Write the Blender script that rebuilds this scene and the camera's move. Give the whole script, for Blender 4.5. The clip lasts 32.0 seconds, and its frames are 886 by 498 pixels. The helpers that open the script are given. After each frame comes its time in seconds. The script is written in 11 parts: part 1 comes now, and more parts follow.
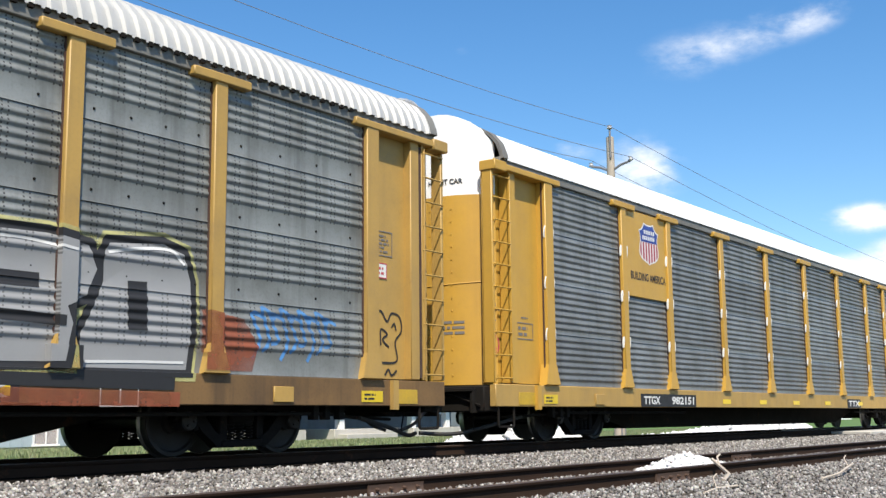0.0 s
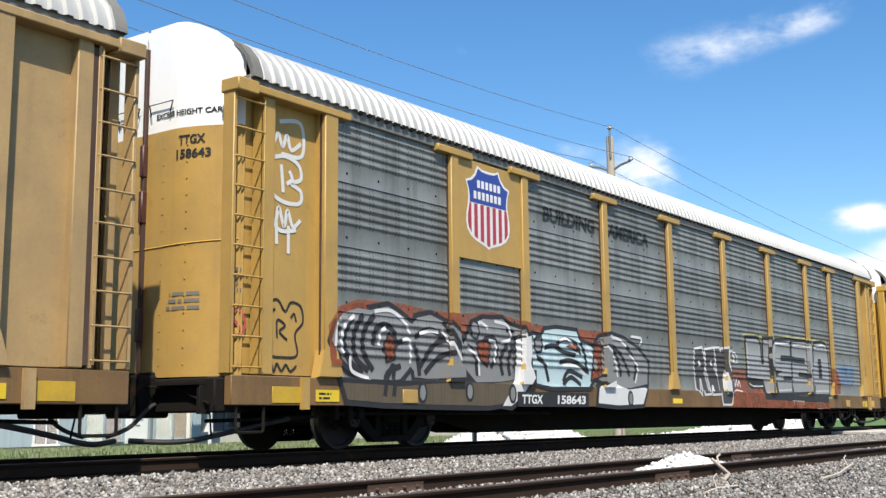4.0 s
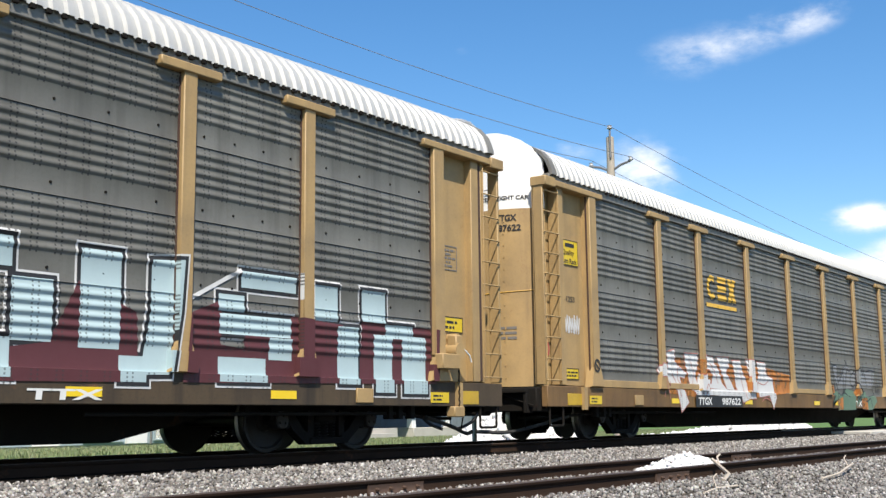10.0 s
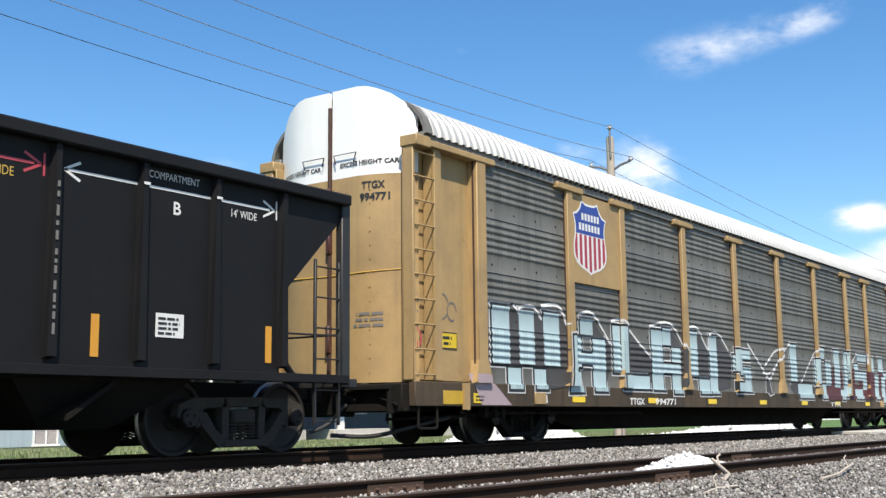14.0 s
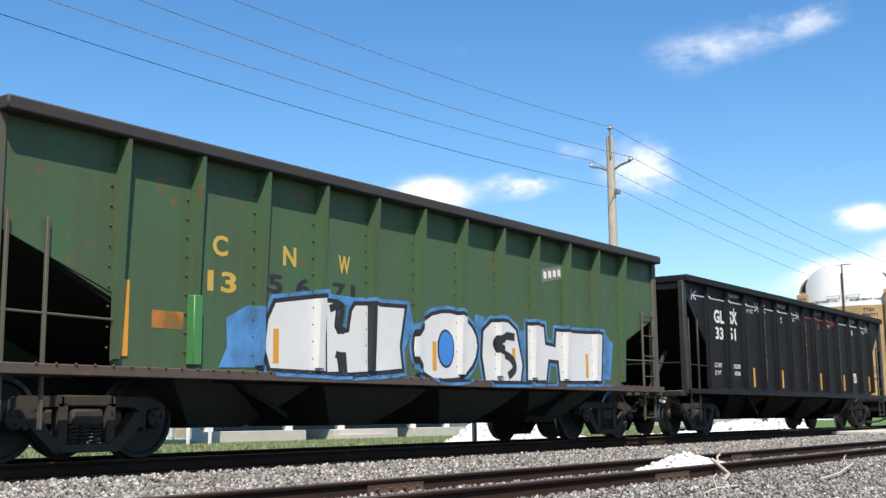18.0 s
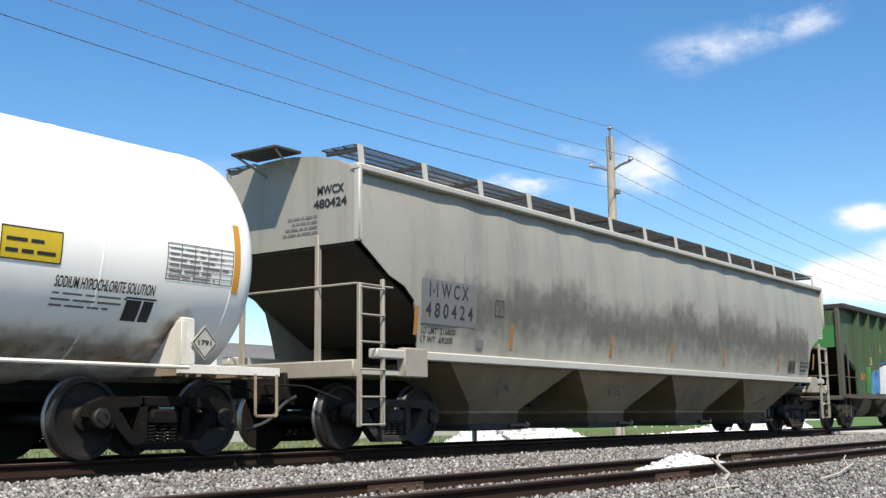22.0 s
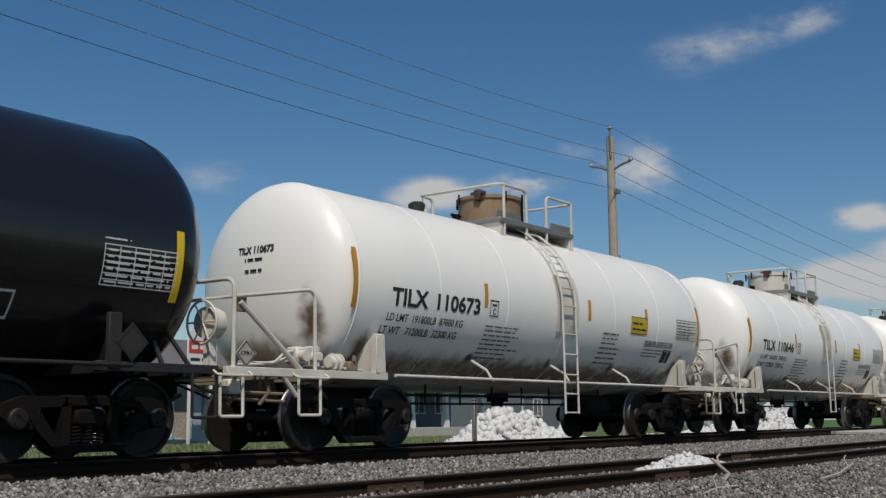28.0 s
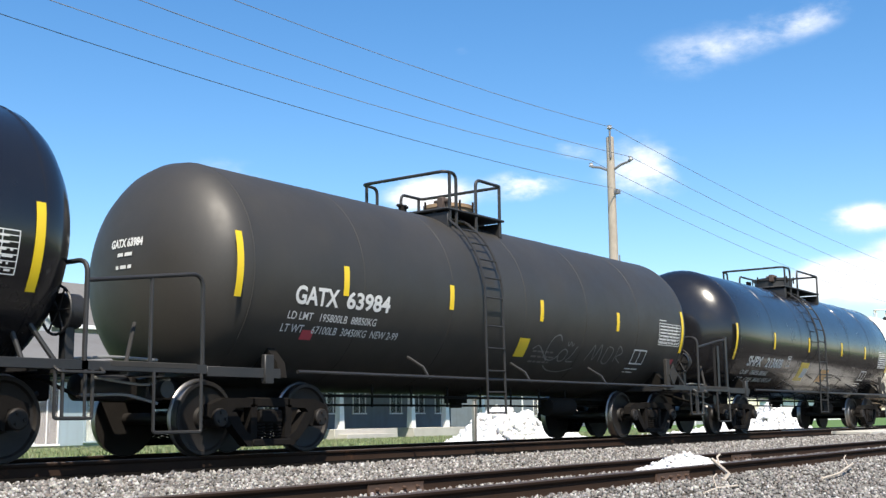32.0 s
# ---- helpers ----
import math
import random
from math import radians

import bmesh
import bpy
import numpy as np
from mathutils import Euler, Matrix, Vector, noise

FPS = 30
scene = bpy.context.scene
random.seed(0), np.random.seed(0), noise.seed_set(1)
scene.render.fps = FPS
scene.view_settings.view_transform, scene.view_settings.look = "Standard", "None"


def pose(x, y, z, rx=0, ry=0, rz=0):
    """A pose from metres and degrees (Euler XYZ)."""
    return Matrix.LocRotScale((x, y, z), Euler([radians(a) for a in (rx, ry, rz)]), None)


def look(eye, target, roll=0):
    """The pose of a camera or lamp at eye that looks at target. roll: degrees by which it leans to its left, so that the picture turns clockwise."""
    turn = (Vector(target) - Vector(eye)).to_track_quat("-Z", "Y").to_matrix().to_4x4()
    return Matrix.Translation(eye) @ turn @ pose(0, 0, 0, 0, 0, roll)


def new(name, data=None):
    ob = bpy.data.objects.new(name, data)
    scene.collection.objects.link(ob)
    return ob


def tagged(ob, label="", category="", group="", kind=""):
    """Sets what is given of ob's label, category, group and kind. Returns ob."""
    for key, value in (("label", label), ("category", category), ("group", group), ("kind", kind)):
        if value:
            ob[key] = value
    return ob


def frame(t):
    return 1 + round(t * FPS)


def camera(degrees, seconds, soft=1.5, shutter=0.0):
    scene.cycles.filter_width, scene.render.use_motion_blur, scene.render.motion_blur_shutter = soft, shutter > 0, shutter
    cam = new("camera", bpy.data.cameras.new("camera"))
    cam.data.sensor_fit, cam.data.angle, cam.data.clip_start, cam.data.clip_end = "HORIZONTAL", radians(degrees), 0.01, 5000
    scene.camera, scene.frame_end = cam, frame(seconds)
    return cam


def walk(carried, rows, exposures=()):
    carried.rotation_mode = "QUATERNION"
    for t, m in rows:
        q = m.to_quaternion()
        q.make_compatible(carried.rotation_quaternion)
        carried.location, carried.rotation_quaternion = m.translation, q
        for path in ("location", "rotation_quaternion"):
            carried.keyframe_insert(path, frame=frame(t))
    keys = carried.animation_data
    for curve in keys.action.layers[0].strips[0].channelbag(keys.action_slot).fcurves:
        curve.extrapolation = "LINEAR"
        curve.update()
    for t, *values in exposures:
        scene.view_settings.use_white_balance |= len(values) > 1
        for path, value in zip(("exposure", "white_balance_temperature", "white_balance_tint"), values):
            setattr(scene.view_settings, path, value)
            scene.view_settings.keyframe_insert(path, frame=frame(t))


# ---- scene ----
# A fixed camera beside two tracks. x runs along the rails, y across them, z up from the far track's rail top.
cam = camera(43.37, 32.0, soft=1.4)
EYE = Vector((0.0, 0.0, 0.42))
VIEW = look(EYE, EYE + Vector((0.79786, 0.58375, 0.15052)), -0.58)
walk(cam, [(0, VIEW), (32, VIEW)], exposures=[
    (0, 0.48), (21.4, 0.48), (22.2, 0.3), (23.0, -0.26), (24.0, -0.60), (26.5, -0.73), (28.0, -0.82), (29.0, -0.78), (30.0, 0.08), (31.0, 0.50), (32, 0.60)])

TRACK = 11.3   # y of the train's track centre
SUN_WAY = Vector((-0.43, -0.41, 0.80)).normalized()


def travel(t):
    """Metres that the train has gone at t seconds."""
    return ((-5.98490e-06 * t + 4.77359e-04) * t + 1.68813e-02) * t * t + 5.67638 * t


# ---------------------------------------------------------------- sky and sun
world = bpy.data.worlds.new("sky")
scene.world = world
world.use_nodes = True


def build_sky():
    nt = world.node_tree
    nt.nodes.clear()
    out = nt.nodes.new("ShaderNodeOutputWorld")
    bg = nt.nodes.new("ShaderNodeBackground")
    bg.inputs["Strength"].default_value = 0.128
    sky = nt.nodes.new("ShaderNodeTexSky")
    sky.sky_type = "NISHITA"
    sky.sun_disc = False
    sky.sun_elevation = math.asin(SUN_WAY.z)
    sky.sun_rotation = math.atan2(SUN_WAY.x, SUN_WAY.y)
    sky.altitude = 200
    sky.air_density = 1.0
    sky.dust_density = 0.6
    sky.ozone_density = 2.0
    co = nt.nodes.new("ShaderNodeTexCoord")
    noise_a = nt.nodes.new("ShaderNodeTexNoise")
    noise_a.inputs["Scale"].default_value = 11.0
    noise_a.inputs["Detail"].default_value = 9.0
    noise_a.inputs["Roughness"].default_value = 0.62
    stretch = nt.nodes.new("ShaderNodeVectorMath")
    stretch.operation = "MULTIPLY"
    stretch.inputs[1].default_value = (1.0, 1.0, 2.2)
    nt.links.new(co.outputs["Generated"], stretch.inputs[0])
    nt.links.new(stretch.outputs[0], noise_a.inputs["Vector"])

    def math_node(op, a, b=None):
        n = nt.nodes.new("ShaderNodeMath")
        n.operation = op
        for k, v in enumerate((a, b)):
            if v is None:
                continue
            if isinstance(v, (int, float)):
                n.inputs[k].default_value = v
            else:
                nt.links.new(v, n.inputs[k])
        return n.outputs[0]

    # clouds: way, half sizes (along the horizon and upwards), density
    clouds = [((0.8947, 0.3056, 0.3258), 0.080, 0.020, 0.21, 0.28), ((0.9043, 0.2703, 0.3305), 0.036, 0.015, 0.25, 0.30), ((0.8819, 0.3511, 0.3146), 0.066, 0.024, 0.17, 0.25), ((0.8709, 0.3829, 0.3081), 0.05, 0.02, 0.14),
              ((0.9534, 0.2538, 0.1631), 0.036, 0.011, 1.0), ((0.7840, 0.5881, 0.1985), 0.036, 0.014, 0.95),
              ((0.8302, 0.5185, 0.2046), 0.030, 0.012, 1.0), ((0.8800, 0.4234, 0.2154), 0.036, 0.03, 0.6),
              ((0.9600, 0.2500, 0.1120), 0.07, 0.018, 1.2), ((0.9600, 0.2300, 0.137), 0.022, 0.01, 0.6),
              ((0.845, 0.48, 0.235), 0.02, 0.012, 0.35), ((0.66, 0.72, 0.21), 0.05, 0.02, 0.35),
              ((0.775, 0.545, 0.320), 0.011, 0.007, 0.22), ((0.42, 0.88, 0.20), 0.05, 0.016, 0.8),
              ((-0.3, 0.8, 0.4), 0.3, 0.1, 0.7), ((-0.8, -0.4, 0.35), 0.3, 0.12, 0.7), ((0.3, -0.9, 0.3), 0.3, 0.1, 0.7)]
    total = None
    for way, wide, high, amount, *tilt in clouds:
        c = Vector(way).normalized()
        side = Vector((c.y, -c.x, 0)).normalized()
        up = side.cross(c)
        if up.z < 0:
            up.negate()
        if tilt:
            side, up = side * math.cos(tilt[0]) + up * math.sin(tilt[0]), up * math.cos(tilt[0]) - side * math.sin(tilt[0])
        sides = []
        for axis, size in ((side, wide), (up, high)):
            d = nt.nodes.new("ShaderNodeVectorMath")
            d.operation = "DOT_PRODUCT"
            d.inputs[1].default_value = axis / size
            sub = nt.nodes.new("ShaderNodeVectorMath")
            sub.operation = "SUBTRACT"
            sub.inputs[1].default_value = c
            nt.links.new(co.outputs["Generated"], sub.inputs[0])
            nt.links.new(sub.outputs[0], d.inputs[0])
            sides.append(math_node("POWER", math_node("ABSOLUTE", d.outputs["Value"]), 2.0))
        r = math_node("ADD", sides[0], sides[1])
        blob = math_node("MULTIPLY", math_node("POWER", 2.718, math_node("MULTIPLY", r, -1.0)), amount)
        dd = nt.nodes.new("ShaderNodeVectorMath")
        dd.operation = "DOT_PRODUCT"
        dd.inputs[1].default_value = c
        nt.links.new(co.outputs["Generated"], dd.inputs[0])
        blob = math_node("MULTIPLY", blob, math_node("GREATER_THAN", dd.outputs["Value"], 0.0))
        total = blob if total is None else math_node("ADD", total, blob)
    wisp = math_node("SUBTRACT", noise_a.outputs["Fac"], 0.5)
    dens = math_node("ADD", total, math_node("MULTIPLY", math_node("MULTIPLY", wisp, 3.2), math_node("MINIMUM", math_node("MULTIPLY", total, 1.5), 1.0)))
    ramp = nt.nodes.new("ShaderNodeMapRange")
    ramp.interpolation_type = "SMOOTHSTEP"
    ramp.inputs["From Min"].default_value = 0.12
    ramp.inputs["From Max"].default_value = 1.0
    nt.links.new(dens, ramp.inputs["Value"])
    mix = nt.nodes.new("ShaderNodeMix")
    mix.data_type = "RGBA"
    mix.inputs["B"].default_value = (6.6, 6.7, 6.9, 1)
    nt.links.new(ramp.outputs["Result"], mix.inputs["Factor"])
    hs = nt.nodes.new("ShaderNodeHueSaturation")
    hs.inputs["Saturation"].default_value = 1.3
    nt.links.new(sky.outputs["Color"], hs.inputs["Color"])
    nt.links.new(hs.outputs[0], mix.inputs["A"])
    nt.links.new(mix.outputs["Result"], bg.inputs["Color"])
    nt.links.new(bg.outputs[0], out.inputs["Surface"])


build_sky()
sun_data = bpy.data.lights.new("sun", "SUN")
sun_data.energy = 5.0
sun_data.angle = radians(0.53)
sun_data.color = (1.0, 0.915, 0.78)
sun = new("sun", sun_data)
sun.matrix_world = look(Vector((0, 0, 30)), Vector((0, 0, 30)) - SUN_WAY)


# ---------------------------------------------------------------- materials
def paint(name, base, rough=0.55, metal=0.0, dirt=(0.10, 0.08, 0.06), grime=0.35, scale=1.6, fine=26.0, bump=0.15,
          streak=0.0, rust=0.0, vary=0.0, spec=0.5, coat=0.0):
    """A weathered surface: base colour, broad stains and fine grain, vertical streaks, rust spots."""
    m = bpy.data.materials.new(name)
    m.use_nodes = True
    nt = m.node_tree
    b = nt.nodes["Principled BSDF"]
    b.inputs["Roughness"].default_value = rough
    b.inputs["Metallic"].default_value = metal
    b.inputs["Specular IOR Level"].default_value = spec
    b.inputs["Coat Weight"].default_value = coat
    co = nt.nodes.new("ShaderNodeTexCoord")

    def tex(sc, detail, stretch=None, rough_n=0.6):
        n = nt.nodes.new("ShaderNodeTexNoise")
        n.inputs["Scale"].default_value = sc
        n.inputs["Detail"].default_value = detail
        n.inputs["Roughness"].default_value = rough_n
        if stretch:
            v = nt.nodes.new("ShaderNodeVectorMath")
            v.operation = "MULTIPLY"
            v.inputs[1].default_value = stretch
            nt.links.new(co.outputs["Object"], v.inputs[0])
            nt.links.new(v.outputs[0], n.inputs["Vector"])
        else:
            nt.links.new(co.outputs["Object"], n.inputs["Vector"])
        return n.outputs["Fac"]

    def ramped(value, lo, hi, top):
        r = nt.nodes.new("ShaderNodeMapRange")
        r.inputs["From Min"].default_value = lo
        r.inputs["From Max"].default_value = hi
        r.inputs["To Max"].default_value = top
        nt.links.new(value, r.inputs["Value"])
        return r.outputs["Result"]

    def mixed(fac, a, c):
        x = nt.nodes.new("ShaderNodeMix")
        x.data_type = "RGBA"
        for sock, v in (("Factor", fac), ("A", a), ("B", c)):
            if isinstance(v, tuple):
                x.inputs[sock].default_value = (*v, 1)
            elif isinstance(v, float):
                x.inputs[sock].default_value = v
            else:
                nt.links.new(v, x.inputs[sock])
        return x.outputs["Result"]

    col = base
    if vary:
        info = nt.nodes.new("ShaderNodeObjectInfo")
        col = mixed(info.outputs["Random"], tuple(c * (1 - vary) for c in base), tuple(min(1.0, c * (1 + vary)) for c in base))
    grain = tex(fine, 6.0)
    col = mixed(ramped(tex(scale, 8.0), 0.42, 0.78, grime), col, dirt)
    col = mixed(ramped(grain, 0.5, 0.85, grime * 0.6), col, dirt)
    if streak:
        col = mixed(ramped(tex(1.0, 5.0, (3.2, 3.2, 0.16)), 0.5, 0.75, streak), col, tuple(c * 0.7 for c in dirt))
    if rust:
        col = mixed(ramped(tex(3.1, 9.0, None, 0.72), 0.60, 0.68, rust), col, (0.17, 0.07, 0.03))
    nt.links.new(col, b.inputs["Base Color"]) if not isinstance(col, tuple) else None
    rr = nt.nodes.new("ShaderNodeMapRange")
    rr.inputs["To Min"].default_value = max(0.05, rough - 0.12)
    rr.inputs["To Max"].default_value = min(1.0, rough + 0.18)
    nt.links.new(tex(scale * 2.3, 6.0), rr.inputs["Value"])
    nt.links.new(rr.outputs["Result"], b.inputs["Roughness"])
    if bump:
        bp = nt.nodes.new("ShaderNodeBump")
        bp.inputs["Strength"].default_value = bump
        bp.inputs["Distance"].default_value = 0.006
        nt.links.new(grain, bp.inputs["Height"])
        nt.links.new(bp.outputs["Normal"], b.inputs["Normal"])
    return m


M = {}
M["yellow"] = paint("yellow_paint", (0.42, 0.262, 0.068), 0.5, grime=0.3, streak=0.18, rust=0.25)
M["yellow_worn"] = paint("faded_yellow_paint", (0.385, 0.258, 0.112), 0.6, grime=0.4, streak=0.35, rust=0.3)
M["yellow_new"] = paint("fresh_yellow_paint", (0.49, 0.285, 0.045), 0.42, grime=0.18, streak=0.12, rust=0.1)
M["white_roof"] = paint("white_roof_paint", (0.78, 0.79, 0.80), 0.5, grime=0.12, dirt=(0.4, 0.4, 0.38))
M["white_end"] = paint("white_end_paint", (0.82, 0.82, 0.81), 0.45, grime=0.1, dirt=(0.4, 0.38, 0.33), streak=0.12)
# Underframe, truck and wheel colours sit near black, standing in for underside shade.
M["dark"] = paint("shade_dark_underframe", (0.011, 0.010, 0.009), 0.85, grime=0.4, dirt=(0.024, 0.019, 0.015), rust=0.15, spec=0.12)
M["truck"] = paint("dusty_shade_dark_steel", (0.008, 0.007, 0.0065), 0.85, grime=0.5, dirt=(0.017, 0.0135, 0.011), rust=0.15, spec=0.12)
M["truck_dusty"] = paint("grey_dusted_cast_steel", (0.036, 0.032, 0.028), 0.8, grime=0.5, dirt=(0.085, 0.072, 0.058), rust=0.15, spec=0.2)
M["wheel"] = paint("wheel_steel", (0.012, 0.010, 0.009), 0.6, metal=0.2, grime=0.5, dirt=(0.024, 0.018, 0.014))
M["tread"] = paint("polished_tread", (0.26, 0.25, 0.24), 0.38, metal=1.0, grime=0.15)
M["sill_tan"] = paint("worn_tan_sill_paint", (0.185, 0.105, 0.038), 0.7, grime=0.8, dirt=(0.045, 0.030, 0.019), rust=0.45, streak=0.6, scale=0.9)
M["sill_dark"] = paint("grimy_sill_paint", (0.070, 0.048, 0.026), 0.75, grime=0.9, dirt=(0.020, 0.016, 0.012), rust=0.4, streak=0.85, scale=0.8)
M["rusty_fit"] = paint("rusted_pale_fittings", (0.27, 0.21, 0.15), 0.7, grime=0.7, dirt=(0.07, 0.045, 0.03), rust=0.7)
M["steel"] = paint("grey_steel", (0.25, 0.25, 0.24), 0.5, metal=0.4, grime=0.3)
M["black_rubber"] = paint("black_rubber", (0.02, 0.02, 0.021), 0.6, grime=0.3, dirt=(0.08, 0.07, 0.06))
M["white_tank"] = paint("white_tank_paint", (0.93, 0.915, 0.87), 0.33, grime=0.03, dirt=(0.45, 0.39, 0.30), streak=0.03, scale=0.8, bump=0.04, coat=0.1)
M["white_fit"] = paint("white_fittings_paint", (0.72, 0.69, 0.62), 0.5, grime=0.45, dirt=(0.26, 0.20, 0.14), rust=0.3)
M["black_tank"] = paint("black_tank_paint", (0.010, 0.010, 0.012), 0.2, grime=0.2, dirt=(0.028, 0.025, 0.022), streak=0.1, scale=0.8, bump=0.03, coat=0.25)
M["dull_tank"] = paint("dull_black_tank_paint", (0.031, 0.029, 0.026), 0.5, grime=0.4, dirt=(0.060, 0.052, 0.042), streak=0.3, scale=0.8, bump=0.05)
M["dusty_fit"] = paint("dusty_dark_fittings", (0.03, 0.029, 0.028), 0.75, grime=0.5, dirt=(0.065, 0.058, 0.05), spec=0.2)
M["black_fit"] = paint("black_fittings_paint", (0.018, 0.018, 0.019), 0.5, grime=0.4, dirt=(0.05, 0.044, 0.037))
M["black_hopper"] = paint("black_hopper_paint", (0.0065, 0.0065, 0.0075), 0.6, grime=0.35, dirt=(0.018, 0.016, 0.015), streak=0.3, scale=1.1, spec=0.25)
M["green"] = paint("faded_green_paint", (0.046, 0.100, 0.046), 0.6, grime=0.45, dirt=(0.070, 0.062, 0.034), streak=0.45, rust=0.85, scale=1.2)
M["green_new"] = paint("repainted_green", (0.045, 0.20, 0.06), 0.5, grime=0.2, rust=0.15)
M["gray_hopper"] = paint("pale_grey_hopper_paint", (0.325, 0.313, 0.27), 0.5, grime=0.6, dirt=(0.195, 0.186, 0.16), streak=0.42, rust=0.05, scale=0.35)
M["sooty_cap"] = paint("sooty_top_chord", (0.028, 0.025, 0.024), 0.7, grime=0.5, dirt=(0.05, 0.04, 0.033), rust=0.2)
M["grimy_end"] = paint("grimy_end_frame", (0.075, 0.075, 0.055), 0.75, grime=0.5, dirt=(0.06, 0.045, 0.035), rust=0.4)
M["rusty_cap"] = paint("rusty_top_chord", (0.065, 0.045, 0.038), 0.8, grime=0.5, rust=0.7)
# ---------------------------------------------------------------- mesh building
class Geo:
    """Vertices and faces of one part, in the part's own space."""

    def __init__(self):
        self.v, self.f = [], []

    def add(self, verts, faces):
        n = len(self.v)
        self.v += [tuple(p) for p in verts]
        self.f += [tuple(n + i for i in f) for f in faces]
        return self

    def box(self, x0, x1, y0, y1, z0, z1, b=0.0):
        if b <= 0:
            return self.add([(x, y, z) for x in (x0, x1) for y in (y0, y1) for z in (z0, z1)],
                            [(0, 1, 3, 2), (4, 6, 7, 5), (0, 4, 5, 1), (2, 3, 7, 6), (0, 2, 6, 4), (1, 5, 7, 3)])
        b = min(b, (x1 - x0) / 3, (y1 - y0) / 3, (z1 - z0) / 3)
        xs, ys, zs = (x0, x1), (y0, y1), (z0, z1)
        verts, idx = [], {}
        for i in (0, 1):
            for j in (0, 1):
                for k in (0, 1):
                    sx, sy, sz = (b if i == 0 else -b), (b if j == 0 else -b), (b if k == 0 else -b)
                    for a, p in enumerate(((xs[i], ys[j] + sy, zs[k] + sz), (xs[i] + sx, ys[j], zs[k] + sz), (xs[i] + sx, ys[j] + sy, zs[k]))):
                        idx[i, j, k, a] = len(verts)
                        verts.append(p)
        F = []
        for i in (0, 1):
            q = [idx[i, 0, 0, 0], idx[i, 0, 1, 0], idx[i, 1, 1, 0], idx[i, 1, 0, 0]]
            F.append(q if i == 0 else q[::-1])
            q = [idx[0, i, 0, 1], idx[1, i, 0, 1], idx[1, i, 1, 1], idx[0, i, 1, 1]]
            F.append(q if i == 0 else q[::-1])
            q = [idx[0, 0, i, 2], idx[0, 1, i, 2], idx[1, 1, i, 2], idx[1, 0, i, 2]]
            F.append(q if i == 0 else q[::-1])
        for i in (0, 1):
            for j in (0, 1):
                F.append([idx[i, j, 0, 0], idx[i, j, 1, 0], idx[i, j, 1, 1], idx[i, j, 0, 1]][::1 if i == j else -1][::-1])
                F.append([idx[i, 0, j, 0], idx[i, 1, j, 0], idx[i, 1, j, 2], idx[i, 0, j, 2]][::1 if i == j else -1])
                F.append([idx[0, i, j, 1], idx[1, i, j, 1], idx[1, i, j, 2], idx[0, i, j, 2]][::1 if i == j else -1][::-1])
        for i in (0, 1):
            for j in (0, 1):
                for k in (0, 1):
                    F.append([idx[i, j, k, a] for a in range(3)][::1 if (i + j + k) % 2 else -1])
        return self.add(verts, F)

    def cyl(self, p0, p1, r, n=12, r1=None, caps=True):
        p0, p1 = Vector(p0), Vector(p1)
        r1 = r if r1 is None else r1
        d = (p1 - p0).normalized()
        a = d.orthogonal().normalized()
        c = d.cross(a)
        V = []
        for p, q in ((p0, r), (p1, r1)):
            V += [p + q * (math.cos(2 * math.pi * k / n) * a + math.sin(2 * math.pi * k / n) * c) for k in range(n)]
        F = [(k, (k + 1) % n, n + (k + 1) % n, n + k) for k in range(n)]
        if caps:
            F += [tuple(range(n))[::-1], tuple(range(n, 2 * n))]
        return self.add(V, F)

    def tube(self, pts, r, n=8):
        """A round bar bent along pts."""
        pts = [Vector(p) for p in pts]
        V, F = [], []
        a = None
        for i, p in enumerate(pts):
            d = ((pts[min(i + 1, len(pts) - 1)] - p).normalized() + (p - pts[max(i - 1, 0)]).normalized()).normalized()
            a = d.orthogonal().normalized() if a is None else (a - d * a.dot(d)).normalized()
            c = d.cross(a)
            V += [p + r * (math.cos(2 * math.pi * k / n) * a + math.sin(2 * math.pi * k / n) * c) for k in range(n)]
        for i in range(len(pts) - 1):
            F += [(i * n + k, i * n + (k + 1) % n, (i + 1) * n + (k + 1) % n, (i + 1) * n + k) for k in range(n)]
        F += [tuple(range(n))[::-1], tuple(range((len(pts) - 1) * n, len(pts) * n))]
        return self.add(V, F)

    def prism(self, poly, axis, a, b):
        """A polygon in the plane across the axis, drawn out from a to b. For x: (y, z), y: (x, z), z: (x, y)."""
        n = len(poly)

        def at(u, w, t):
            return {"x": (t, u, w), "y": (u, t, w), "z": (u, w, t)}[axis]
        V = [at(u, w, a) for u, w in poly] + [at(u, w, b) for u, w in poly]
        F = [tuple(range(n)), tuple(range(n, 2 * n))[::-1]] + [(k, n + k, n + (k + 1) % n, (k + 1) % n) for k in range(n)]
        return self.add(V, F)

    def turned(self, prof, axis="x", n=32, centre=(0, 0, 0), caps=True):
        """A profile of (along, radius) turned about an axis."""
        V, F = [], []
        for s, r in prof:
            for k in range(n):
                u, w = r * math.cos(2 * math.pi * k / n), r * math.sin(2 * math.pi * k / n)
                p = {"x": (s, u, w), "y": (u, s, w), "z": (u, w, s)}[axis]
                V.append((p[0] + centre[0], p[1] + centre[1], p[2] + centre[2]))
        for i in range(len(prof) - 1):
            F += [(i * n + k, i * n + (k + 1) % n, (i + 1) * n + (k + 1) % n, (i + 1) * n + k) for k in range(n)]
        if caps:
            F += [tuple(range(n)), tuple(range((len(prof) - 1) * n, len(prof) * n))[::-1]]
        return self.add(V, F)

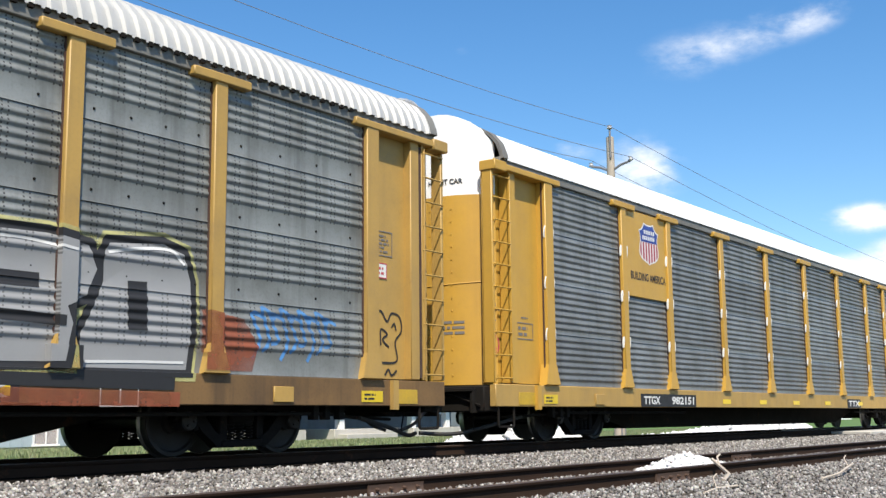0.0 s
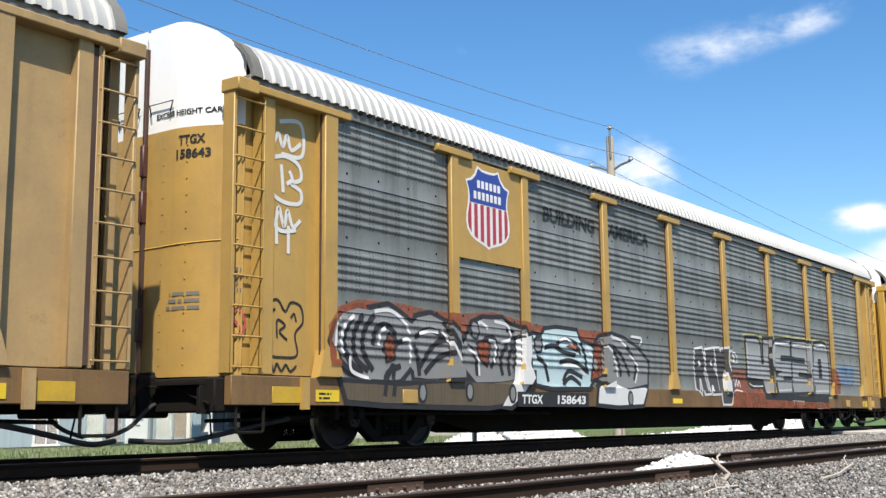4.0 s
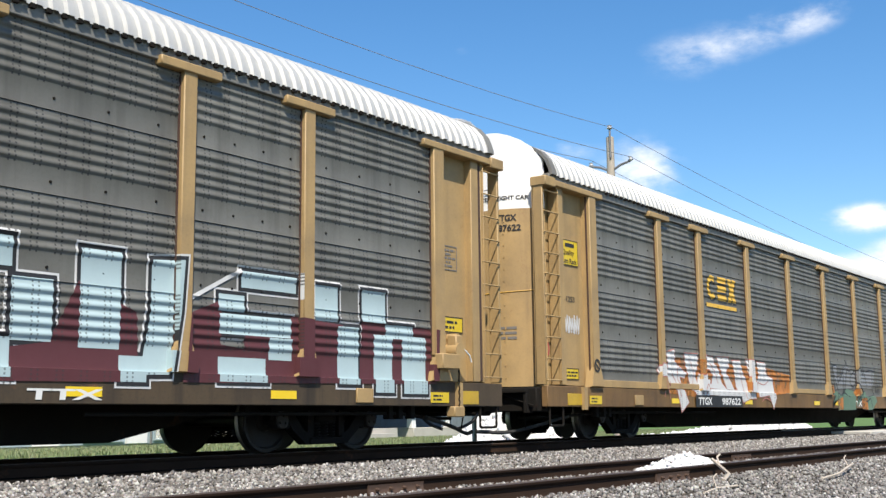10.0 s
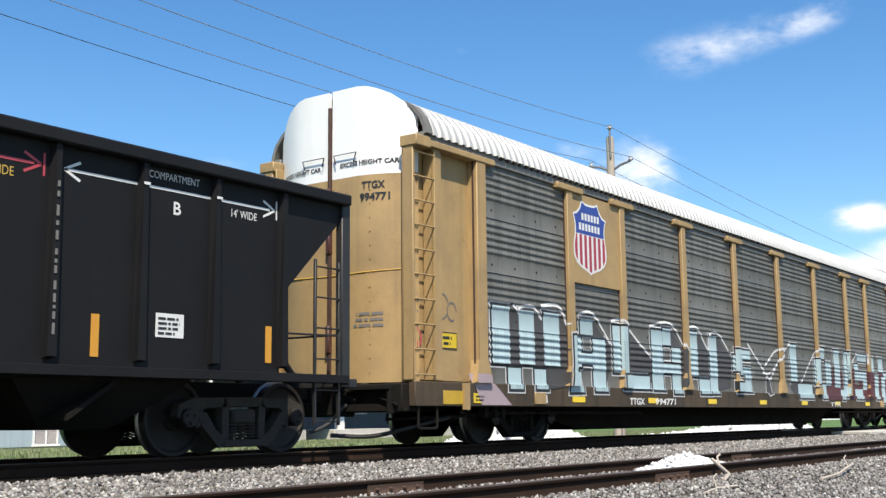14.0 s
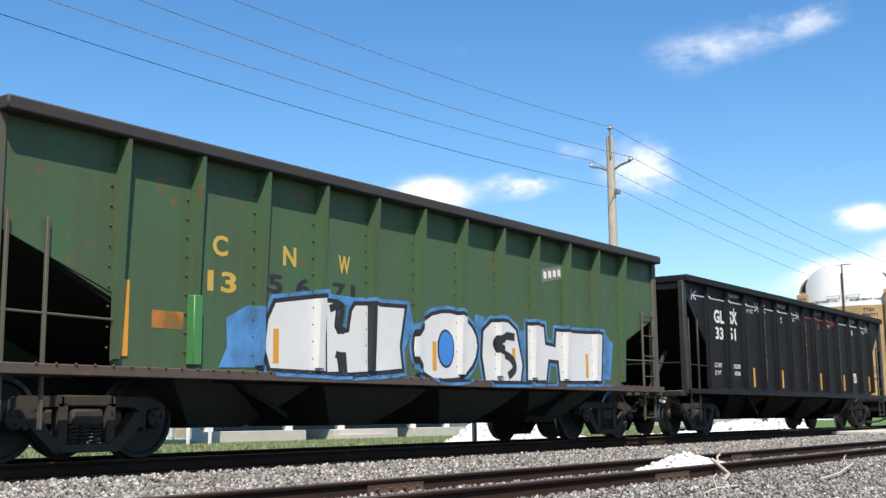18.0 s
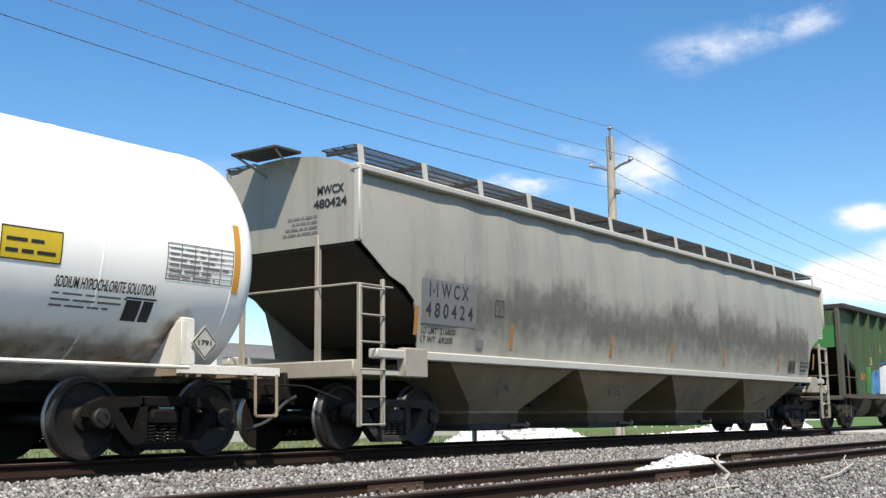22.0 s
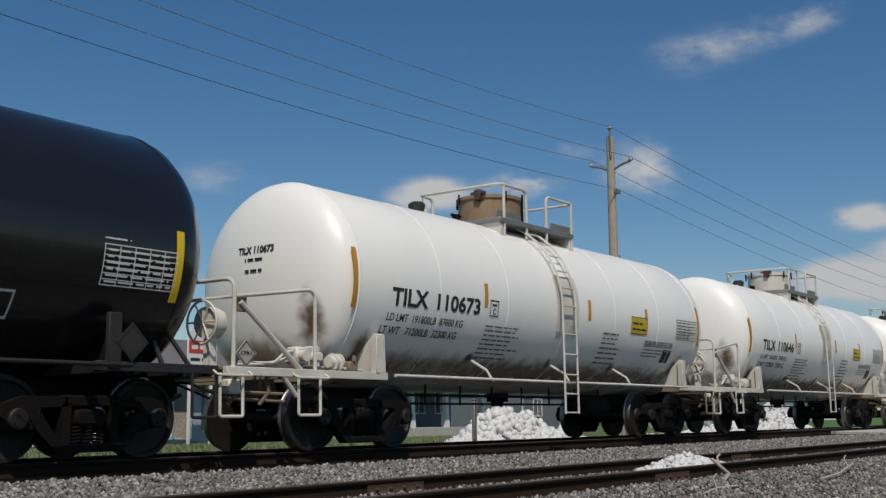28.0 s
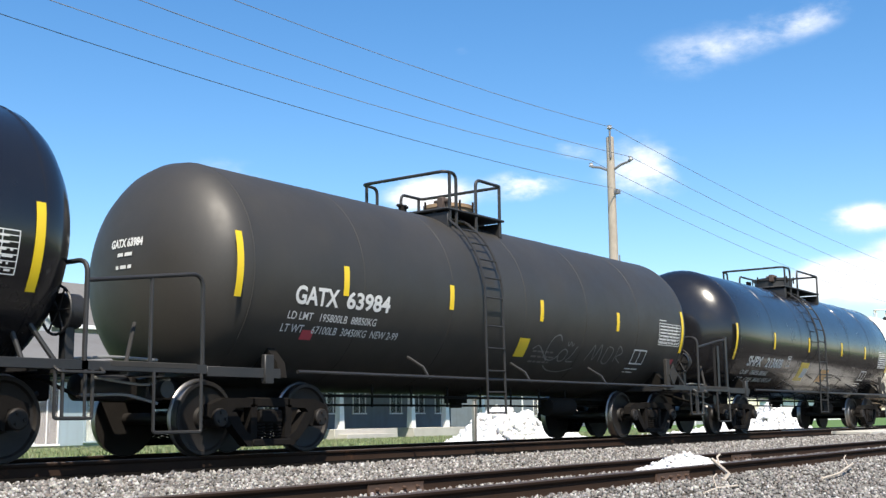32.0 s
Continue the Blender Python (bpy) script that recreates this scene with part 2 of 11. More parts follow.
    def moved(self, x=0, y=0, z=0, rz=0.0):
        c, s = math.cos(radians(rz)), math.sin(radians(rz))
        self.v = [(c * p[0] - s * p[1] + x, s * p[0] + c * p[1] + y, p[2] + z) for p in self.v]
        return self

    def mesh(self, name, mats, angle=38.0, index=None):
        me = bpy.data.meshes.new(name)
        me.from_pydata(self.v, [], self.f)
        for m in mats if isinstance(mats, (list, tuple)) else [mats]:
            me.materials.append(m)
        if index is not None:
            me.polygons.foreach_set("material_index", index)
        bm = bmesh.new()
        bm.from_mesh(me)
        bmesh.ops.recalc_face_normals(bm, faces=bm.faces)
        bm.to_mesh(me)
        bm.free()
        me.polygons.foreach_set("use_smooth", [True] * len(me.polygons))
        me.set_sharp_from_angle(angle=radians(angle))
        me.update()
        return me


def part(name, geo, mat, parent=None, label="", at=None):
    """One mesh object under a thing or a part."""
    me = geo.mesh(name, mat) if isinstance(geo, Geo) else geo
    ob = new(name, me)
    if parent is not None:
        ob.parent = parent
    if at is not None:
        ob.matrix_basis = at
    if label:
        tagged(ob, label)
    return ob


def thing(name, label, category, group="", at=None, kind=""):
    ob = new(name)
    ob.empty_display_size = 0.3
    if at is not None:
        ob.matrix_basis = at
    return tagged(ob, label, category, group, kind)


def bend(pts, r=0.12, n=5):
    """Rounds the corners of a line of points."""
    pts = [Vector(p) for p in pts]
    out = [pts[0]]
    for a, b, c in zip(pts, pts[1:], pts[2:]):
        u, w = (a - b), (c - b)
        q = min(r, u.length / 2.1, w.length / 2.1)
        p, s = b + u.normalized() * q, b + w.normalized() * q
        for k in range(n + 1):
            t = k / n
            out.append(p * (1 - t) ** 2 + b * 2 * t * (1 - t) + s * t * t)
    out.append(pts[-1])
    return out


# ---------------------------------------------------------------- lettering
LETTERS = {}


def glyphs(text, bold=0.0, cut=0.0):
    """Flat triangles of a text of height 1, cut into strips where asked: vertices (u, v) and faces. Built-in font."""
    key = (text, bold, cut)
    if key in LETTERS:
        return LETTERS[key]
    cu = bpy.data.curves.new("lettering", "FONT")
    cu.body = text
    cu.size = 1.0
    cu.offset = bold
    cu.resolution_u = 3
    ob = bpy.data.objects.new("lettering", cu)
    me = bpy.data.meshes.new_from_object(ob)
    bm = bmesh.new()
    bm.from_mesh(me)
    bpy.data.objects.remove(ob)
    bpy.data.meshes.remove(me)
    bpy.data.curves.remove(cu)
    if bm.verts:
        ys = [p.co.y for p in bm.verts]
        xs = [p.co.x for p in bm.verts]
        lo, hi, x0, x1 = min(ys), max(ys), min(xs), max(xs)
        for p in bm.verts:
            p.co = ((p.co.x - x0) / (x1 - x0), (p.co.y - lo) / (hi - lo), 0)
    verts, faces = [p.co.xy for p in bm.verts], [[p.index for p in f.verts] for f in bm.faces]
    bm.free()
    LETTERS[key] = (verts, faces, (x1 - x0) / (hi - lo))
    return LETTERS[key]


def draw(geo, where, flat, u, v, w, h, slant=0.0, cuts=()):
    """Lays flat shapes (verts in 0..1, faces) on a surface: where(u, v) gives the place. cuts: v levels at which faces are split."""
    verts, faces = flat[0], flat[1]
    bm = bmesh.new()
    vs = [bm.verts.new((u + p[0] * w + slant * p[1] * h, v + p[1] * h, 0)) for p in verts]
    for f in faces:
        try:
            bm.faces.new([vs[i] for i in f])
        except ValueError:
            pass
    for c in cuts:
        if v - 0.001 < c < v + h + 0.001:
            bmesh.ops.bisect_plane(bm, geom=bm.verts[:] + bm.edges[:] + bm.faces[:], plane_co=(0, c, 0), plane_no=(0, 1, 0), dist=1e-5)
    bm.verts.index_update()
    geo.add([where(p.co.x, p.co.y) for p in bm.verts], [[q.index for q in f.verts] for f in bm.faces])
    bm.free()


RECT = ([(0, 0), (1, 0), (1, 1), (0, 1)], [(0, 1, 2, 3)])


def write(geo, where, text, u, v, h, w=None, bold=0.02, slant=0.0, cuts=()):
    """Writes a line of text with its lower left corner at (u, v)."""
    flat = glyphs(text, bold)
    draw(geo, where, flat, u, v, w if w else h * flat[2] * 0.9, h, slant, cuts)


def bars(geo, where, u, v, w, h, rows, seed=1, cuts=(), ragged=True):
    """Lines of writing too small to read: dashes word by word, from the top down."""
    rnd = random.Random(seed)
    for r in range(rows):
        y = v + h * (1 - (r + 0.8) / rows)
        x, end = u, u + w * (rnd.uniform(0.6, 1.0) if ragged else 1.0)
        while x < end:
            word = min(end - x, rnd.uniform(0.6, 2.4) * h / rows)
            draw(geo, where, RECT, x, y, word, h / rows * 0.5, 0, cuts)
            x += word + 0.35 * h / rows


def frame_box(geo, where, u, v, w, h, t=0.02, cuts=()):
    for a, b, c, d in ((u, v, w, t), (u, v + h - t, w, t), (u, v + t, t, h - 2 * t), (u + w - t, v + t, t, h - 2 * t)):
        draw(geo, where, RECT, a, b, c, d, 0, cuts)
# ---------------------------------------------------------------- ground and tracks
NEAR_RAILS = (5.47, 6.97)
NEAR_TOP = -0.15
STREET = 25.0


def ground_height(y):
    """The lie of the land across the tracks."""
    pts = ((-60, -0.42), (4.4, -0.36), (4.9, -0.30), (7.5, -0.30), (7.9, -0.32), (8.6, -0.25), (9.2, -0.165), (9.6, -0.135), (10.0, -0.14), (12.7, -0.15), (13.6, -0.40), (15, -0.55), (60, -0.55), (4000, -0.55))
    return float(np.interp(y, [p[0] for p in pts], [p[1] for p in pts]))


def gravel_material(name, a, b, c, scale):
    m = bpy.data.materials.new(name)
    m.use_nodes = True
    nt = m.node_tree
    bsdf = nt.nodes["Principled BSDF"]
    bsdf.inputs["Roughness"].default_value = 0.95
    bsdf.inputs["Specular IOR Level"].default_value = 0.04
    co = nt.nodes.new("ShaderNodeTexCoord")
    vo = nt.nodes.new("ShaderNodeTexVoronoi")
    vo.inputs["Scale"].default_value = scale
    nt.links.new(co.outputs["Object"], vo.inputs["Vector"])
    ramp = nt.nodes.new("ShaderNodeValToRGB")
    ramp.color_ramp.elements[0].color = (*a, 1)
    ramp.color_ramp.elements[1].color = (*c, 1)
    mid = ramp.color_ramp.elements.new(0.5)
    mid.color = (*b, 1)
    bw = nt.nodes.new("ShaderNodeRGBToBW")
    nt.links.new(vo.outputs["Color"], bw.inputs[0])
    nt.links.new(bw.outputs[0], ramp.inputs[0])
    no = nt.nodes.new("ShaderNodeTexNoise")
    no.inputs["Scale"].default_value = 0.7
    no.inputs["Detail"].default_value = 6
    nt.links.new(co.outputs["Object"], no.inputs["Vector"])
    mr = nt.nodes.new("ShaderNodeMapRange")
    mr.inputs["From Min"].default_value, mr.inputs["From Max"].default_value, mr.inputs["To Max"].default_value = 0.45, 0.75, 0.5
    nt.links.new(no.outputs["Fac"], mr.inputs["Value"])
    mx = nt.nodes.new("ShaderNodeMix")
    mx.data_type = "RGBA"
    mx.inputs["B"].default_value = (*(x * 0.55 for x in b), 1)
    nt.links.new(mr.outputs["Result"], mx.inputs["Factor"])
    nt.links.new(ramp.outputs["Color"], mx.inputs["A"])
    nt.links.new(mx.outputs["Result"], bsdf.inputs["Base Color"])
    bp = nt.nodes.new("ShaderNodeBump")
    bp.inputs["Strength"].default_value = 0.9
    bp.inputs["Distance"].default_value = 0.03
    nt.links.new(vo.outputs["Distance"], bp.inputs["Height"])
    nt.links.new(bp.outputs["Normal"], bsdf.inputs["Normal"])
    return m


def island_material(name, shades, rough=0.85, fine=60.0):
    """Loose pieces, each of its own shade."""
    m = bpy.data.materials.new(name)
    m.use_nodes = True
    nt = m.node_tree
    bsdf = nt.nodes["Principled BSDF"]
    bsdf.inputs["Roughness"].default_value = rough
    ge = nt.nodes.new("ShaderNodeNewGeometry")
    ramp = nt.nodes.new("ShaderNodeValToRGB")
    els = ramp.color_ramp.elements
    while len(els) < len(shades):
        els.new(0.5)
    for k, s in enumerate(shades):
        els[k].position = k / (len(shades) - 1)
        els[k].color = (*s, 1)
    nt.links.new(ge.outputs["Random Per Island"], ramp.inputs[0])
    no = nt.nodes.new("ShaderNodeTexNoise")
    no.inputs["Scale"].default_value = fine
    no.inputs["Detail"].default_value = 5
    co = nt.nodes.new("ShaderNodeTexCoord")
    nt.links.new(co.outputs["Object"], no.inputs["Vector"])
    mx = nt.nodes.new("ShaderNodeMix")
    mx.data_type, mx.blend_type = "RGBA", "MULTIPLY"
    mx.inputs["Factor"].default_value = 0.5
    nt.links.new(ramp.outputs["Color"], mx.inputs["A"])
    nt.links.new(no.outputs["Color"], mx.inputs["B"])
    br = nt.nodes.new("ShaderNodeBrightContrast")
    br.inputs["Bright"].default_value = 0.06
    nt.links.new(mx.outputs["Result"], br.inputs["Color"])
    nt.links.new(br.outputs[0], bsdf.inputs["Base Color"])
    return m


M["ballast"] = gravel_material("ballast", (0.024, 0.021, 0.018), (0.066, 0.058, 0.049), (0.15, 0.136, 0.118), 22.0)
# Oil-stained bed, blackened further to carry the shade under the train.
M["oily_shade"] = gravel_material("shade_dark_oily_ballast", (0.004, 0.0036, 0.0033), (0.008, 0.007, 0.0065), (0.017, 0.015, 0.013), 22.0)
M["grass"] = paint("mown_grass", (0.075, 0.15, 0.025), 0.9, grime=0.5, dirt=(0.13, 0.15, 0.05), scale=0.6, fine=9.0, bump=0.9)
M["asphalt"] = paint("pale_asphalt", (0.24, 0.23, 0.21), 0.9, grime=0.4, dirt=(0.15, 0.14, 0.12), fine=40, bump=0.3)
M["concrete"] = paint("concrete", (0.48, 0.46, 0.42), 0.85, grime=0.4, dirt=(0.25, 0.23, 0.2), fine=30, bump=0.3)
M["joint"] = paint("rusted_joint_bar", (0.085, 0.050, 0.034), 0.75, metal=0.1, grime=0.4, dirt=(0.03, 0.02, 0.015), bump=0.3)
M["rail"] = paint("rusty_rail", (0.034, 0.021, 0.015), 0.8, metal=0.1, grime=0.5, dirt=(0.018, 0.013, 0.010), rust=0.25, bump=0.3, spec=0.06)
M["rail_head"] = paint("worn_rail_head", (0.13, 0.095, 0.075), 0.45, metal=0.6, grime=0.4, dirt=(0.07, 0.045, 0.03))
# Main-track timber, darkened with the bed to paint in underside shade.
M["tie_dark"] = paint("shade_dark_oily_timber", (0.014, 0.012, 0.010), 0.85, grime=0.5, dirt=(0.026, 0.022, 0.018), scale=4, fine=30, bump=0.6, spec=0.05)
M["tie"] = paint("creosoted_timber", (0.10, 0.078, 0.058), 0.9, grime=0.5, dirt=(0.17, 0.14, 0.11), scale=4, fine=30, bump=0.6)


def ground_sheet():
    xs = [-1500, -300, -60] + [-30 + 3 * k for k in range(61)] + [250, 600, 1500, 4000]
    ys = [-1500, -200, -60, -20, -5, 0, 3, 4.4, 4.9, 5.4, 6.2, 7, 7.5, 7.9, 8.3, 8.6, 9.1, 9.4, 9.6, 9.95, 10.5, 11.3, 12, 12.7, 13.1, 13.6, 14.3, 15, 20, 30, 60, 150, 500, 1500, 4000]
    g = Geo()
    V = [(x, y, ground_height(y)) for x in xs for y in ys]
    n = len(ys)
    F = [(i * n + j, (i + 1) * n + j, (i + 1) * n + j + 1, i * n + j + 1) for i in range(len(xs) - 1) for j in range(n - 1)]
    g.add(V, F)
    idx = []
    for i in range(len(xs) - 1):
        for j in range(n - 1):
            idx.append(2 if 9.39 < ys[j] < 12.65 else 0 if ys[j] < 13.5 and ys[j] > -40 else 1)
    ob = new("ground", g.mesh("ground", [M["ballast"], M["grass"], M["oily_shade"]], index=idx))
    tagged(ob, "grey crushed-stone ballast giving way to mown grass", "ground", kind="structure")


ground_sheet()


def rail_profile(h):
    """Cross-section of a flat-bottomed rail, foot down, top at 0."""
    half = [(0.070, -h), (0.070, -h + 0.012), (0.018, -h + 0.028), (0.009, -h + 0.045), (0.009, -0.052), (0.032, -0.036), (0.036, -0.028), (0.036, -0.008), (0.028, 0.0)]
    return half + [(-u, w) for u, w in reversed(half)]


def rail_line(name, y, top, h, x0, x1, label, joint=None):
    prof = rail_profile(h)
    ob = thing(name, label, "rail", "rails")
    pieces = [x0, x1] if joint is None else [x0, joint, x1] if isinstance(joint, float) else [x0, *joint, x1]
    for k, (a, b) in enumerate(zip(pieces, pieces[1:])):
        g = Geo().prism([(y + u, top + w) for u, w in prof], "x", a + (0.004 if k else 0), b - 0.004)
        me = g.mesh("rail_length", [M["rail"], M["rail_head"]])
        for p in me.polygons:
            if p.normal.z > 0.7 and p.center.z > top - 0.012:
                p.material_index = 1
        part("rail_length", me, None, ob)
    return ob


def joint_bar(rail, x, y, top, length=0.75):
    g = Geo().prism([(y - 0.040, top - 0.048), (y - 0.012, top - 0.050), (y - 0.012, top - 0.135), (y - 0.052, top - 0.140), (y - 0.034, top - 0.115), (y - 0.034, top - 0.075)], "x", x - length / 2, x + length / 2)
    bar = part("joint_bar", g, M["joint"], rail, "rusty bolted joint bar")
    for k in range(4):
        bx = x - length / 2 + 0.11 + k * (length - 0.22) / 3
        b = Geo().cyl((bx, y - 0.028, top - 0.094), (bx, y - 0.060, top - 0.094), 0.019, 6).cyl((bx, y - 0.058, top - 0.094), (bx, y - 0.078, top - 0.094), 0.011, 8)
        part("bolt", b, M["joint"], bar)


near_a = rail_line("rail", NEAR_RAILS[0], NEAR_TOP, 0.16, -40, 400, "rust-brown near rail of the siding, bolted at a joint", 11.75)
near_b = rail_line("rail", NEAR_RAILS[1], NEAR_TOP, 0.16, -40, 400, "rust-brown far rail of the siding, bolted at two joints", [8.68, 17.6])
joint_bar(near_b, 8.68, NEAR_RAILS[1], NEAR_TOP, 0.85)
joint_bar(near_a, 11.75, NEAR_RAILS[0], NEAR_TOP, 0.85)
joint_bar(near_b, 17.6, NEAR_RAILS[1], NEAR_TOP, 0.8)
rail_line("rail", TRACK - 0.753, 0.0, 0.18, -300, 500, "dark rail of the main track under the train", [-12.0, 12.0, 36.0, 60.0])
rail_line("rail", TRACK + 0.753, 0.0, 0.18, -300, 500, "dark rail of the main track under the train", [-12.0, 12.0, 36.0, 60.0])


def ties(y0, y1, top, x0, x1, step, label, mat):
    rnd = random.Random(5)
    g0 = Geo().box(-0.115, 0.115, y0, y1, -0.17, 0.0, 0.015)
    me = g0.mesh("tie", mat)
    bed = thing("track_ties", label, "railway ties", kind="structure")
    x = x0
    while x < x1:
        part("tie", me, None, bed, at=pose(x + rnd.uniform(-0.03, 0.03), rnd.uniform(-0.04, 0.04), top + rnd.uniform(-0.012, 0.004), 0, 0, rnd.uniform(-0.8, 0.8)))
        x += step
    return bed


ties(4.9, 7.55, NEAR_TOP - 0.163, 2.0, 60.0, 0.52, "weathered timber ties of the siding, half buried in ballast", M["tie"])
ties(TRACK - 1.3, TRACK + 1.3, -0.183, -6.0, 80.0, 0.52, "creosoted timber ties of the main track, darkened for the shade under the train", M["tie_dark"])
# ---------------------------------------------------------------- loose stone
def scatter_stones(name, label, spots, mat, size, seed, category="gravel"):
    """Many angular stones as one mesh. spots: function(n, rng) giving arrays of x, y, z."""
    rng = np.random.default_rng(seed)
    x, y, z = spots(rng)
    n = len(x)
    base = np.array([(1, 0, 0), (-1, 0, 0), (0, 1, 0), (0, -1, 0), (0, 0, 1), (0, 0, -1), (0.6, 0.6, 0.55), (-0.6, 0.55, -0.6), (0.55, -0.65, -0.5), (-0.55, -0.6, 0.6)], float)
    tris = np.array([(0, 6, 4), (0, 2, 6), (2, 4, 6), (0, 4, 3), (4, 9, 3), (4, 1, 9), (1, 3, 9), (4, 2, 1), (2, 7, 1), (2, 5, 7), (5, 1, 7), (0, 5, 2), (0, 8, 5), (0, 3, 8), (3, 5, 8), (3, 1, 5)])
    s = size * rng.uniform(0.55, 1.35, (n, 1, 1)) * rng.uniform(0.65, 1.25, (n, 1, 3))
    v = base[None] * rng.uniform(0.72, 1.2, (n, len(base), 1)) * s
    a, b = rng.uniform(0, 6.28, (2, n))
    ca, sa, cb, sb = np.cos(a), np.sin(a), np.cos(b), np.sin(b)
    rz = np.zeros((n, 3, 3))
    rz[:, 0, 0], rz[:, 0, 1], rz[:, 1, 0], rz[:, 1, 1], rz[:, 2, 2] = ca, -sa, sa, ca, 1
    rx = np.zeros((n, 3, 3))
    rx[:, 0, 0], rx[:, 1, 1], rx[:, 1, 2], rx[:, 2, 1], rx[:, 2, 2] = 1, cb, -sb, sb, cb
    v = np.einsum("nij,nkj->nki", rz @ rx, v) + np.stack([x, y, z], -1)[:, None, :]
    f = (tris[None] + (np.arange(n) * len(base))[:, None, None]).reshape(-1, 3)
    me = bpy.data.meshes.new(name)
    v = v.reshape(-1, 3)
    me.vertices.add(len(v))
    me.vertices.foreach_set("co", v.ravel())
    me.loops.add(f.size)
    me.loops.foreach_set("vertex_index", f.ravel())
    me.polygons.add(len(f))
    me.polygons.foreach_set("loop_start", np.arange(0, f.size, 3))
    me.polygons.foreach_set("loop_total", np.full(len(f), 3))
    me.update(calc_edges=True)
    me.validate()
    me.materials.append(mat)
    return tagged(new(name, me), label, category, kind="stuff")


M["stone"] = island_material("crushed_stone", [(0.165, 0.153, 0.137), (0.065, 0.057, 0.05), (0.376, 0.357, 0.329), (0.031, 0.026, 0.023), (0.139, 0.104, 0.082), (0.545, 0.526, 0.493), (0.109, 0.084, 0.065), (0.244, 0.228, 0.204), (0.057, 0.05, 0.044)])
M["stone_white"] = island_material("white_limestone", [(0.86, 0.86, 0.85), (0.80, 0.80, 0.80), (0.90, 0.90, 0.90), (0.74, 0.74, 0.73)])


def bed_spots(y0, y1, x0, x1, n, far_bias):
    def spots(rng):
        x = x0 + (x1 - x0) * rng.uniform(0, 1, n) ** far_bias
        y = rng.uniform(y0, y1, n)
        h = np.array([ground_height(q) for q in np.linspace(y0, y1, 60)])
        z = np.interp(y, np.linspace(y0, y1, 60), h) + rng.uniform(-0.012, 0.022, n)
        return x, y, z
    return spots


scatter_stones("ballast_stones", "loose angular grey ballast stones between the tracks", bed_spots(7.05, 9.46, 3.0, 48.0, 64000, 1.6), M["stone"], 0.0235, 3)
scatter_stones("ballast_stones", "loose pale ballast stones beside the siding", bed_spots(1.8, 5.40, 3.5, 34.0, 44000, 1.7), M["stone"], 0.021, 4)
scatter_stones("ballast_stones", "small stones lying between the siding rails", bed_spots(5.55, 6.90, 3.0, 40.0, 14000, 1.6), M["stone"], 0.020, 5)


def heap_spots(cx, cy, lx, ly, top, base, n, ridge=None):
    def spots(rng):
        a = rng.uniform(0, 2 * math.pi, n)
        q = np.sqrt(rng.uniform(0, 1, n))
        x, y = lx * q * np.cos(a), ly * q * np.sin(a)
        h = (top - base) * np.maximum(0, 1 - q ** 1.2)
        if ridge:
            h = h * (0.45 + 0.75 * np.exp(-((x - ridge) / (0.35 * lx)) ** 2) + 0.18 * np.sin(x * 3.1 + 1.0))
        return cx + x, cy + y, base + h * rng.uniform(0.55, 1.0, n)
    return spots


scatter_stones("stone_heap", "small heap of white stones between the siding rails", heap_spots(13.9, 6.25, 1.15, 0.42, -0.06, -0.28, 900), M["stone_white"], 0.040, 7, "stones")
scatter_stones("limestone_pile", "pile of bright white limestone rocks behind the track", heap_spots(33.3, 21.0, 4.1, 1.7, 0.98, -0.55, 1900, -1.7), M["stone_white"], 0.16, 8, "stones")
scatter_stones("limestone_pile", "low row of white limestone rocks on the grass", heap_spots(52.0, 21.5, 8.5, 1.4, 0.05, -0.55, 1500, 2.0), M["stone_white"], 0.15, 9, "stones")
scatter_stones("limestone_pile", "pointed pile of white limestone rocks on the grass", heap_spots(74.0, 27.0, 5.0, 2.0, 1.25, -0.55, 1400, 0.0), M["stone_white"], 0.18, 10, "stones")


# ---------------------------------------------------------------- sticks by the siding
M["dead_wood"] = paint("bleached_dead_wood", (0.46, 0.40, 0.33), 0.85, grime=0.4, dirt=(0.25, 0.2, 0.15), fine=40, bump=0.5)


def stick(name, label, pts, r):
    ob = thing(name, label, "stick")
    part("main_stem", Geo().tube(pts, r, 6), M["dead_wood"], ob)
    p = Vector(pts[len(pts) // 2])
    part("side_twig", Geo().tube([p, p + Vector((0.16, 0.10, 0.10)), p + Vector((0.30, 0.12, 0.13))], r * 0.55, 5), M["dead_wood"], ob)


stick("fallen_branch", "bleached forked branch leaning on the near rail", [(12.0, 4.95, -0.29), (12.4, 5.05, -0.24), (12.75, 5.30, -0.17), (13.0, 5.50, -0.10)], 0.022)
stick("fallen_branch", "thin dry branch on the gravel", [(13.2, 4.25, -0.31), (14.0, 4.30, -0.29), (15.0, 4.48, -0.25), (15.6, 4.6, -0.24)], 0.016)
stick("fallen_branch", "thin dry branch on the gravel", [(10.4, 4.5, -0.32), (11.0, 4.62, -0.31), (11.5, 4.6, -0.31)], 0.012)


# ---------------------------------------------------------------- crossing, street, pavement
def slab(name, label, category, x0, x1, y0, y1, z0, z1, mat):
    ob = new(name, Geo().box(x0, x1, y0, y1, z0, z1, 0.02).mesh(name, mat))
    return tagged(ob, label, category, kind="structure")


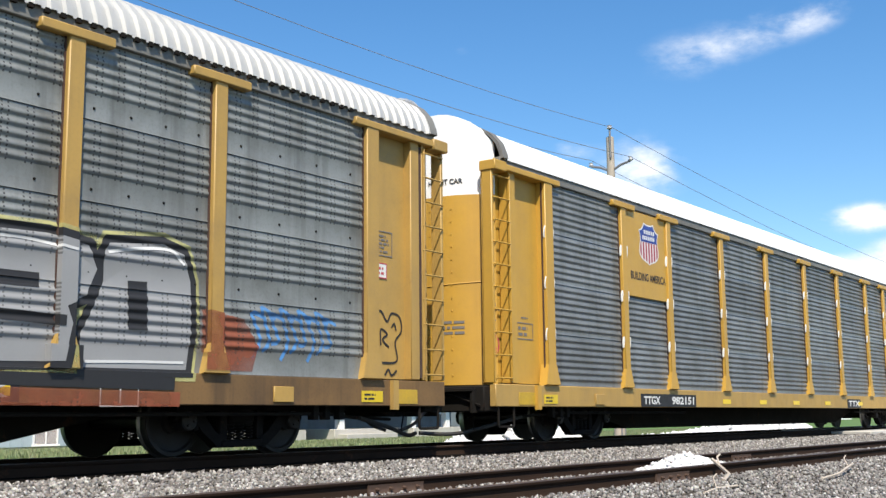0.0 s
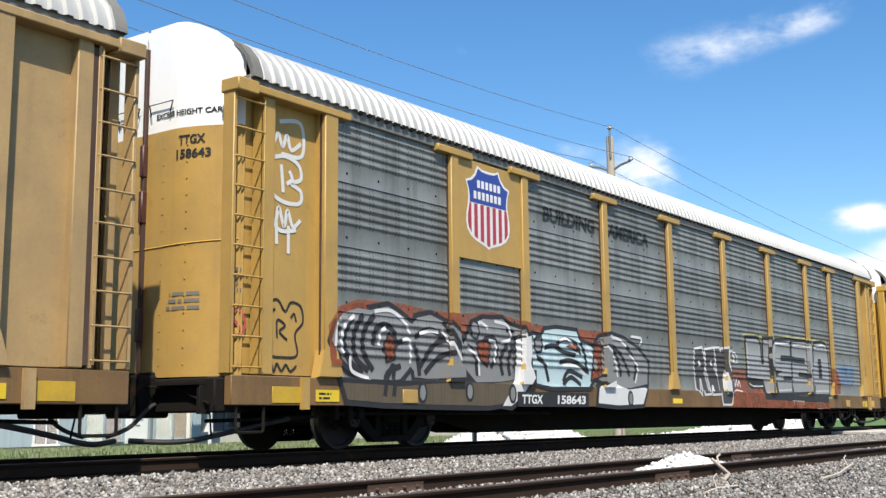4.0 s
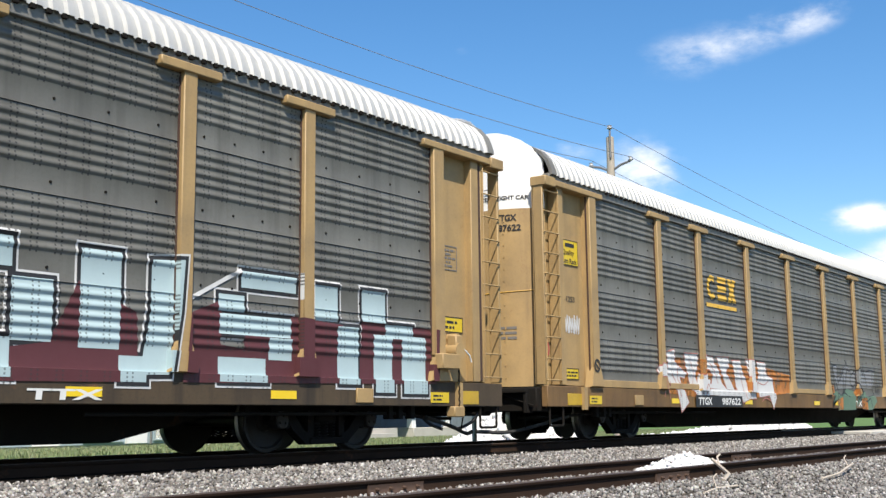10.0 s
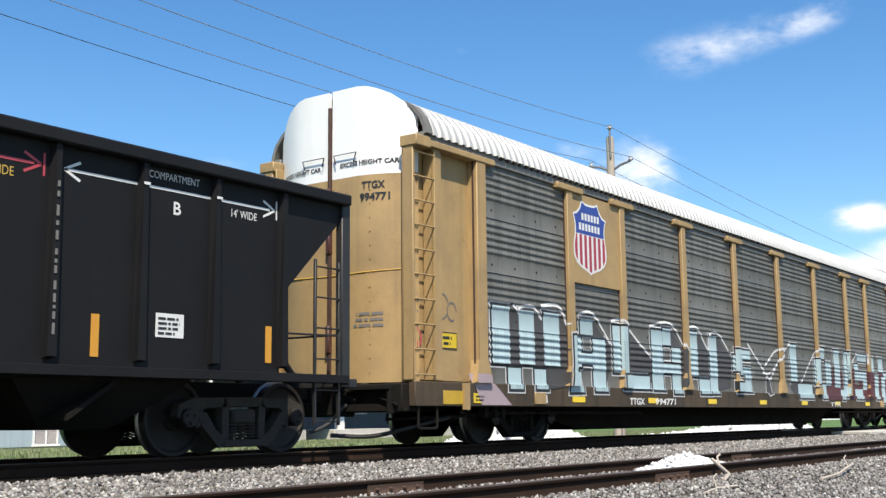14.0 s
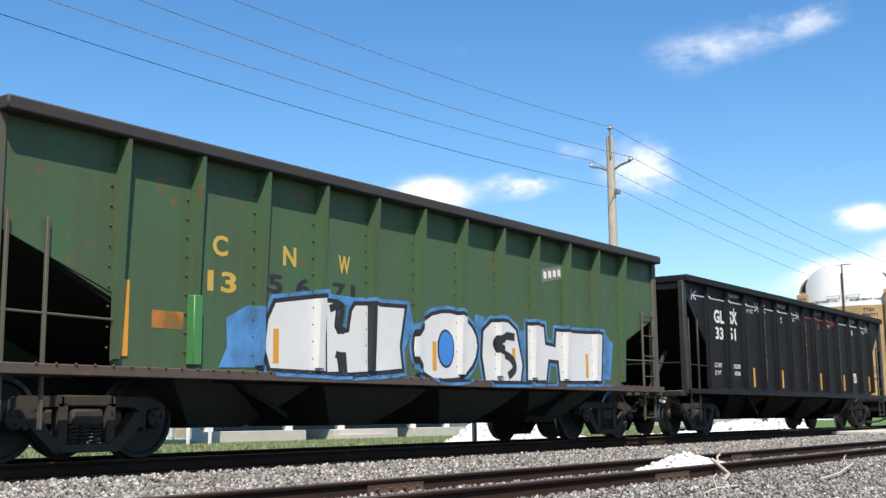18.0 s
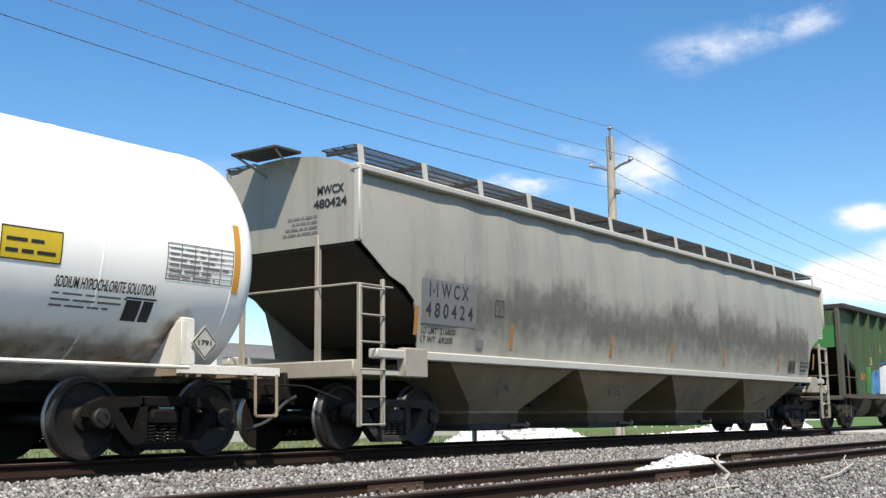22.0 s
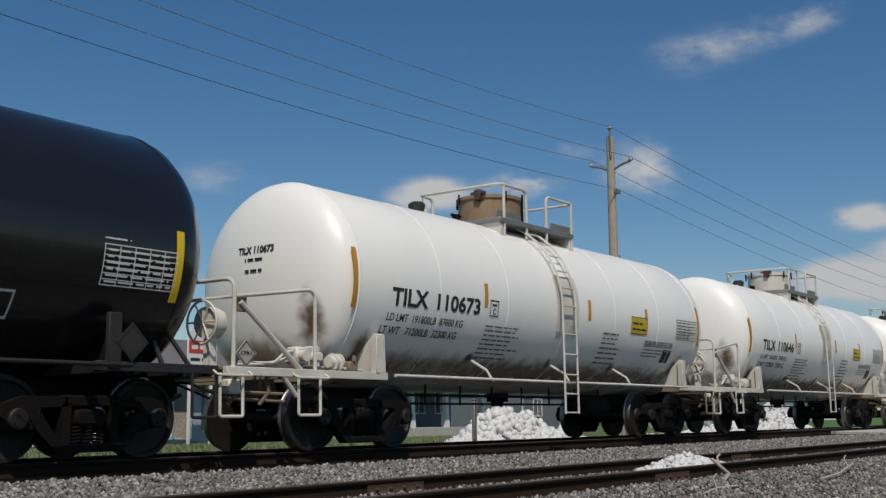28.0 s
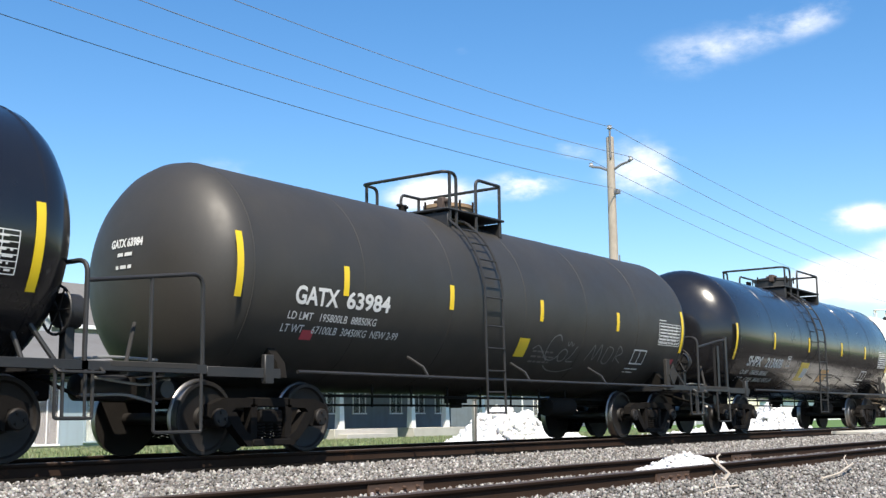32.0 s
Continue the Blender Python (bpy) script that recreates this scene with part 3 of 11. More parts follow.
slab("street_road", "pale asphalt street beyond the track", "road", -60, 400, STREET - 1.9, STREET + 1.9, -0.60, -0.535, M["asphalt"])
slab("crossing_road", "pale concrete road over the tracks", "road", 33.5, 41.5, 9.3, 10.45, -0.40, -0.06, M["concrete"])
slab("crossing_panel", "concrete panel between the rails of the crossing", "road", 33.5, 41.5, 10.66, 11.94, -0.25, -0.02, M["concrete"])
slab("crossing_approach", "pale concrete approach beyond the crossing", "road", 33.5, 41.5, 12.16, STREET - 1.9, -0.55, -0.50, M["concrete"])
slab("siding_crossing", "pale concrete road between siding and main track", "road", 34.5, 41.5, 7.2, 9.3, -0.45, -0.12, M["concrete"])
slab("pavement", "concrete driveway in front of the blue house", "pavement", 10.0, 25.0, 31.4, 34.8, -0.60, -0.525, M["concrete"])


# ---------------------------------------------------------------- grass blades
def grass_strip(name, label, x0, x1, y0, y1, n, h, seed, z):
    rng = np.random.default_rng(seed)
    x, y = rng.uniform(x0, x1, n), rng.uniform(y0, y1, n)
    a = rng.uniform(0, 6.28, n)
    hh = h * rng.uniform(0.5, 1.4, n)
    w = 0.035
    dx, dy = np.cos(a) * w, np.sin(a) * w
    lean = rng.normal(0, 0.35, (2, n)) * hh
    zz = np.full(n, z)
    v = np.stack([np.stack([x - dx, y - dy, zz], -1), np.stack([x + dx, y + dy, zz], -1), np.stack([x + lean[0], y + lean[1], zz + hh], -1)], 1).reshape(-1, 3)
    me = bpy.data.meshes.new(name)
    me.from_pydata(v.tolist(), [], np.arange(3 * n).reshape(-1, 3).tolist())
    me.materials.append(M["blade"])
    return tagged(new(name, me), label, "grass", kind="stuff")


M["blade"] = island_material("grass_blades", [(0.10, 0.17, 0.03), (0.16, 0.22, 0.05), (0.22, 0.24, 0.08), (0.08, 0.13, 0.03)], 0.8, 4.0)
grass_strip("grass", "short green grass before the blue house", 16, 75, 27.1, 34.6, 52000, 0.12, 21, -0.555)
grass_strip("grass", "rough green grass beyond the track", 25, 120, 15.5, 23.0, 30000, 0.13, 22, -0.555)


# ---------------------------------------------------------------- power line
M["pole_wood"] = paint("weathered_pole", (0.40, 0.35, 0.29), 0.85, grime=0.45, dirt=(0.2, 0.16, 0.12), scale=3, fine=30, streak=0.4, bump=0.5)
M["wire"] = paint("aluminium_wire", (0.22, 0.22, 0.23), 0.5, metal=0.3, grime=0.2)
M["porcelain"] = paint("grey_porcelain", (0.45, 0.45, 0.46), 0.3, grime=0.2)


def utility_pole(x, y, top, label):
    ob = thing("utility_pole", label, "utility pole", "power poles", at=pose(x, y, 0))
    part("pole", Geo().turned([(-0.6, 0.20), (3, 0.19), (7, 0.175), (top - 0.30, 0.15), (top - 0.26, 0.09)], "z", 16), M["pole_wood"], ob)
    part("top_pin", Geo().tube([(-0.17, -0.10, top - 1.15), (-0.19, -0.10, top - 0.6), (-0.20, -0.10, top)], 0.04, 6), M["wire"], ob)
    part("insulator", Geo().turned([(top - 0.02, 0.06), (top + 0.03, 0.12), (top + 0.08, 0.07), (top + 0.13, 0.10), (top + 0.16, 0.03)], "z", 10, (-0.20, -0.10, 0)), M["porcelain"], ob)
    for s in (-1, 1):
        arm = part("bracket_arm", Geo().tube([(0, s * 0.1, top - 1.62), (0, s * 0.45, top - 1.45), (0, s * 0.85, top - 1.36)], 0.05, 7), M["wire"], ob)
        part("insulator", Geo().turned([(top - 1.36, 0.06), (top - 1.31, 0.10), (top - 1.25, 0.06), (top - 1.20, 0.08)], "z", 10, (0, s * 0.87, 0)), M["porcelain"], arm)
    part("spool_bracket", Geo().box(-0.10, 0.10, -0.34, -0.14, top - 2.60, top - 2.42, 0.01), M["wire"], ob)
    part("conduit", Geo().tube([(0.10, -0.20, top - 5.0), (0.13, -0.19, top - 5.8), (-0.10, -0.20, top - 7.4), (-0.15, -0.18, -0.5)], 0.03, 6), M["wire"], ob)
    return ob


POLE_X, POLE_Y, POLE_TOP = 38.6, 20.0, 11.65
SPANS = (-125.4, -65.4, -5.4, 38.6, 118.6, 198.6)
for px in SPANS:
    utility_pole(px, POLE_Y, POLE_TOP, "weathered wooden utility pole with two bracket arms" if px == POLE_X else "weathered wooden utility pole farther along the line")


def power_wire(y, z, sags, r, label):
    ob = thing("overhead_wire", label, "wire", "overhead wires")
    for xa, xb in zip(SPANS, SPANS[1:]):
        sag = sags[1] if xa >= 38 else sags[0]
        pts = [(xa + (xb - xa) * t, y, z - sag * 4 * t * (1 - t)) for t in np.linspace(0, 1, 17)]
        part("wire_span", Geo().tube(pts, r, 5), M["wire"], ob)


power_wire(POLE_Y - 0.10, POLE_TOP + 0.10, (0.92, 1.20), 0.011, "top power wire sagging between wooden poles")
power_wire(POLE_Y - 0.87, POLE_TOP - 1.20, (0.88, 1.35), 0.011, "near power wire sagging between wooden poles")
power_wire(POLE_Y + 0.87, POLE_TOP - 1.10, (0.90, 1.35), 0.011, "far power wire sagging between wooden poles")
power_wire(POLE_Y - 0.30, POLE_TOP - 2.42, (0.75, 1.50), 0.010, "low neutral wire sagging between wooden poles")


# ---------------------------------------------------------------- houses across the street
M["blue_wall"] = paint("pale_blue_siding", (0.33, 0.41, 0.45), 0.7, grime=0.3, dirt=(0.3, 0.33, 0.35), streak=0.3)
M["slate_wall"] = paint("slate_blue_siding", (0.15, 0.175, 0.20), 0.7, grime=0.3, streak=0.2)
M["gray_wall"] = paint("grey_siding", (0.40, 0.42, 0.44), 0.7, grime=0.25, streak=0.2)
M["white_trim"] = paint("white_trim_paint", (0.80, 0.80, 0.79), 0.5, grime=0.15)
M["shingle"] = paint("grey_shingles", (0.16, 0.155, 0.15), 0.9, grime=0.4, fine=12, bump=0.6)
M["curtain"] = paint("pale_curtain", (0.45, 0.46, 0.43), 0.9, grime=0.4, dirt=(0.25, 0.25, 0.24), fine=8)
M["curtain_brown"] = paint("brown_curtain", (0.26, 0.19, 0.12), 0.9, grime=0.3, fine=8)
M["curtain_mauve"] = paint("mauve_curtain", (0.24, 0.20, 0.20), 0.9, grime=0.3, fine=8)


def glass_material():
    m = bpy.data.materials.new("window_glass")
    m.use_nodes = True
    b = m.node_tree.nodes["Principled BSDF"]
    b.inputs["Base Color"].default_value = (0.80, 0.84, 0.85, 1)
    b.inputs["Roughness"].default_value = 0.05
    b.inputs["Transmission Weight"].default_value = 0.92
    b.inputs["IOR"].default_value = 1.45
    return m


M["glass"] = glass_material()
M["room"] = paint("unlit_room", (0.03, 0.032, 0.035), 0.9, grime=0.3)


def house_window(house, x0, x1, z0, z1, y, fill=None, frame=None, bars_n=1):
    """A window in a wall that faces the track, with frame, sill and pane."""
    fr = frame or M["white_trim"]
    w = part("window", Geo().box(x0 - 0.06, x1 + 0.06, y - 0.05, y + 0.02, z1, z1 + 0.07, 0.01).box(x0 - 0.06, x0, y - 0.05, y + 0.02, z0, z1, 0.01).box(x1, x1 + 0.06, y - 0.05, y + 0.02, z0, z1, 0.01), fr, house)
    part("sill", Geo().box(x0 - 0.10, x1 + 0.10, y - 0.09, y + 0.02, z0 - 0.07, z0, 0.01), fr, w)
    pane = part("pane", Geo().box(x0, x1, y - 0.020, y - 0.012, z0, z1), M["glass"], w)
    pane.visible_shadow = False
    if not fill:
        part("dark_room", Geo().box(x0, x1, y - 0.006, y + 0.02, z0, z1), M["room"], w)
    else:
        g = Geo()
        n = max(8, int((x1 - x0) / 0.06))
        V = [(x0 + (x1 - x0) * k / n, y - 0.006 + 0.003 * math.sin(k * 2.1) + 0.002 * (k % 2), z) for z in (z0, z1) for k in range(n + 1)]
        F = [(k, k + 1, n + 2 + k, n + 1 + k) for k in range(n)]
        g.add(V, F)
        part("curtain", g, fill, w)
    for k in range(1, bars_n + 1):
        xm = x0 + (x1 - x0) * k / (bars_n + 1)
        part("glazing_bar", Geo().box(xm - 0.025, xm + 0.025, y - 0.045, y - 0.021, z0, z1, 0.005), fr, w)
    return w


def porch_house():
    Y, base, top = 35.0, -0.42, 2.35
    house = thing("house", "long low blue house with a white-posted porch", "house", "houses")
    part("foundation", Geo().box(15.0, 31.1, Y + 0.05, Y + 8.0, -0.6, base, 0.02), M["concrete"], house)
    part("wall", Geo().box(15.0, 31.1, Y, Y + 8.0, base, top, 0.01), M["blue_wall"], house)
    part("rear_wall", Geo().box(31.1, 52.0, Y + 2.6, Y + 8.0, -0.55, top, 0.01), M["slate_wall"], house)
    for k in range(18):
        xs = 15.3 + k * 0.45
        if xs < 23.2:
            part("siding_batten", Geo().box(xs, xs + 0.03, Y - 0.015, Y, base, top), M["blue_wall"], house)
    part("roof", Geo().prism([(Y - 0.7, top), (Y - 0.7, top + 0.12), (Y + 4.2, top + 1.7), (Y + 8.8, top + 0.12), (Y + 8.8, top)], "x", 14.5, 52.6), M["shingle"], house)
    part("eave_board", Geo().box(14.5, 52.6, Y - 0.76, Y - 0.70, top - 0.12, top + 0.14, 0.01), M["white_trim"], house)
    house_window(house, 23.45, 24.35, base + 0.08, 1.75, Y, M["curtain_mauve"], M["white_trim"], 1)
    house_window(house, 25.55, 26.35, base + 0.15, 1.7, Y, M["curtain"], M["blue_wall"], 0)
    house_window(house, 26.35, 27.15, base + 0.15, 1.7, Y, M["curtain_mauve"], M["blue_wall"], 0)
    door = part("door", Geo().box(27.35, 28.35, Y - 0.07, Y + 0.01, base + 0.02, 1.72, 0.01), M["white_trim"], house, "white front door with two dark panes")
    part("door_pane", Geo().box(27.62, 28.10, Y - 0.082, Y - 0.071, 0.45, 0.92), M["glass"], door)
    part("door_pane", Geo().box(27.62, 28.10, Y - 0.082, Y - 0.071, 1.02, 1.55), M["glass"], door)
    part("letter_slot", Geo().box(27.75, 27.97, Y - 0.086, Y - 0.072, 0.25, 0.31, 0.004), M["steel"], door)
    house_window(house, 28.75, 29.55, base + 0.18, 1.7, Y, M["curtain"], M["blue_wall"], 0)
    house_window(house, 29.65, 30.55, base + 0.18, 1.7, Y, M["curtain_brown"], M["blue_wall"], 0)
    part("downpipe", Geo().cyl((28.5, Y - 0.08, base), (28.5, Y - 0.08, 2.3), 0.04, 8), M["steel"], house)
    part("porch_slab", Geo().box(31.1, 37.4, Y + 0.1, Y + 2.6, -0.58, -0.02, 0.02), M["concrete"], house)
    part("porch_slab", Geo().box(39.3, 44.0, Y + 0.1, Y + 2.6, -0.58, -0.02, 0.02), M["concrete"], house)
    part("porch_slab", Geo().box(45.3, 52.0, Y + 0.1, Y + 2.6, -0.58, -0.02, 0.02), M["concrete"], house)
    part("porch_step", Geo().box(39.5, 43.0, Y - 0.5, Y + 0.1, -0.58, -0.25, 0.02), M["concrete"], house)
    for xp in (31.75, 36.45, 39.95, 45.45, 48.4, 51.8):
        g = Geo().add([(xp - 0.17, Y + 0.2, -0.02), (xp + 0.17, Y + 0.2, -0.02), (xp + 0.17, Y + 0.54, -0.02), (xp - 0.17, Y + 0.54, -0.02),
                       (xp - 0.10, Y + 0.27, top), (xp + 0.10, Y + 0.27, top), (xp + 0.10, Y + 0.47, top), (xp - 0.10, Y + 0.47, top)],
                      [(0, 1, 2, 3), (4, 5, 6, 7), (0, 1, 5, 4), (1, 2, 6, 5), (2, 3, 7, 6), (3, 0, 4, 7)])
        part("porch_post", g, M["white_trim"], house, "tapered white porch post")
    Yr = Y + 2.6
    d2 = part("door", Geo().box(34.7, 35.9, Yr - 0.05, Yr + 0.01, -0.02, 2.1, 0.01), M["slate_wall"], house, "dark porch door with a grey frame")
    part("door_pane", Geo().box(34.9, 35.7, Yr - 0.062, Yr - 0.051, 0.15, 1.95), M["glass"], d2)
    house_window(house, 37.2, 38.3, 0.7, 1.9, Yr, None, M["white_trim"], 1)
    for xw in (41.5, 43.5, 46.5, 48.5, 50.5):
        house_window(house, xw, xw + 0.9, 0.75, 1.95, Yr, None, M["white_trim"], 1)
    return house


porch_house()


def gable_house(name, label, x0, x1, y, depth, wall_top, ridge, wall, windows, base=-0.55, front=None):
    house = thing(name, label, "house", "houses")
    part("wall", Geo().box(x0, x1, y, y + depth, base, wall_top, 0.02), wall, house)
    ym = y + depth / 2
    part("roof", Geo().prism([(y - 0.5, wall_top - 0.1), (y - 0.5, wall_top + 0.05), (ym, ridge), (y + depth + 0.5, wall_top + 0.05), (y + depth + 0.5, wall_top - 0.1)], "x", x0 - 0.5, x1 + 0.5), M["shingle"], house)
    for xc in (x0, x1):
        part("corner_board", Geo().box(xc - 0.09, xc + 0.09, y - 0.03, y + 0.06, base, wall_top, 0.01), M["white_trim"], house)
    part("eave_board", Geo().box(x0 - 0.5, x1 + 0.5, y - 0.56, y - 0.50, wall_top - 0.16, wall_top + 0.06, 0.01), M["white_trim"], house)
    if front:
        fx0, fx1, fr = front
        xm = (fx0 + fx1) / 2
        part("front_gable", Geo().prism([(fx0, base), (fx0, wall_top), (xm, fr), (fx1, wall_top), (fx1, base)], "y", y - 1.6, y - 0.01), wall, house)
        for sa, sb in ((fx0 - 0.4, xm), (fx1 + 0.4, xm)):
            part("gable_board", Geo().prism([(sa, wall_top - 0.35), (sa, wall_top - 0.05), (sb, fr + 0.25), (sb, fr - 0.05)], "y", y - 1.75, y - 1.61), M["white_trim"], house)
            part("gable_roof", Geo().prism([(sa, wall_top - 0.04), (sa, wall_top + 0.06), (sb, fr + 0.36), (sb, fr + 0.26)], "y", y - 1.8, ym), M["shingle"], house)
        house_window(house, xm - 0.9, xm + 0.9, wall_top - 1.8, wall_top - 0.5, y - 1.6, None, None, 2)
    for a, b, c, d in windows:
        house_window(house, a, b, c, d, y)
    return house


gable_house("house", "two-storey grey house with white gable trim", 26.0, 43.0, 52.0, 9.0, 5.6, 8.6, M["gray_wall"], [(36.0, 37.2, 3.4, 5.0), (39.5, 40.7, 3.4, 5.0), (36.0, 37.2, 0.6, 2.2)], front=(28.0, 34.5, 7.9))
dark_house = gable_house("house", "dark grey house with white window frames and an outside stair", 92.0, 122.0, 58.0, 9.0, 3.4, 6.0, M["slate_wall"], [(94.0, 95.5, 0.6, 2.2), (104.0, 105.6, 0.6, 2.2), (110.0, 111.6, 0.6, 2.2), (116, 117.6, 0.6, 2.2)])
part("stair", Geo().prism([(96.5, -0.5), (96.5, -0.2), (101.5, 2.6), (101.9, 2.4)], "y", 55.6, 56.6), M["dead_wood"], dark_house, "wooden outside stair")
part("stair_rail", Geo().tube([(96.5, 55.6, 0.8), (101.6, 55.6, 3.6)], 0.06, 6), M["white_trim"], dark_house)
gable_house("house", "pale grey house with white trim beyond the lawn", 150.0, 172.0, 75.0, 9.0, 3.3, 6.2, M["gray_wall"], [(152.5, 154.0, 0.6, 2.2), (159.0, 160.5, 0.6, 2.2), (166.5, 168.0, 0.6, 2.2)])
gable_house("house", "white bungalow far beyond the crossing", 200.0, 225.0, 66.0, 9.0, 3.2, 6.0, M["white_trim"], [(204, 206, 0.6, 2.2), (212, 214, 0.6, 2.2), (219, 221, 0.6, 2.2)])


def picket_fence():
    fence = thing("fence", "low white board fence on the lawn", "fence")
    for k in range(9):
        xs = 90.0 + k * 3.2
        part("post", Geo().box(xs - 0.08, xs + 0.08, 45.0, 45.16, -0.55, 0.35, 0.02), M["white_trim"], fence)
        if k < 8:
            part("panel", Geo().box(xs + 0.08, xs + 3.12, 45.05, 45.10, -0.40, 0.28, 0.01), M["gray_wall"], fence)


picket_fence()


def marker_post(x, y, top, label):
    ob = thing("marker_post", label, "post")
    part("shaft", Geo().box(x - 0.05, x + 0.05, y - 0.04, y + 0.04, -0.6, top, 0.01), M["steel"], ob)
    part("cap", Geo().box(x - 0.06, x + 0.06, y - 0.05, y + 0.05, top, top + 0.04, 0.01), M["steel"], ob)


marker_post(20.95, 14.5, 0.82, "square grey metal post beside the main track")
marker_post(41.0, 21.0, 0.75, "thin grey post by the utility pole")


def street_sign():
    ob = thing("roadside_sign", "white and red board sign on two posts", "sign", at=pose(29.4, 33.2, 0))
    for x in (-0.55, 0.55):
        part("sign_post", Geo().box(x - 0.05, x + 0.05, -0.05, 0.05, -0.55, 2.5, 0.01), M["white_trim"], ob)
    part("board", Geo().box(-0.75, 0.75, -0.09, -0.05, 2.3, 3.9, 0.01), M["white_trim"], ob)
    part("red_panel", Geo().box(-0.68, 0.68, -0.10, -0.09, 3.0, 3.5), M["sign_red"], ob, "red panel")
    g = Geo()
    bars(g, lambda u, v: (u, -0.104, v), -0.55, 3.1, 1.1, 0.3, 1, 4, ragged=False)
    part("sign_writing", g, M["white_trim"], ob)
    g = Geo()
    bars(g, lambda u, v: (u, -0.094, v), -0.6, 2.4, 1.2, 0.5, 2, 5)
    part("sign_writing", g, M["black_rubber"], ob)


M["sign_red"] = paint("red_sign_paint", (0.55, 0.06, 0.05), 0.5, grime=0.15)
street_sign()


# ---------------------------------------------------------------- a car on the street
M["car_paint"] = paint("silver_car_paint", (0.66, 0.70, 0.71), 0.25, metal=0.3, grime=0.08, coat=0.6, bump=0.0)
M["lamp_glass"] = paint("clear_lamp", (0.75, 0.76, 0.78), 0.1, grime=0.05, bump=0.0)
M["tyre"] = paint("tyre_rubber", (0.02, 0.02, 0.02), 0.8, grime=0.3)
M["alloy"] = paint("alloy_rim", (0.45, 0.45, 0.46), 0.35, metal=0.8, grime=0.2)


def sedan():
    """A saloon car that faces -x."""
    ob = thing("sedan_car", "pale silver saloon car driving along the street", "car", at=pose(0, STREET, -0.535))
    outline = [(-2.25, 0.30), (-2.30, 0.55), (-2.20, 0.72), (-1.15, 0.90), (1.35, 0.96), (2.20, 0.92), (2.28, 0.60), (2.22, 0.30)]
    V, F = [], []
    for y, k in ((-0.86, 0.97), (-0.78, 1.0), (0.78, 1.0), (0.86, 0.97)):
        V += [(a * k, y, 0.30 + (b - 0.30) * (0.94 if abs(y) > 0.8 else 1.0)) for a, b in outline]
    n = len(outline)
    for i in range(3):
        F += [(i * n + j, i * n + (j + 1) % n, (i + 1) * n + (j + 1) % n, (i + 1) * n + j) for j in range(n)]
    F += [tuple(range(n)), tuple(range(3 * n, 4 * n))[::-1]]
    part("body", Geo().add(V, F), M["car_paint"], ob)
    cab = [(-1.10, 0.90), (-0.35, 1.36), (0.75, 1.40), (1.55, 0.95)]
    V, F = [], []
    for y, k in ((-0.74, 0), (-0.60, 1), (0.60, 1), (0.74, 0)):
        for a, b in cab:
            V.append((a, y if b < 1 else y * 0.86, b))
    F = [(0, 1, 2, 3), (12, 13, 14, 15)] + [(i * 4 + j, i * 4 + j + 1, i * 4 + j + 5, i * 4 + j + 4) for i in range(3) for j in range(3)]
    part("cabin_glass", Geo().add(V, F), M["glass"], ob)
    part("roof", Geo().box(-0.38, 0.80, -0.60, 0.60, 1.385, 1.43, 0.02), M["car_paint"], ob)
    for a, b in (((-1.12, 0.9), (-0.36, 1.40)), ((0.25, 0.93), (0.22, 1.40)), ((1.52, 0.95), (0.78, 1.42))):
        for y in (-0.70, 0.70):
            part("pillar", Geo().tube([(a[0], y * 1.04, a[1]), (b[0], y * 0.88, b[1])], 0.035, 6), M["car_paint"], ob)
    for y in (-0.60, 0.60):
        part("headlight", Geo().box(-2.31, -2.20, y - 0.20, y + 0.20, 0.58, 0.70, 0.03), M["lamp_glass"], ob)
        part("mirror", Geo().box(-0.78, -0.62, y * 1.48 - 0.06, y * 1.48 + 0.06, 0.94, 1.06, 0.02), M["car_paint"], ob)
    part("grille", Geo().box(-2.325, -2.29, -0.32, 0.32, 0.50, 0.62, 0.01), M["black_rubber"], ob)
    part("number_plate", Geo().box(-2.335, -2.31, -0.16, 0.16, 0.38, 0.48, 0.004), M["white_trim"], ob, "plain white plate")
    part("bumper_line", Geo().box(-2.315, -2.27, -0.7, 0.7, 0.32, 0.36, 0.005), M["black_rubber"], ob)
    wheels = []
    for x in (-1.42, 1.32):
        for y in (-0.80, 0.80):
            w = part("wheel", Geo().turned([(-0.10, 0.20), (-0.10, 0.30), (-0.08, 0.32), (0.08, 0.32), (0.10, 0.30), (0.10, 0.20)], "y", 24), M["tyre"], ob, at=pose(x, y, 0.32))
            g = Geo().turned([(-0.07, 0.05), (-0.07, 0.20), (0.07, 0.20), (0.07, 0.05)], "y", 20)
            for k in range(5):
                a = 2 * math.pi * k / 5
                g.cyl((0.05 * math.cos(a), -0.085, 0.05 * math.sin(a)), (0.19 * math.cos(a), -0.085, 0.19 * math.sin(a)), 0.025, 6)
            part("rim", g, M["alloy"], w)
            wheels.append((w, x, y))
    return ob, wheels


SEDAN, SEDAN_WHEELS = sedan()
# ---------------------------------------------------------------- trucks, wheels, couplers
SHARED = {}


def shared(key, make):
    if key not in SHARED:
        SHARED[key] = make()
    return SHARED[key]


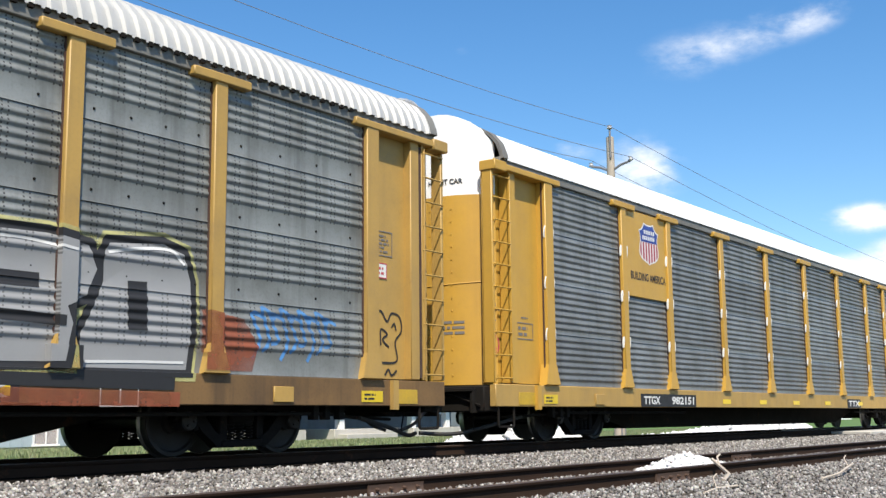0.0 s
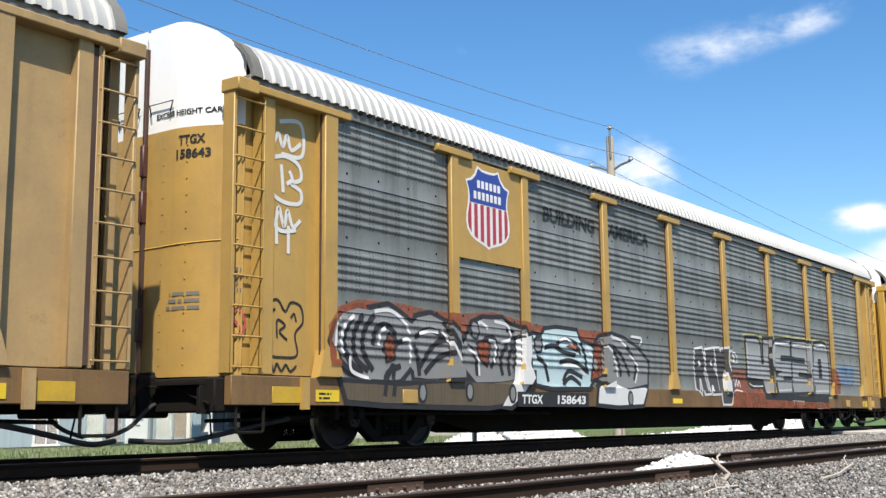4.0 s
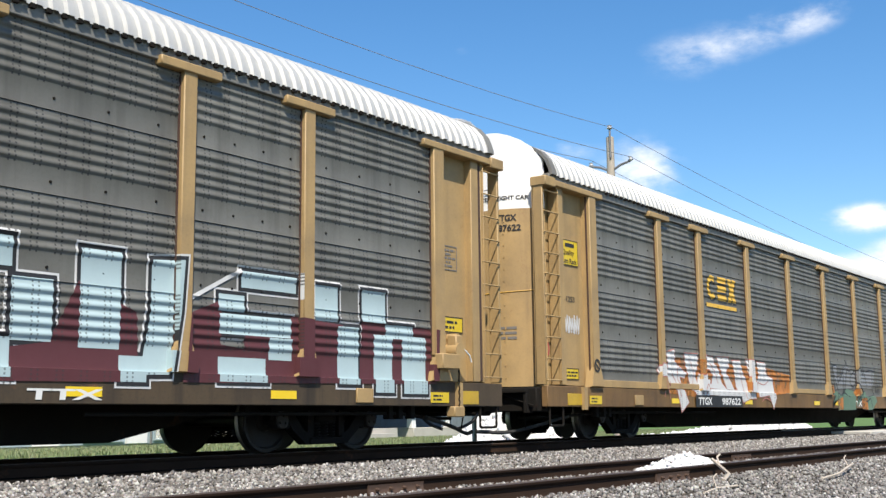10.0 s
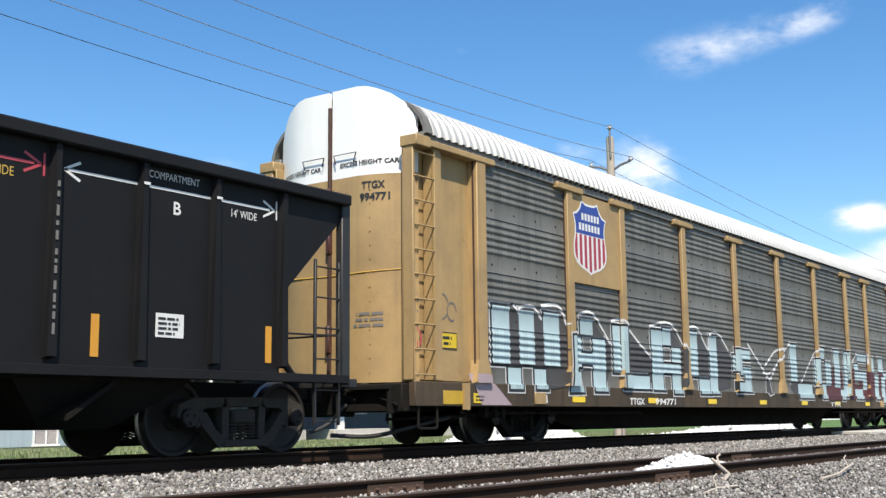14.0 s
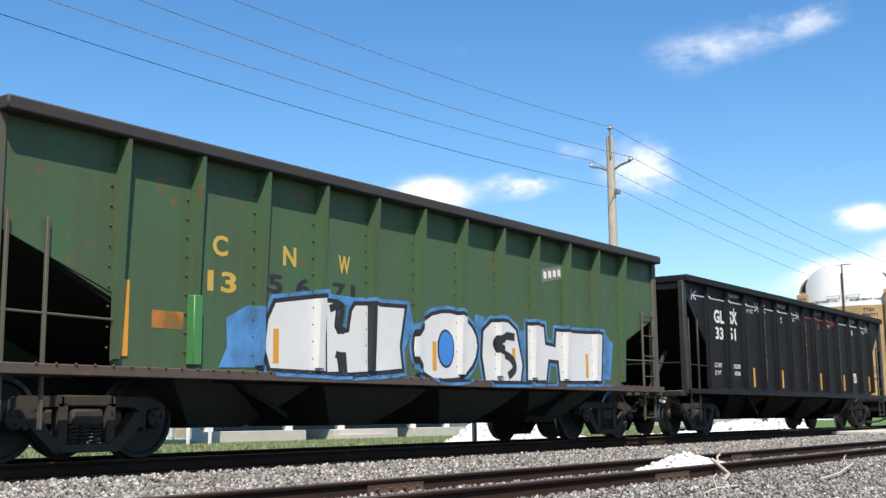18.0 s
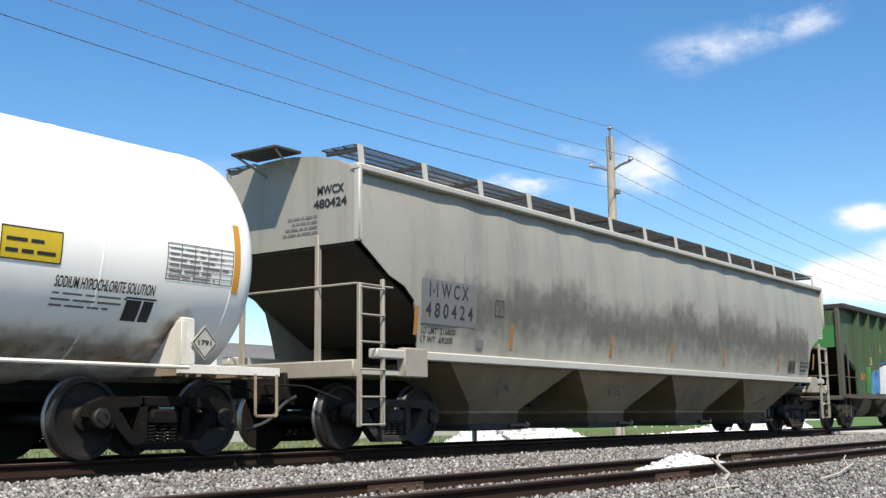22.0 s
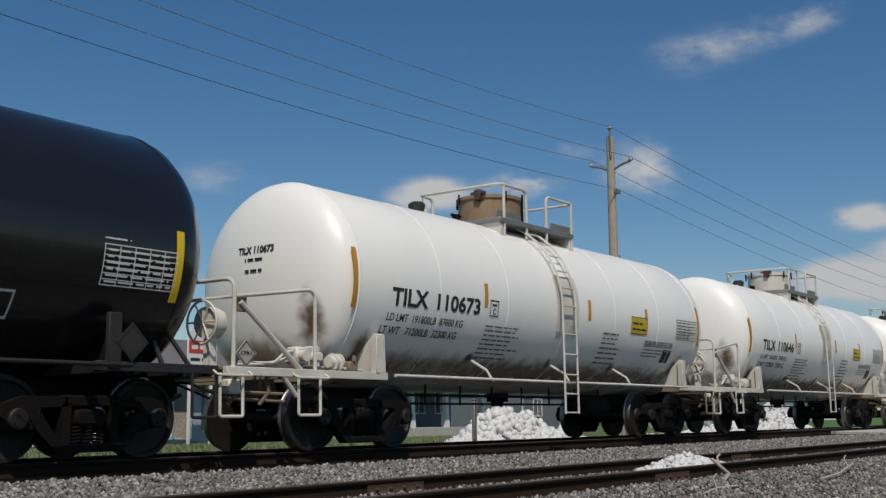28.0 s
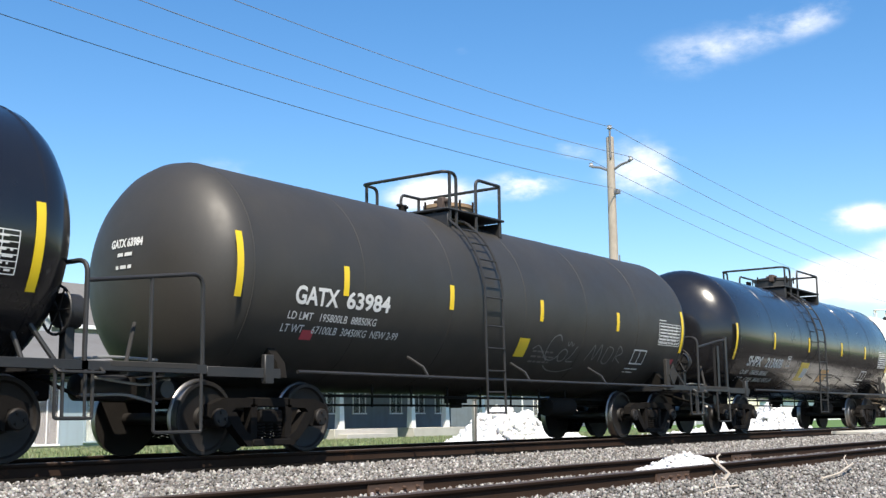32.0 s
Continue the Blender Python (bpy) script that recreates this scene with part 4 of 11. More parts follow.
def wheelset_mesh(r):
    g = Geo()
    for s in (-1, 1):
        prof = [(0.69, 0.09), (0.69, r - 0.09), (0.686, r - 0.03), (0.686, r + 0.022), (0.700, r + 0.026), (0.714, r + 0.016), (0.722, r), (0.815, r - 0.006),
                (0.822, r - 0.012), (0.822, r - 0.055), (0.790, r - 0.075), (0.762, r - 0.16), (0.770, 0.15), (0.815, 0.13), (0.820, 0.09)]
        g.turned([(s * a, b) for a, b in prof], "y", 40)
    g.turned([(-0.99, 0.075), (0.99, 0.075)], "y", 14)
    for s in (-1, 1):
        g.turned([(s * 0.93, 0.115), (s * 1.10, 0.115), (s * 1.115, 0.10), (s * 1.12, 0.05)], "y", 20)
        for k in range(3):
            a = 2 * math.pi * k / 3
            g.cyl((0.06 * math.cos(a), s * 1.115, 0.06 * math.sin(a)), (0.06 * math.cos(a), s * 1.14, 0.06 * math.sin(a)), 0.02, 6)
    me = g.mesh("wheelset", [M["wheel"], M["tread"]])
    for p in me.polygons:
        q = math.hypot(p.center.x, p.center.z)
        if q > r - 0.0085 and 0.69 < abs(p.center.y) < 0.818:
            p.material_index = 1
    return me


def side_frame_mesh(r, mat):
    """One cast side frame, centred on y = 0."""
    g = Geo()
    a, b = -0.065, 0.065
    for q in (-1, 1):
        g.prism([(q * 1.06, r + 0.02), (q * 1.03, r + 0.16), (q * 0.80, r + 0.24), (q * 0.30, r + 0.24), (q * 0.30, r + 0.13), (q * 0.62, r + 0.12), (q * 0.70, r + 0.05), (q * 0.70, r - 0.10), (q * 0.77, r - 0.12), (q * 0.80, r + 0.10), (q * 0.98, r + 0.10), (q * 1.0, r - 0.02)], "y", a, b)
        g.prism([(q * 0.79, r + 0.06), (q * 0.66, r - 0.12), (q * 0.46, 0.15), (q * 0.40, 0.10), (q * 0.22, 0.10), (q * 0.30, 0.21), (q * 0.45, 0.30), (q * 0.62, r + 0.07)], "y", a - 0.01, b + 0.01)
        g.prism([(q * 0.36, 0.20), (q * 0.25, 0.20), (q * 0.25, r + 0.16), (q * 0.36, r + 0.16)], "y", a, b)
    g.box(-0.34, 0.34, a - 0.03, b + 0.03, 0.10, 0.19, 0.015)
    g.box(-0.34, 0.34, a, b, r + 0.13, r + 0.25, 0.015)
    return g.mesh("side_frame", mat)


def bolster_mesh(mat):
    g = Geo()
    g.box(-0.20, 0.20, -1.08, 1.08, 0.38, 0.56, 0.03)
    g.cyl((0, 0, 0.5), (0, 0, 0.72), 0.2, 20)
    return g.mesh("truck", mat)


def spring_mesh(mat):
    pts = [(0.058 * math.cos(2 * math.pi * k / 10), 0.058 * math.sin(2 * math.pi * k / 10), 0.19 + 0.19 * k / 50) for k in range(51)]
    return Geo().tube(pts, 0.013, 5).mesh("spring", mat)


WHEELS = []


def add_truck(car, x, r=0.42, finish="truck"):
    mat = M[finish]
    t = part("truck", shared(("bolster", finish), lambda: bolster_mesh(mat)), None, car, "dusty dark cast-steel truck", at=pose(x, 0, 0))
    for s in (-1, 1):
        part("side_frame", shared(("side_frame", r, finish), lambda: side_frame_mesh(r, mat)), None, t, at=pose(0, s * 0.995, 0))
        part("brake_beam", shared("brake_beam", lambda: Geo().box(-0.05, 0.05, -0.80, 0.80, 0.30, 0.40, 0.01).mesh("brake_beam", M["truck"])), None, t, at=pose(s * 0.42, 0, 0))
        for xo in (-0.15, 0.0, 0.15):
            part("spring", shared(("spring", finish), lambda: spring_mesh(mat)), None, t, at=pose(xo, s * 0.995, 0))
    base = 0.88 if r < 0.44 else 0.895
    for q in (-1, 1):
        w = part("wheelset", shared(("wheel", r), lambda: wheelset_mesh(r)), None, t, at=pose(q * base, 0, r))
        WHEELS.append((w, car, q * base, r))
    return t


def add_couplers(car, front, z=0.86, reach=0.62, rear=None):
    for s in (-1, 1):
        half = front if s > 0 or rear is None else rear
        g = Geo()
        g.box(s * half - 0.05, s * half + 0.05, -0.3, 0.3, z - 0.22, z + 0.22, 0.02)
        x0, x1 = sorted((s * (half - 0.3), s * (half + reach - 0.22)))
        g.box(x0, x1, -0.09, 0.09, z - 0.10, z + 0.06, 0.02)
        x0, x1 = sorted((s * (half + reach - 0.26), s * (half + reach + 0.02)))
        g.prism([(x0, -0.16), (x1, -0.14), (x1, 0.10), (x0, 0.16)], "z", z - 0.14, z + 0.13)
        cp = part("coupler", g, M["dark"], car, "dark knuckle coupler")
        y = -0.36 if s < 0 else 0.36
        hose = [(s * (half - 0.1), y, z - 0.12), (s * (half + 0.15), y, z - 0.22), (s * (half + 0.32), y * 0.75, z - 0.46), (s * (half + reach), y * 0.4, z - 0.56)]
        part("air_hose", Geo().tube(bend(hose, 0.2, 5), 0.028, 8), M["black_rubber"], cp, "black rubber air hose")
        lever = [(s * (half + 0.06), -1.35, z - 0.18), (s * (half + 0.06), -0.7, z + 0.02), (s * (half + 0.25), -0.1, z + 0.05)]
        part("uncoupling_lever", Geo().tube(bend(lever, 0.1), 0.016, 6), M["dark"], cp)


def ladder_rungs(parent, x0, x1, y, z0, z1, n, mat, r=0.014, stand=0.07):
    """Round rungs, each one a bar with two bent ends."""
    me = shared(("rung", round(x1 - x0, 3), r, stand, mat.name), lambda: Geo().tube(bend([(x0 - x0, stand, 0), (0, 0, 0), (x1 - x0, 0, 0), (x1 - x0, stand, 0)], 0.03, 3), r, 6).mesh("rung", mat))
    for k in range(n):
        part("rung", me, None, parent, at=pose(x0, y, z0 + (z1 - z0) * k / (n - 1)))


# ---------------------------------------------------------------- auto racks
SHEET_Z = [0.96, 1.84, 2.72, 3.60, 4.48]


def sheet_levels(full):
    """Heights and outward steps of the corrugated sheets, from the sill up."""
    pts = []
    for z in SHEET_Z[:-1]:
        pts += [(z + 0.0, 0.012), (z + 0.03, 0.004)]
        start, count = (z + 0.075, 7) if full else (z + 0.285, 5)
        for k in range(count):
            q = start + k * 0.112
            pts += [(q, 0.0), (q + 0.016, 0.006), (q + 0.032, 0.017), (q + 0.048, 0.021), (q + 0.064, 0.016), (q + 0.082, 0.005), (q + 0.096, 0.0)]
        pts.append((z + 0.872, 0.0))
    return pts


PROFILES = {f: sheet_levels(f) for f in (False, True)}


def side_depth(z, full=False):
    p = PROFILES[full]
    return float(np.interp(z, [a for a, _ in p], [b for _, b in p]))


def perforate(m, depth=0.85):
    """Columns of small punched slots."""
    nt = m.node_tree
    b = nt.nodes["Principled BSDF"]
    src = b.inputs["Base Color"].links[0].from_socket
    co = nt.nodes.new("ShaderNodeTexCoord")
    sep = nt.nodes.new("ShaderNodeSeparateXYZ")
    nt.links.new(co.outputs["Object"], sep.inputs[0])

    def mt(op, a, c):
        n = nt.nodes.new("ShaderNodeMath")
        n.operation = op
        for k, v in enumerate((a, c)):
            if isinstance(v, (int, float)):
                n.inputs[k].default_value = v
            else:
                nt.links.new(v, n.inputs[k])
        return n.outputs[0]
    xs = mt("MULTIPLY", sep.outputs["X"], 1 / 0.072)
    zs = mt("MULTIPLY", sep.outputs["Z"], 1 / 0.044)
    col = mt("LESS_THAN", mt("FRACT", xs, 0), 0.30)
    row = mt("LESS_THAN", mt("FRACT", zs, 0), 0.50)
    pair = mt("LESS_THAN", mt("FRACT", mt("MULTIPLY", mt("FLOOR", xs, 0), 0.25), 0), 0.4)
    fluted = mt("GREATER_THAN", mt("FRACT", mt("MULTIPLY", mt("SUBTRACT", sep.outputs["Z"], 0.96), 1 / 0.88), 0), 0.30)
    fac = mt("MULTIPLY", mt("MULTIPLY", mt("MULTIPLY", col, row), mt("MULTIPLY", pair, fluted)), depth)
    mx = nt.nodes.new("ShaderNodeMix")
    mx.data_type = "RGBA"
    nt.links.new(fac, mx.inputs["Factor"])
    nt.links.new(src, mx.inputs["A"])
    mx.inputs["B"].default_value = (0.03, 0.03, 0.03, 1)
    nt.links.new(mx.outputs["Result"], b.inputs["Base Color"])
    return m


def panel_material(name, base, metal, rough, holes):
    m = paint(name, base, rough, metal, dirt=(0.092, 0.087, 0.073), grime=0.7, scale=1.3, streak=0.75, vary=0.16, bump=0.1)
    return perforate(m) if holes else m


M["panel"] = panel_material("perforated_galvanised_sheet", (0.235, 0.246, 0.238), 0.3, 0.5, True)
M["panel_new"] = panel_material("new_galvanised_sheet", (0.225, 0.232, 0.23), 0.35, 0.42, False)
M["panel_dull"] = panel_material("dull_galvanised_sheet", (0.168, 0.164, 0.146), 0.25, 0.55, True)
M["roof_galv"] = paint("galvanised_roof", (0.46, 0.458, 0.44), 0.45, 0.2, grime=0.25, dirt=(0.3, 0.3, 0.3), streak=0.2)

POSTS = [-11.93, -9.12, -7.10, -4.28, -1.43, 1.43, 4.28, 7.10, 9.12, 11.93]
FACE = -1.495   # y of the flat of the side sheets


def sheet_mesh(width, k, full, mat):
    """One corrugated sheet between two posts."""
    lv = [p for p in PROFILES[full] if SHEET_Z[k] - 0.001 <= p[0] < SHEET_Z[k] + 0.879]
    g = Geo()
    V = []
    for x in (0.0, width):
        V += [(x, FACE - d, z) for z, d in lv] + [(x, FACE + 0.03, z) for z, d in reversed(lv)]
    n = len(lv) * 2
    F = [tuple(range(n)), tuple(range(n, 2 * n))[::-1]] + [(i, (i + 1) % n, n + (i + 1) % n, n + i) for i in range(n)]
    return g.add(V, F).mesh("side_sheet", mat, 60)


def roof_mesh(mat, ribs=True):
    arc = ROOF_ARC
    arc = arc + [(-y, z) for y, z in reversed(arc[:-1])]
    xs, offs = [], []
    x, end = -13.30, 13.34
    while x < end - 0.2:
        for dx, o in ((0.0, 0.0), (0.07, 0.0), (0.095, 0.034), (0.165, 0.034)):
            xs.append(x + dx)
            offs.append(o if ribs else o * 0.15)
        x += 0.19
    V = []
    n = len(arc)
    for x, o in zip(xs, offs):
        for y, z in arc:
            k = 1 + o / 1.5
            V.append((x, y * k, 4.3 + (z - 4.3) * k))
    F = [(i * n + j, (i + 1) * n + j, (i + 1) * n + j + 1, i * n + j + 1) for i in range(len(xs) - 1) for j in range(n - 1)]
    return Geo().add(V, F).mesh("roof", mat, 28)


ROOF_ARC = [(-1.57, 4.62), (-1.55, 4.72), (-1.48, 4.89), (-1.33, 5.06), (-1.05, 5.22), (-0.70, 5.37), (-0.35, 5.47), (0.0, 5.51)]
M["eave"] = paint("dirty_eave_steel", (0.20, 0.195, 0.18), 0.6, metal=0.2, grime=0.5, dirt=(0.07, 0.06, 0.05))


def flute_mesh(side):
    g = Geo()
    x = -11.46
    while x < 11.4:
        y0, y1 = sorted((side * 1.54, side * 1.592))
        # Each solid dark block stands for the shade inside an open flute.
        g.box(x + 0.10, x + 0.16, y0, y1, 4.585, 4.635)
        x += 0.19
    return g.mesh("eave_flutes", M["dark"])


def roof_trim(s):
    arc = ROOF_ARC + [(-y, z) for y, z in reversed(ROOF_ARC[:-1])]
    g = Geo()
    n = len(arc)
    V = []
    for x in (13.24, 13.40):
        for k in (1.028, 0.99):
            V += [(s * x, y * k, 4.3 + (z - 4.3) * k) for y, z in arc]
    for j in range(n - 1):
        for a, b in ((0, 1), (1, 3), (3, 2), (2, 0)):
            g.f.append((a * n + j, a * n + j + 1, b * n + j + 1, b * n + j))
    g.v = V
    return g.mesh("roof_end_trim", M["eave"])


def rack_roof(car, mat, ribs, label):
    me = shared(("roof", mat.name, ribs), lambda: roof_mesh(mat, ribs))
    return part("roof", me, None, car, label)


def post_mesh(mat, w=0.2):
    g = Geo()
    g.box(-w / 2, w / 2, -1.585, -1.44 if w < 0.25 else -1.34, 1.30 if w < 0.25 else 0.97, 4.46, 0.012)
    g.add([(-w / 2, -1.585, 1.31), (w / 2, -1.585, 1.31), (w / 2 + 0.10, -1.60, 0.97), (-w / 2 - 0.10, -1.60, 0.97),
           (-w / 2, -1.44, 1.31), (w / 2, -1.44, 1.31), (w / 2 + 0.10, -1.44, 0.93), (-w / 2 - 0.10, -1.44, 0.93)],
          [(0, 1, 2, 3), (7, 6, 5, 4), (0, 4, 5, 1), (1, 5, 6, 2), (2, 6, 7, 3), (3, 7, 4, 0)])
    return g.mesh("post", mat)


def cap_mesh(mat, w=0.92):
    return Geo().box(-w / 2, w / 2, -1.61, -1.46, 4.42, 4.53, 0.012).mesh("post_cap", mat)


def end_x(y):
    """How far out the end doors stand at y: flat in the middle, swept back to the corners."""
    return 13.72 - 0.36 * max(0.0, (abs(y) - 0.55) / 0.83) ** 1.6


def end_leaf(s, side, lower, mat, zs):
    """One curved leaf of an end door between two heights, s: which end, side: which half."""
    g = Geo()
    V = []
    m = 9
    for z in zs:
        for k in range(m):
            y = side * (0.03 + (1.38 - 0.03) * k / (m - 1))
            x = s * end_x(y)
            zz = z
            if not lower:
                lim = 4.60 + 0.90 * math.sqrt(max(0.0, 1 - (abs(y) / 1.45) ** 2.8))
                zz = min(z, lim)
            V.append((x, y, zz))
    for i in range(len(zs) - 1):
        for k in range(m - 1):
            a = i * m + k
            g.f.append((a, a + 1, a + m + 1, a + m))
    g.v = V
    n = len(V)
    g.v += [(x - s * 0.05, y, z) for x, y, z in V]
    g.f += [tuple(n + i for i in f[::-1]) for f in g.f[:]]
    return g.mesh("end_door_leaf", mat)


def add_rack_sides(car, sheet_mat, post_mat, full):
    for side in (0, 180):
        turn = pose(0, 0, 0, 0, 0, side)
        for a, b in zip(POSTS, POSTS[1:]):
            w = round(b - a, 2)
            for k in range(4):
                me = shared(("sheet", w, k, full, sheet_mat.name), lambda: sheet_mesh(w, k, full, sheet_mat))
                part("side_sheet", me, None, car, at=turn @ pose(a, 0, 0))
        if side == 0:
            for a, b in zip(POSTS, POSTS[1:]):
                for z in SHEET_Z[1:-1] if not full else ():
                    for q in (0.14, 0.38, 0.62, 0.86):
                        part("bolt", shared("sheet_bolt", lambda: Geo().turned([(0.0, 0.017), (0.008, 0.015), (0.013, 0.006)], "y", 8).mesh("bolt", M["dark"])), None, car, at=pose(a + (b - a) * q, FACE - 0.004, z + 0.13, 180))
        for k, p in enumerate(POSTS):
            wide = 0.26 if k in (0, 9) else 0.2
            post = part("post", shared(("post", post_mat.name, wide), lambda: post_mesh(post_mat, wide)), None, car, at=turn @ pose(p, 0, 0))
            part("post_seal", shared(("seal", wide), lambda: Geo().box(-wide / 2 - 0.018, wide / 2 + 0.018, -1.5225, -1.50, 1.12, 4.44).mesh("post_seal", M["slot"])), None, post, "dark sealant along the post's edges")
            if k not in (0, 9):
                part("post_cap", shared(("cap", post_mat.name), lambda: cap_mesh(post_mat)), None, post)


def add_rack_ends(car, mat, white):
    for s in (-1, 1):
        for side in (-1, 1):
            low = [0.95, 1.6, 2.5, 3.4, 4.06]
            high = [4.06, 4.3, 4.6, 4.8, 5.0, 5.15, 5.28, 5.38, 5.46]
            part("end_door_leaf", shared(("leaf", s, side, 0, mat.name), lambda: end_leaf(s, side, True, mat, low)), None, car)
            part("end_door_top", shared(("leaf", s, side, 1, white.name), lambda: end_leaf(s, side, False, white, high)), None, car, "white upper part of the end door")
        for z in (2.62,):
            pts = [(s * end_x(y), y, z - 0.05 * math.cos(y / 1.4 * math.pi / 2)) for y in np.linspace(-1.36, 1.36, 25)]
            part("door_seam", shared(("dseam", s, z), lambda: Geo().tube(pts, 0.012, 5).mesh("door_seam", mat)), None, car)
        g = Geo()
        for y in (-1.32, -1.22, -0.75, -0.35):
            for k in range(14):
                z = 1.1 + 0.21 * k
                x = s * (end_x(y) - 0.004)
                g.cyl((x, y, z), (x + s * 0.012, y, z), 0.013, 6)
        riv = part("door_rivets", shared(("rivets", s, mat.name), lambda: g.mesh("door_rivets", mat)), None, car)
        tagged(riv, kind="stuff")
        x0, x1 = sorted((s * 13.70, s * 13.77))
        seam = part("door_lock_bar", shared(("seam", s), lambda: Geo().box(x0, x1, -0.025, 0.025, 0.95, 5.20, 0.008).mesh("door_lock_bar", M["slot"])), None, car, "dark bar between the door leaves")
        for z in (1.4, 2.9, 3.5):
            x0, x1 = sorted((s * 13.70, s * 13.80))
            part("lock_handle", Geo().box(x0, x1, -0.038, 0.038, z, z + 0.42, 0.015), M["red_lock"], seam, "dark red lock housing")


M["slot"] = paint("dark_brown_slot_lining", (0.05, 0.022, 0.016), 0.8, grime=0.4, rust=0.4)
M["red_lock"] = paint("dark_red_paint", (0.060, 0.018, 0.015), 0.5, grime=0.4)


def add_rack_corner(car, s, side, mat):
    """Ladder bay, recessed plate and header at one corner. s: end, side: -1 near."""
    key = ("corner", s, side, mat.name)

    def sx(a, b):
        return sorted((s * a, s * b))

    def sy(a, b):
        return sorted((side * a, side * b))

    def make_plate():
        g = Geo()
        x0, x1 = sx(11.95, 13.00)
        y0, y1 = sy(1.36, 1.40)
        g.box(x0, x1, y0, y1, 0.97, 4.45, 0.008)
        return g.mesh("recessed_plate", mat)

    def make_bay():
        g = Geo()
        x0, x1 = sx(13.0, 13.60)
        y0, y1 = sy(1.20, 1.24) if s > 0 else sy(1.29, 1.32)
        g.box(x0, x1, y0, y1, 0.97, 4.45, 0.008)
        return g.mesh("ladder_backing", mat)

    def make_stiles():
        return (Geo().box(*sx(12.84, 13.04), *sy(1.34, 1.53), 0.97, 4.45, 0.012).box(*sx(13.10, 13.15), *sy(1.34, 1.53), 0.97, 4.45, 0.006) if s > 0 else Geo().box(*sx(12.93, 13.15), *sy(1.34, 1.53), 0.97, 4.45, 0.012)).mesh("corner_post", mat)

    def make_edge():
        return Geo().box(*sx(13.58, 13.64), *sy(1.34, 1.53), 0.97, 4.45, 0.012).mesh("corner_edge", mat)

    def make_header():
        g = Geo()
        x0, x1 = sx(11.55, 13.45)
        y0, y1 = sy(1.30, 1.60)
        g.box(x0, x1, y0, y1, 4.44, 4.54, 0.012)
        x0, x1 = sx(13.30, 13.66)
        y0, y1 = sy(1.30, 1.62)
        g.box(x0, x1, y0, y1, 4.40, 4.57, 0.015)
        return g.mesh("header", mat)

    part("recessed_plate", shared(key + (0,), make_plate), None, car)
    part("ladder_backing", shared(key + (1,), make_bay), None, car)
    part("corner_post", shared(key + (2,), make_stiles), None, car)
    part("corner_edge", shared(key + (5,), make_edge), None, car)
    part("header", shared(key + (3,), make_header), None, car)
    # Solid dark strip put in for the shade deep inside the slot.
    if s > 0:
        part("door_gap", shared(key + (6,), lambda: Geo().box(*sx(13.03, 13.11), *sy(1.30, 1.522), 1.0, 4.40).mesh("door_gap", M["slot"])), None, car, "dark strip standing for the shade in the slot beside the ladder")
    lad = part("ladder", shared(key + (4,), lambda: Geo().box(*sx(13.13, 13.15), *sy(1.50, 1.56), 1.0, 4.4, 0.004).mesh("ladder", mat)), None, car)
    x0, x1 = sx(13.13, 13.60)
    ladder_rungs(lad, x0, x1, side * 1.55 if side < 0 else 1.55, 1.05, 4.32, 10, mat, 0.013, 0.03 * -side)


